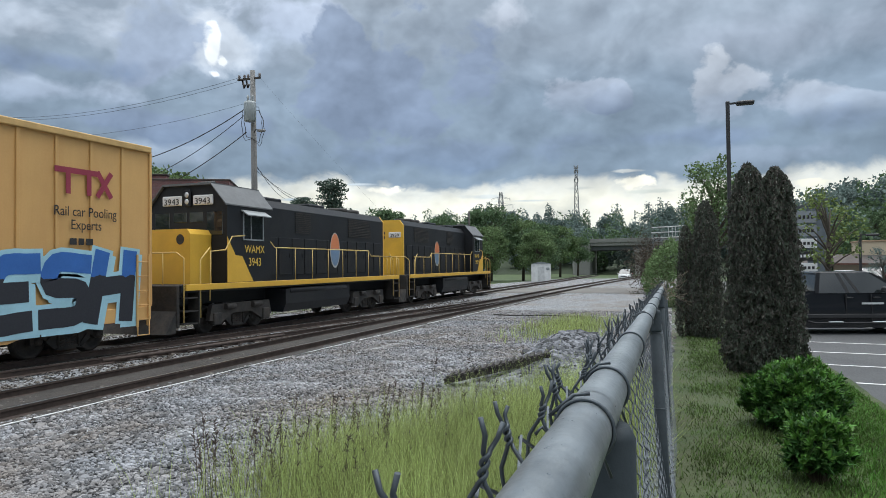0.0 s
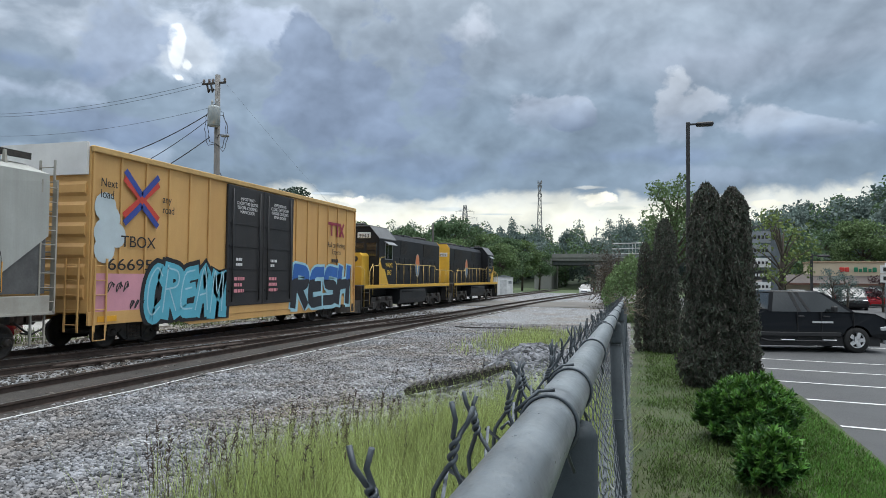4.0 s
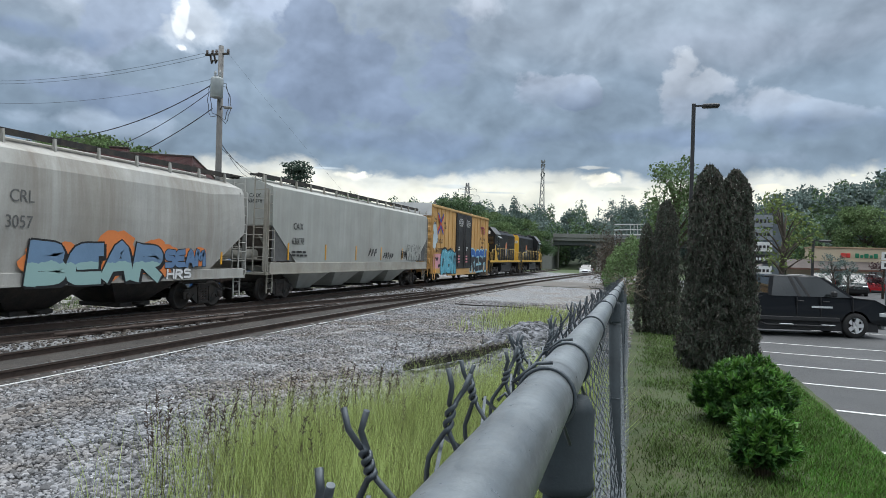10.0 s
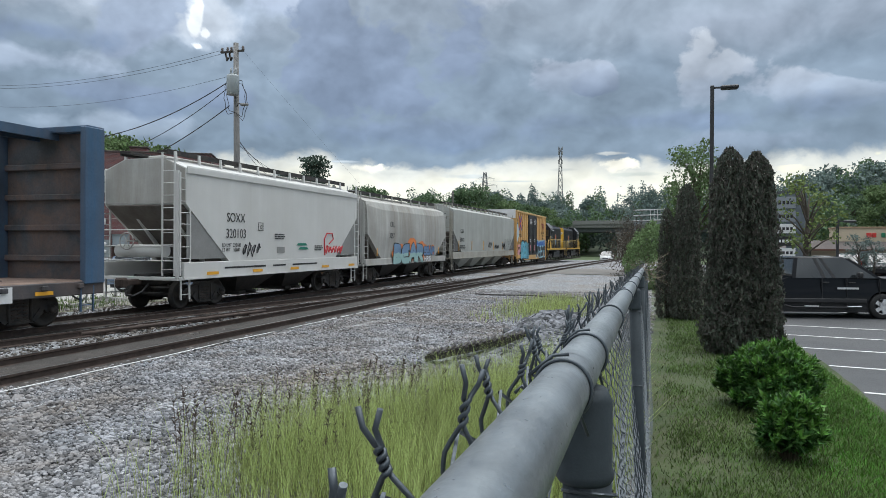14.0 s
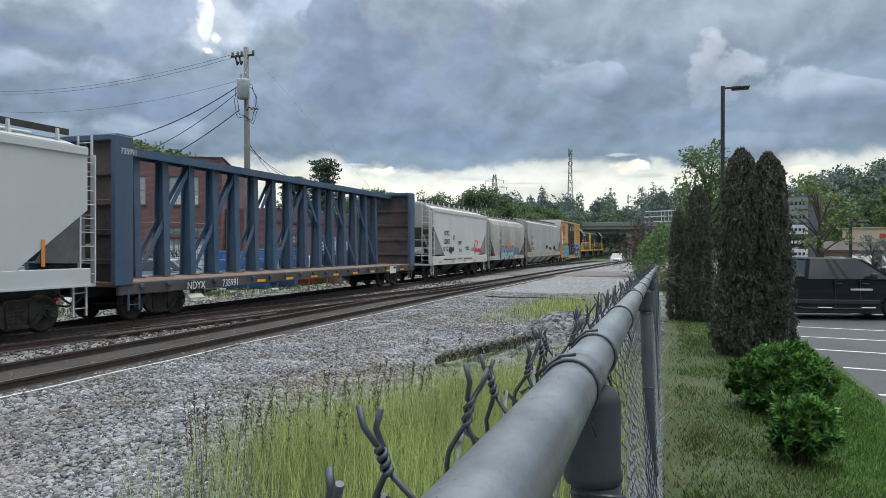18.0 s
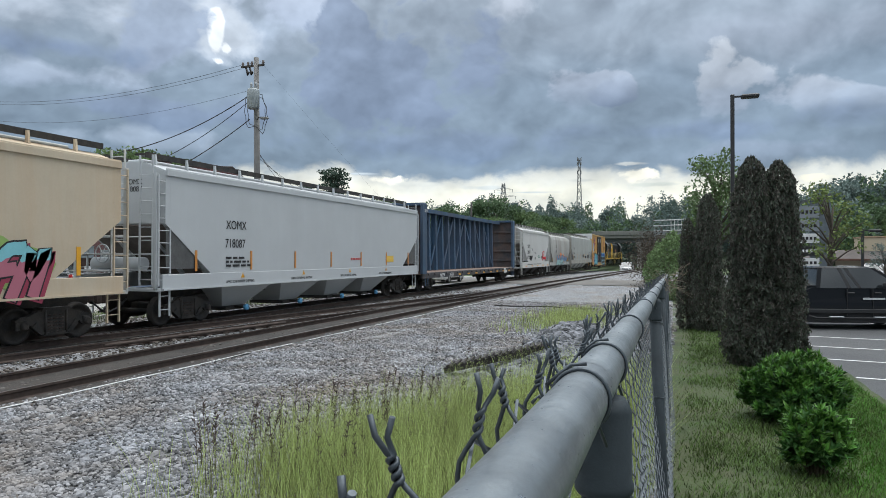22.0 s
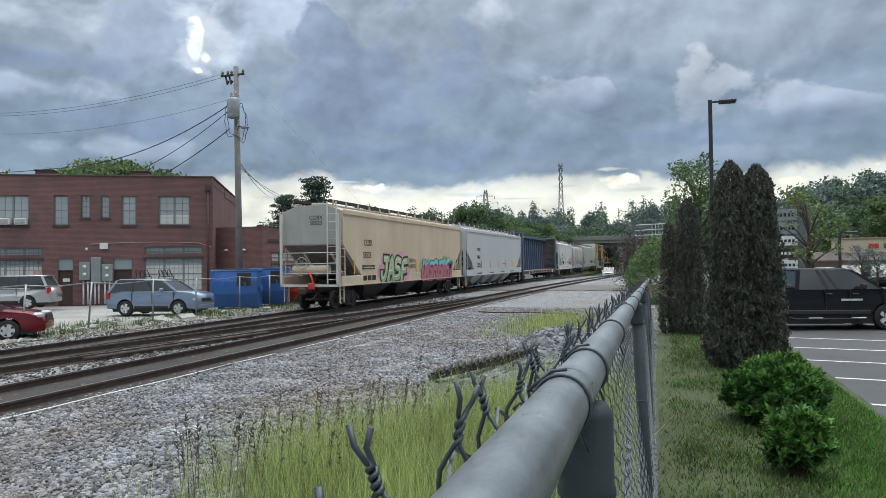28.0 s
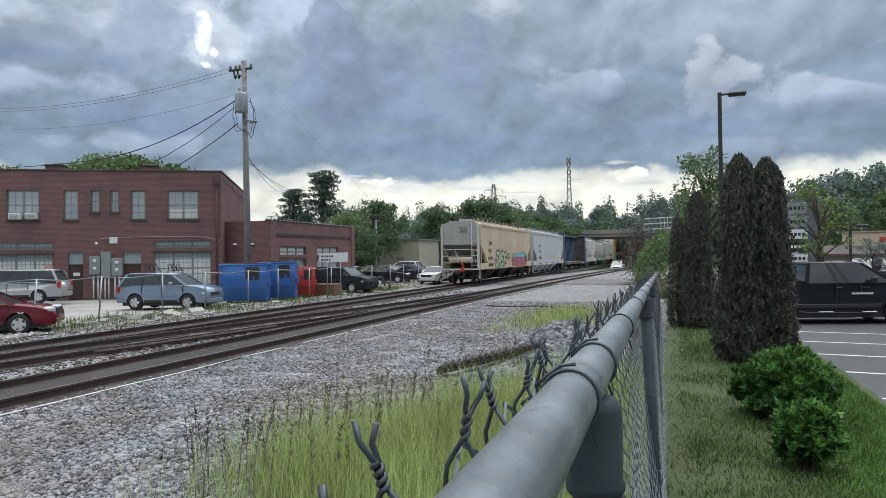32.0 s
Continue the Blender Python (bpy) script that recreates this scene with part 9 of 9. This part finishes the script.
def pylon_sign():
    pale = mat("pale_sign_panel", (0.24, 0.26, 0.29), 0.5, 0, 0.1)
    s = thing("roadside_sign", pose(7.6, 49.4, GROUND_Z, 0, 0, -8), "tall grey roadside sign with stacked tenant panels", "sign")
    part("column", Geo().box((-0.25, 0, 0), (0.95, 0.4, 6.0), 0.03), mat("sign_grey", (0.12, 0.14, 0.16), 0.6), s)
    for k, (z, h, m_) in enumerate(((4.7, 0.75, pale), (3.85, 0.7, pale), (3.1, 0.6, WHITE_PAINT), (2.3, 0.6, BLACK_PAINT), (1.55, 0.6, WHITE_PAINT))):
        b = part("sign_panel", Geo().box((-0.85, -0.1, z), (0.3, -0.02, z + h), 0.01), m_, s)
        bars_ = Geo()
        for i in range(4):
            bars_.box((-0.7 + i * 0.23, -0.115, z + h * 0.35), (-0.55 + i * 0.23, -0.1, z + h * 0.65))
        part("print", bars_, MARK_WHITE if m_ is BLACK_PAINT else MARK_BLACK, b)
    part("cap", Geo().prism([(-0.9, 5.6), (1.0, 6.1), (1.0, 6.25), (-0.9, 5.75)], 1, -0.1, 0.4), mat("sign_cap", (0.09, 0.10, 0.11), 0.6), s)


pylon_sign()


def street_lamp(x, y, h):
    l = thing("street_lamp", pose(x, y, gz(x, y)), "tall square dark steel car-park lamp", "street lamp")
    dk = mat("bronze_steel", (0.045, 0.045, 0.048), 0.5, 0.3, 0.15)
    part("pole", Geo().box((-0.075, -0.075, 0), (0.075, 0.075, h), 0.015), dk, l)
    part("base", Geo().lathe(((0.3, 0), (0.3, 0.45), (0.26, 0.5)), 2, (0, 0, 0), 18), CONCRETE, l)
    part("arm", Geo().box((0.07, -0.03, h - 0.13), (0.4, 0.03, h - 0.06)), dk, l)
    part("lamp_head", Geo().box((0.32, -0.2, h - 0.18), (0.98, 0.2, h - 0.04), 0.04), dk, l)


street_lamp(1.72, 30.0, 8.72)
street_lamp(9.9, 47.5, 3.9)


def route_sign():
    s = thing("route_sign", pose(14.2, 48.5, GROUND_Z), "small white road signs on a post", "sign")
    part("post", Geo().tube([(0, 0, 0), (0, 0, 3.4)], 0.04, 8), GALV, s)
    for z in (2.75, 2.2):
        b = part("plate", Geo().box((-0.3, -0.06, z), (0.3, -0.04, z + 0.5), 0.004), WHITE_PAINT, s)
        part("print", Geo().box((-0.14, -0.068, z + 0.13), (0.14, -0.061, z + 0.37)), MARK_BLACK, b)


route_sign()
g = Geo()
for k in range(30):
    g.box((9 + k * 0.7, 41.5 + 0.12 * k, Z), (9.68 + k * 0.7, 41.9 + 0.12 * k, Z + 0.14), 0.02)
tagged(part("kerb", g, CONCRETE), "pale concrete kerb of the planting bed", "kerb", "", "structure")
sheet("planting_bed", 9, 30, 42, 45, 0.8, 0.06, mat("bark_mulch", (0.12, 0.08, 0.05), 0.95, 0, 0.4, 2, 20, 0.5), "bark-mulched planting bed", 0.05)


# trees -----------------------------------------------------------------
BARK = mat("tree_bark", (0.09, 0.075, 0.06), 0.95, 0, 0.3, 3, 25, 0.4)
# distance haze is put into the last two leaf colours: paler and bluer
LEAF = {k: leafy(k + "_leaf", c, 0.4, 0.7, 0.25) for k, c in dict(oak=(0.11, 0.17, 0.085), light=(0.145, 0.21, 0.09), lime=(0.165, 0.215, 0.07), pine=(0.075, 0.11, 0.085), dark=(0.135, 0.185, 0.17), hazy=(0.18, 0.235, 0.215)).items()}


def tree_parts(h, r, seed, leaf, n, size, crown0=0.3, kind="round", clumps=46):
    rng = np.random.default_rng(seed)
    g = Geo()
    tr = 0.022 * h + 0.05
    g.tube([(0, 0, -0.3), (0.04 * h * rng.uniform(-1, 1) * 0.4, 0.02 * h, h * 0.45), (0.02 * h, 0, h * (0.95 if kind == "pine" else 0.8))], tr, 9, True, tr * 0.2)
    cs = []
    for k in range(clumps):
        u = (k + 0.5) / clumps
        a = k * 2.39996 + rng.uniform(-0.4, 0.4)
        if kind == "pine":
            z = h * (crown0 + (0.98 - crown0) * u)
            e = r * (1 - 0.75 * u) * rng.uniform(0.35, 1.0)
            c = np.array([e * math.cos(a), e * math.sin(a), z])
            spread = np.array([r * 0.20, r * 0.20, h * 0.015])
        else:
            ph = rng.uniform(-0.9, 1.0)
            e = math.sqrt(max(0.05, 1 - ph * ph)) * rng.uniform(0.45, 1.0)
            zc = h * (crown0 + (1 - crown0) * 0.5)
            c = np.array([r * e * math.cos(a), r * e * math.sin(a), zc + ph * h * (1 - crown0) * 0.47])
            spread = np.array([r * 0.2, r * 0.2, h * 0.05]) * rng.uniform(0.7, 1.4)
        g.tube([(0, 0, c[2] * 0.72), tuple(c * np.array([0.55, 0.55, 0.9])), tuple(c)], tr * 0.28, 5, True, 0.015)
        m = int(n / clumps * rng.uniform(0.5, 1.5))
        q = rng.normal(size=(m, 3))
        q *= (rng.random((m, 1)) ** 0.4 / np.linalg.norm(q, axis=1)[:, None])
        cs.append(c + q * spread * 1.75)
    me = leaf_mesh("crown", np.concatenate(cs), size, rng, leaf, aspect=0.6)
    return g.mesh("trunk", BARK), me


def plant(trunk, crown, x, y, z, s, rz, label, name="tree", category="tree", group=""):
    t = thing(name, pose(x, y, z, 0, 0, rz) @ Matrix.Diagonal((s, s, s, 1)), label, category, group)
    part("trunk", trunk, None, t)
    part("crown", crown, None, t)
    return t


T_OAK = tree_parts(10, 4.2, 41, LEAF["oak"], 9000, 0.34)
T_LIGHT = tree_parts(10, 3.6, 42, LEAF["light"], 8000, 0.34, 0.2)
T_OPEN = tree_parts(11, 2.7, 43, LEAF["light"], 5200, 0.26, 0.35, clumps=38)
T_PINE = tree_parts(16, 4.4, 44, LEAF["pine"], 6500, 0.36, 0.36, "pine", 40)
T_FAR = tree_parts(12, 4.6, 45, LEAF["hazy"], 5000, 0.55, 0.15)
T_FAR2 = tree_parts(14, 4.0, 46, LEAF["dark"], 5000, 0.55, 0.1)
T_LIME = tree_parts(5.4, 1.35, 47, LEAF["lime"], 800, 0.17, 0.35, clumps=26)

plant(*T_PINE, -51.3, 95, -0.6, 1.0, 20, "tall dark pine with an open layered crown")
plant(*T_PINE, -57.5, 97, -0.6, 0.86, 120, "slender dark pine beside the taller one")
for x, y, s, v in ((-63, 62, 1.38, T_LIGHT), (-57.5, 61, 1.40, T_LIGHT), (-53.5, 62, 1.30, T_LIGHT), (-72, 60, 1.30, T_OAK)):
    plant(*v, x, y, -0.6, s, x * 7, "leafy green tree behind the brick building")
for i, (x, y, s, v) in enumerate(((-41, 90, 0.82, T_LIGHT), (-37, 82, 0.98, T_OAK), (-31, 62, 0.68, T_LIGHT), (-27.6, 58, 0.55, T_OAK), (-38, 112, 1.08, T_OAK), (-30.6, 112, 1.2, T_OAK), (-26, 116, 1.0, T_LIGHT), (-22, 112, 0.9, T_OAK), (-34, 118, 0.95, T_LIGHT), (-27, 98, 0.8, T_LIGHT), (-20.5, 101, 0.75, T_LIGHT), (-25.5, 150, 1.05, T_LIGHT), (-23.2, 160, 0.85, T_OAK))):
    plant(*v, x, y, -0.7, s, i * 57, "full green tree beyond the yard" if v is T_OAK else "light green tree beyond the yard", group="trees beyond the yard")
plant(*T_OPEN, 2.4, 60, -0.5, 0.98, 10, "airy light-green tree with an open crown")
plant(*T_OPEN, 5.3, 62, -0.5, 0.72, 100, "airy light-green tree beside the car park")
plant(*T_LIME, 6.0, 34.6, Z, 1.02, 40, "small spreading tree with yellow-green leaves")
for x, y, s in ((11.6, 50, 0.62), (12.6, 50.6, 0.55)):
    plant(*tree_parts(5, 1.5, 48, LEAF["dark"], 1200, 0.16, 0.25, clumps=20), x, y, Z, s, x * 20, "small ornamental tree in the planting bed")
g = plant(*tree_parts(4, 1.7, 49, leafy("purple_leaf", (0.05, 0.02, 0.025), 0.4), 1500, 0.18, 0.1, clumps=24), 16.8, 58, Z, 0.75, 0, "round purple-leaved ornamental tree")


# wooded hills
def hill(name, x0, x1, y0, y1, height, label, n=34):
    v = []
    for j in range(n):
        for i in range(n):
            x, y = x0 + (x1 - x0) * i / (n - 1), y0 + (y1 - y0) * j / (n - 1)
            v.append((x, y, height(x, y)))
    f = [(j * n + i, j * n + i + 1, (j + 1) * n + i + 1, (j + 1) * n + i) for j in range(n - 1) for i in range(n - 1)]
    ob = new(name, cloud_mesh(name, v, f, mat("woodland_floor", (0.03, 0.045, 0.02), 0.95, 0, 0.3, 0.1, 3, 0.3), smooth=True))
    return tagged(ob, label, "hill", "", "structure")


def east_h(x, y):
    u = min(1, max(0, (x - 10) / 75)) * min(1, max(0, (y - 96) / 60))
    return -1.5 + 19 * (u ** 0.75) + 2.0 * noise.noise((x * 0.03, y * 0.03, 2))


def back_h(x, y):
    return -2.5 + 13 * min(1, max(0, (y - 182) / 80)) + 3 * min(1, max(0, (y - 182) / 20)) * noise.noise((x * 0.02, y * 0.02, 7))


hill("east_hillside", 8, 170, 96, 260, east_h, "wooded hillside above the shops")
hill("north_hillside", -260, 120, 180, 460, back_h, "wooded ridge behind the bridge")


def woods(name, pts, label):
    """A far wood: many crowns in one mesh."""
    rng = np.random.default_rng(len(pts))
    cs, idx = [], []
    for x, y, z, h, r in pts:
        k = 640
        p = rng.normal(size=(k, 3))
        p /= np.linalg.norm(p, axis=1)[:, None]
        p *= rng.uniform(0.7, 1.0, (k, 1)) * 0.48
        # a crown of round heads
        lump = rng.normal(size=(9, 3))
        lump /= np.linalg.norm(lump, axis=1)[:, None]
        lump *= rng.uniform(0.3, 0.66, (9, 1))
        lump[0] = (0, 0, 0.55)
        p += lump[rng.integers(0, 9, k)]
        cs.append(p * np.array([r, r, h * 0.5]) + np.array([x, y, z + h * 0.52]))
        idx.append(np.full(k, rng.integers(0, 3)))
    rng2 = np.random.default_rng(3)
    # first two leaf colours have the haze of distance mixed in
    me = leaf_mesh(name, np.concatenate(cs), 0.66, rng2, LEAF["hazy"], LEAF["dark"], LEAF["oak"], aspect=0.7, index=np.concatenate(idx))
    return tagged(new(name, me), label, "woods", "", "stuff")


rng = np.random.default_rng(77)
pts = []
for i in range(330):
    x, y = rng.uniform(14, 120), rng.uniform(100, 210)
    pts.append((x, y, east_h(x, y), rng.uniform(8, 13), rng.uniform(2.8, 4.6)))
woods("hillside_woods", pts, "dense green woods on the hillside")
pts = []
for i in range(360):
    x, y = rng.uniform(-150, 45), rng.uniform(186, 290)
    pts.append((x, y, max(-1, back_h(x, y)) - 1, rng.uniform(8.5, 16), rng.uniform(2.8, 4.8)))
woods("ridge_woods", pts, "dense dark woods on the ridge behind the bridge")
for i in range(22):
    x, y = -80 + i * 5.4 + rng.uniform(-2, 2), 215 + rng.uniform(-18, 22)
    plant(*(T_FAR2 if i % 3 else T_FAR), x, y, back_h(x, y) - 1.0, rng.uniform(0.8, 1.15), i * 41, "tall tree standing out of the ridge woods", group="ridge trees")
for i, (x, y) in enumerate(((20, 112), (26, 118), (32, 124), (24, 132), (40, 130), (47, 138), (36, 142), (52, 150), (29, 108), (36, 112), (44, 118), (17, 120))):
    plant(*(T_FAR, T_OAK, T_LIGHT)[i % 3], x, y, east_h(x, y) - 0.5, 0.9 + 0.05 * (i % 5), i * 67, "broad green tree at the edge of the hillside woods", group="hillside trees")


def bridge():
    b = thing("road_bridge", pose(-14.3, 175, GROUND_Z - 0.75) @ Matrix.Diagonal((1.42, 1.42, 1.30, 1)), "grey concrete road bridge over the tracks", "bridge")
    conc = mat("bridge_concrete", (0.24, 0.24, 0.23), 0.9, 0, 0.2, 0.3, 8, 0.2, (0.12, 0.12, 0.11), 0.6, True)
    d = part("deck", Geo().box((-5.6, 0, 5.6), (22, 9, 6.2), 0.05), conc, b)
    part("parapet", Geo().box((-5.6, -0.15, 6.2), (22, 0.2, 6.95), 0.03), conc, d)
    for k in range(5):
        part("girder", Geo().box((-5.6, 0.4 + k * 1.9, 4.8), (22, 0.85 + k * 1.9, 5.6)), mat("girder_steel", (0.08, 0.085, 0.09), 0.7), d)
    for x in (2.4, 11):
        c = part("pier_cap", Geo().box((x - 0.6, -0.1, 4.1), (x + 0.6, 9, 4.8), 0.04), conc, b)
        for y in (0.7, 3.2, 5.8, 8.2):
            part("column", Geo().box((x - 0.42, y - 0.42, -0.2), (x + 0.42, y + 0.42, 4.1), 0.04), CONCRETE, b)
    part("abutment", Geo().box((-8.6, -0.5, -0.5), (-5.6, 9.5, 6.2), 0.05), conc, b)
    for k in range(14):
        part("railing_post", Geo().box((-5.2 + k * 2, -0.05, 6.95), (-5.1 + k * 2, 0.05, 7.5)), GALV, d)


bridge()


def hut():
    h = thing("equipment_hut", pose(-18.4, 93, GROUND_Z - 0.15, 0, 0, 12), "white metal signal hut beside the tracks", "hut")
    part("wall", Geo().box((-1.3, -1.1, 0), (1.3, 1.1, 2.45), 0.03), WHITE_PAINT, h)
    part("roof", Geo().prism([(-1.4, 2.45), (1.4, 2.45), (0, 2.75)], 1, -1.2, 1.2), GALV, h)
    part("door", Geo().box((-0.45, -1.13, 0.1), (0.45, -1.09, 2.1), 0.01), mat("hut_door", (0.55, 0.56, 0.56), 0.6), h)
    part("vent", Geo().box((0.7, -1.14, 1.6), (1.1, -1.1, 1.95)), GALV, h)


hut()


def pale_building():
    b = thing("pale_building", pose(-35.2, 86, GROUND_Z), "low pale rendered building among the trees", "building")
    part("wall", Geo().box((-2.8, 0, 0), (2.9, 8, 4.5)), mat("pale_render", (0.42, 0.38, 0.32), 0.9, 0, 0.1), b)
    part("roof", Geo().box((-2.95, -0.15, 4.5), (3.05, 8.1, 4.7)), mat("pale_roof", (0.2, 0.2, 0.2), 0.8), b)
    part("door", Geo().box((-0.3, -0.04, 0), (0.8, 0.0, 2.3)), mat("pale_door", (0.3, 0.24, 0.19), 0.8), b)


pale_building()


def lattice(name, x, y, z0, h, w0, w1, label, category, bays, r, arms=()):
    t = thing(name, pose(x, y, z0), label, category)
    steel = mat("far_steel", (0.20, 0.205, 0.21), 0.6, 0.3, 0.1)
    for sx in (1, -1):
        for sy in (1, -1):
            part("leg", Geo().tube([(sx * w0, sy * w0, 0), (sx * w1, sy * w1, h)], r, 5), steel, t)
    for k in range(bays):
        a, b = k / bays, (k + 1) / bays
        wa, wb = w0 + (w1 - w0) * a, w0 + (w1 - w0) * b
        g = Geo()
        for s in (1, -1):
            g.tube([(-wa, s * wa, a * h), (wb, s * wb, b * h)], r * 0.6, 4)
            g.tube([(wa, s * wa, a * h), (-wb, s * wb, b * h)], r * 0.6, 4)
            g.tube([(s * wa, -wa, a * h), (s * wb, wb, b * h)], r * 0.6, 4)
        part("brace", g, steel, t)
    for z, half in arms:
        for s in (1, -1):
            part("cross_arm", Geo().tube([(0, 0, z), (s * half, 0, z + 0.1), (s * 0.3, 0, z + 0.8)], r * 0.75, 4), steel, t)
            part("insulator", Geo().tube([(s * half * 0.92, 0, z + 0.05), (s * half * 0.92, 0, z - 0.9)], r * 0.7, 5), steel, t)
    return t


lattice("transmission_pylon", -62, 242, 8, 19.8, 2.2, 0.4, "grey lattice power pylon with three crossarms", "pylon", 8, 0.11, ((12.3, 4.2), (15.0, 4.8), (17.4, 3.6)))
m = lattice("radio_mast", -57.4, 396, 8, 49.0, 2.0, 0.45, "slender lattice radio mast with antennas", "radio mast", 12, 0.13)
for z in (40, 45, 47.5):
    for s in (-1, 1):
        part("antenna", Geo().box((s * 1.0 - 0.2, -0.3, z), (s * 1.0 + 0.2, 0.3, z + 2.0)), mat("antenna_grey", (0.25, 0.25, 0.25), 0.6), m)
p = thing("floodlight_pole", pose(-30.6, 68.5, GROUND_Z), "thin pole with two floodlights", "floodlight")
part("pole", Geo().tube([(0, 0, 0), (0, 0, 6.6)], 0.08, 8), GALV, p)
for s in (-1, 1):
    part("floodlight", Geo().box((s * 0.35 - 0.3, -0.3, 6.45), (s * 0.35 + 0.3, 0.2, 6.85), 0.05), STEEL_DARK, p)
p = thing("crossing_pole", pose(-26.3, 86, GROUND_Z), "dark wooden pole with a small lamp arm", "utility pole")
part("shaft", Geo().tube([(0, 0, 0), (0, 0, 9.2)], 0.16, 8, True, 0.12), STEEL_DARK, p)
part("lamp_arm", Geo().tube([(0, 0, 8.2), (-0.6, 0, 8.6), (-1.1, 0, 8.5)], 0.05, 6), STEEL_DARK, p)

# ivy-covered bank and hedge by the end of the fence
rng = np.random.default_rng(9)
cs = []
for i in range(11000):
    d = rng.normal(size=3)
    d /= np.linalg.norm(d)
    f = rng.uniform(0.55, 1) ** 0.4 * (1 + 0.22 * noise.noise((d[0] * 2.5, d[1] * 2.5, d[2] * 2.5 + 4)))
    cs.append((-0.55 + 1.6 * f * d[0], 39.5 + 3.0 * f * d[1], max(-0.3, 0.9 + 2.3 * f * d[2])))
t = thing("hedge", pose(0, 0, 0), "tall rounded green hedge overgrowing the bank", "hedge")
part("foliage", leaf_mesh("foliage", cs, 0.15, rng, LEAF["light"], aspect=0.6), None, t)
cs = [(-2.6 + 0.7 * rng.normal(), 56 + 2.0 * rng.normal(), max(-0.3, 1.9 + 1.0 * rng.normal())) for i in range(5000)]
t = thing("bare_thicket", pose(0, 0, 0), "brownish twiggy thicket behind the hedge", "bush")
part("foliage", leaf_mesh("foliage", cs, 0.2, rng, leafy("thicket_leaf", (0.085, 0.07, 0.055), 0.4), aspect=0.3), None, t)
s = thing("footbridge_stair", pose(-1.3, 62, 0), "white railed steel stair above the hedge", "stair")
for k in range(9):
    part("baluster", Geo().box((k * 0.28, 0, 4.1 + 0.03 * k), (k * 0.28 + 0.05, 0.06, 5.0 + 0.03 * k)), WHITE_PAINT, s)
for z in (4.1, 4.55, 5.0):
    part("rail_bar", Geo().tube([(-1.4, 0, z - 0.05), (2.4, 0, z + 0.07)], 0.045, 6), WHITE_PAINT, s)
part("landing", Geo().box((-1.4, 0, 3.8), (2.5, 1.2, 4.0)), GALV, s)
for x in (-1.3, 2.3):
    part("support", Geo().box((x - 0.1, 0.4, -0.5), (x + 0.1, 0.6, 3.8)), GALV, s)

# unseen woods added to close the valley behind the camera and darken reflections
pts = []
for i in range(150):
    a = rng.uniform(math.radians(-215), math.radians(-35))
    d = rng.uniform(70, 110)
    pts.append((d * math.cos(a), d * math.sin(a) - 10, -1, rng.uniform(9, 15), rng.uniform(3.5, 6)))
woods("rear_woods", pts, "unseen green woods added behind the camera to darken reflections")

motions()
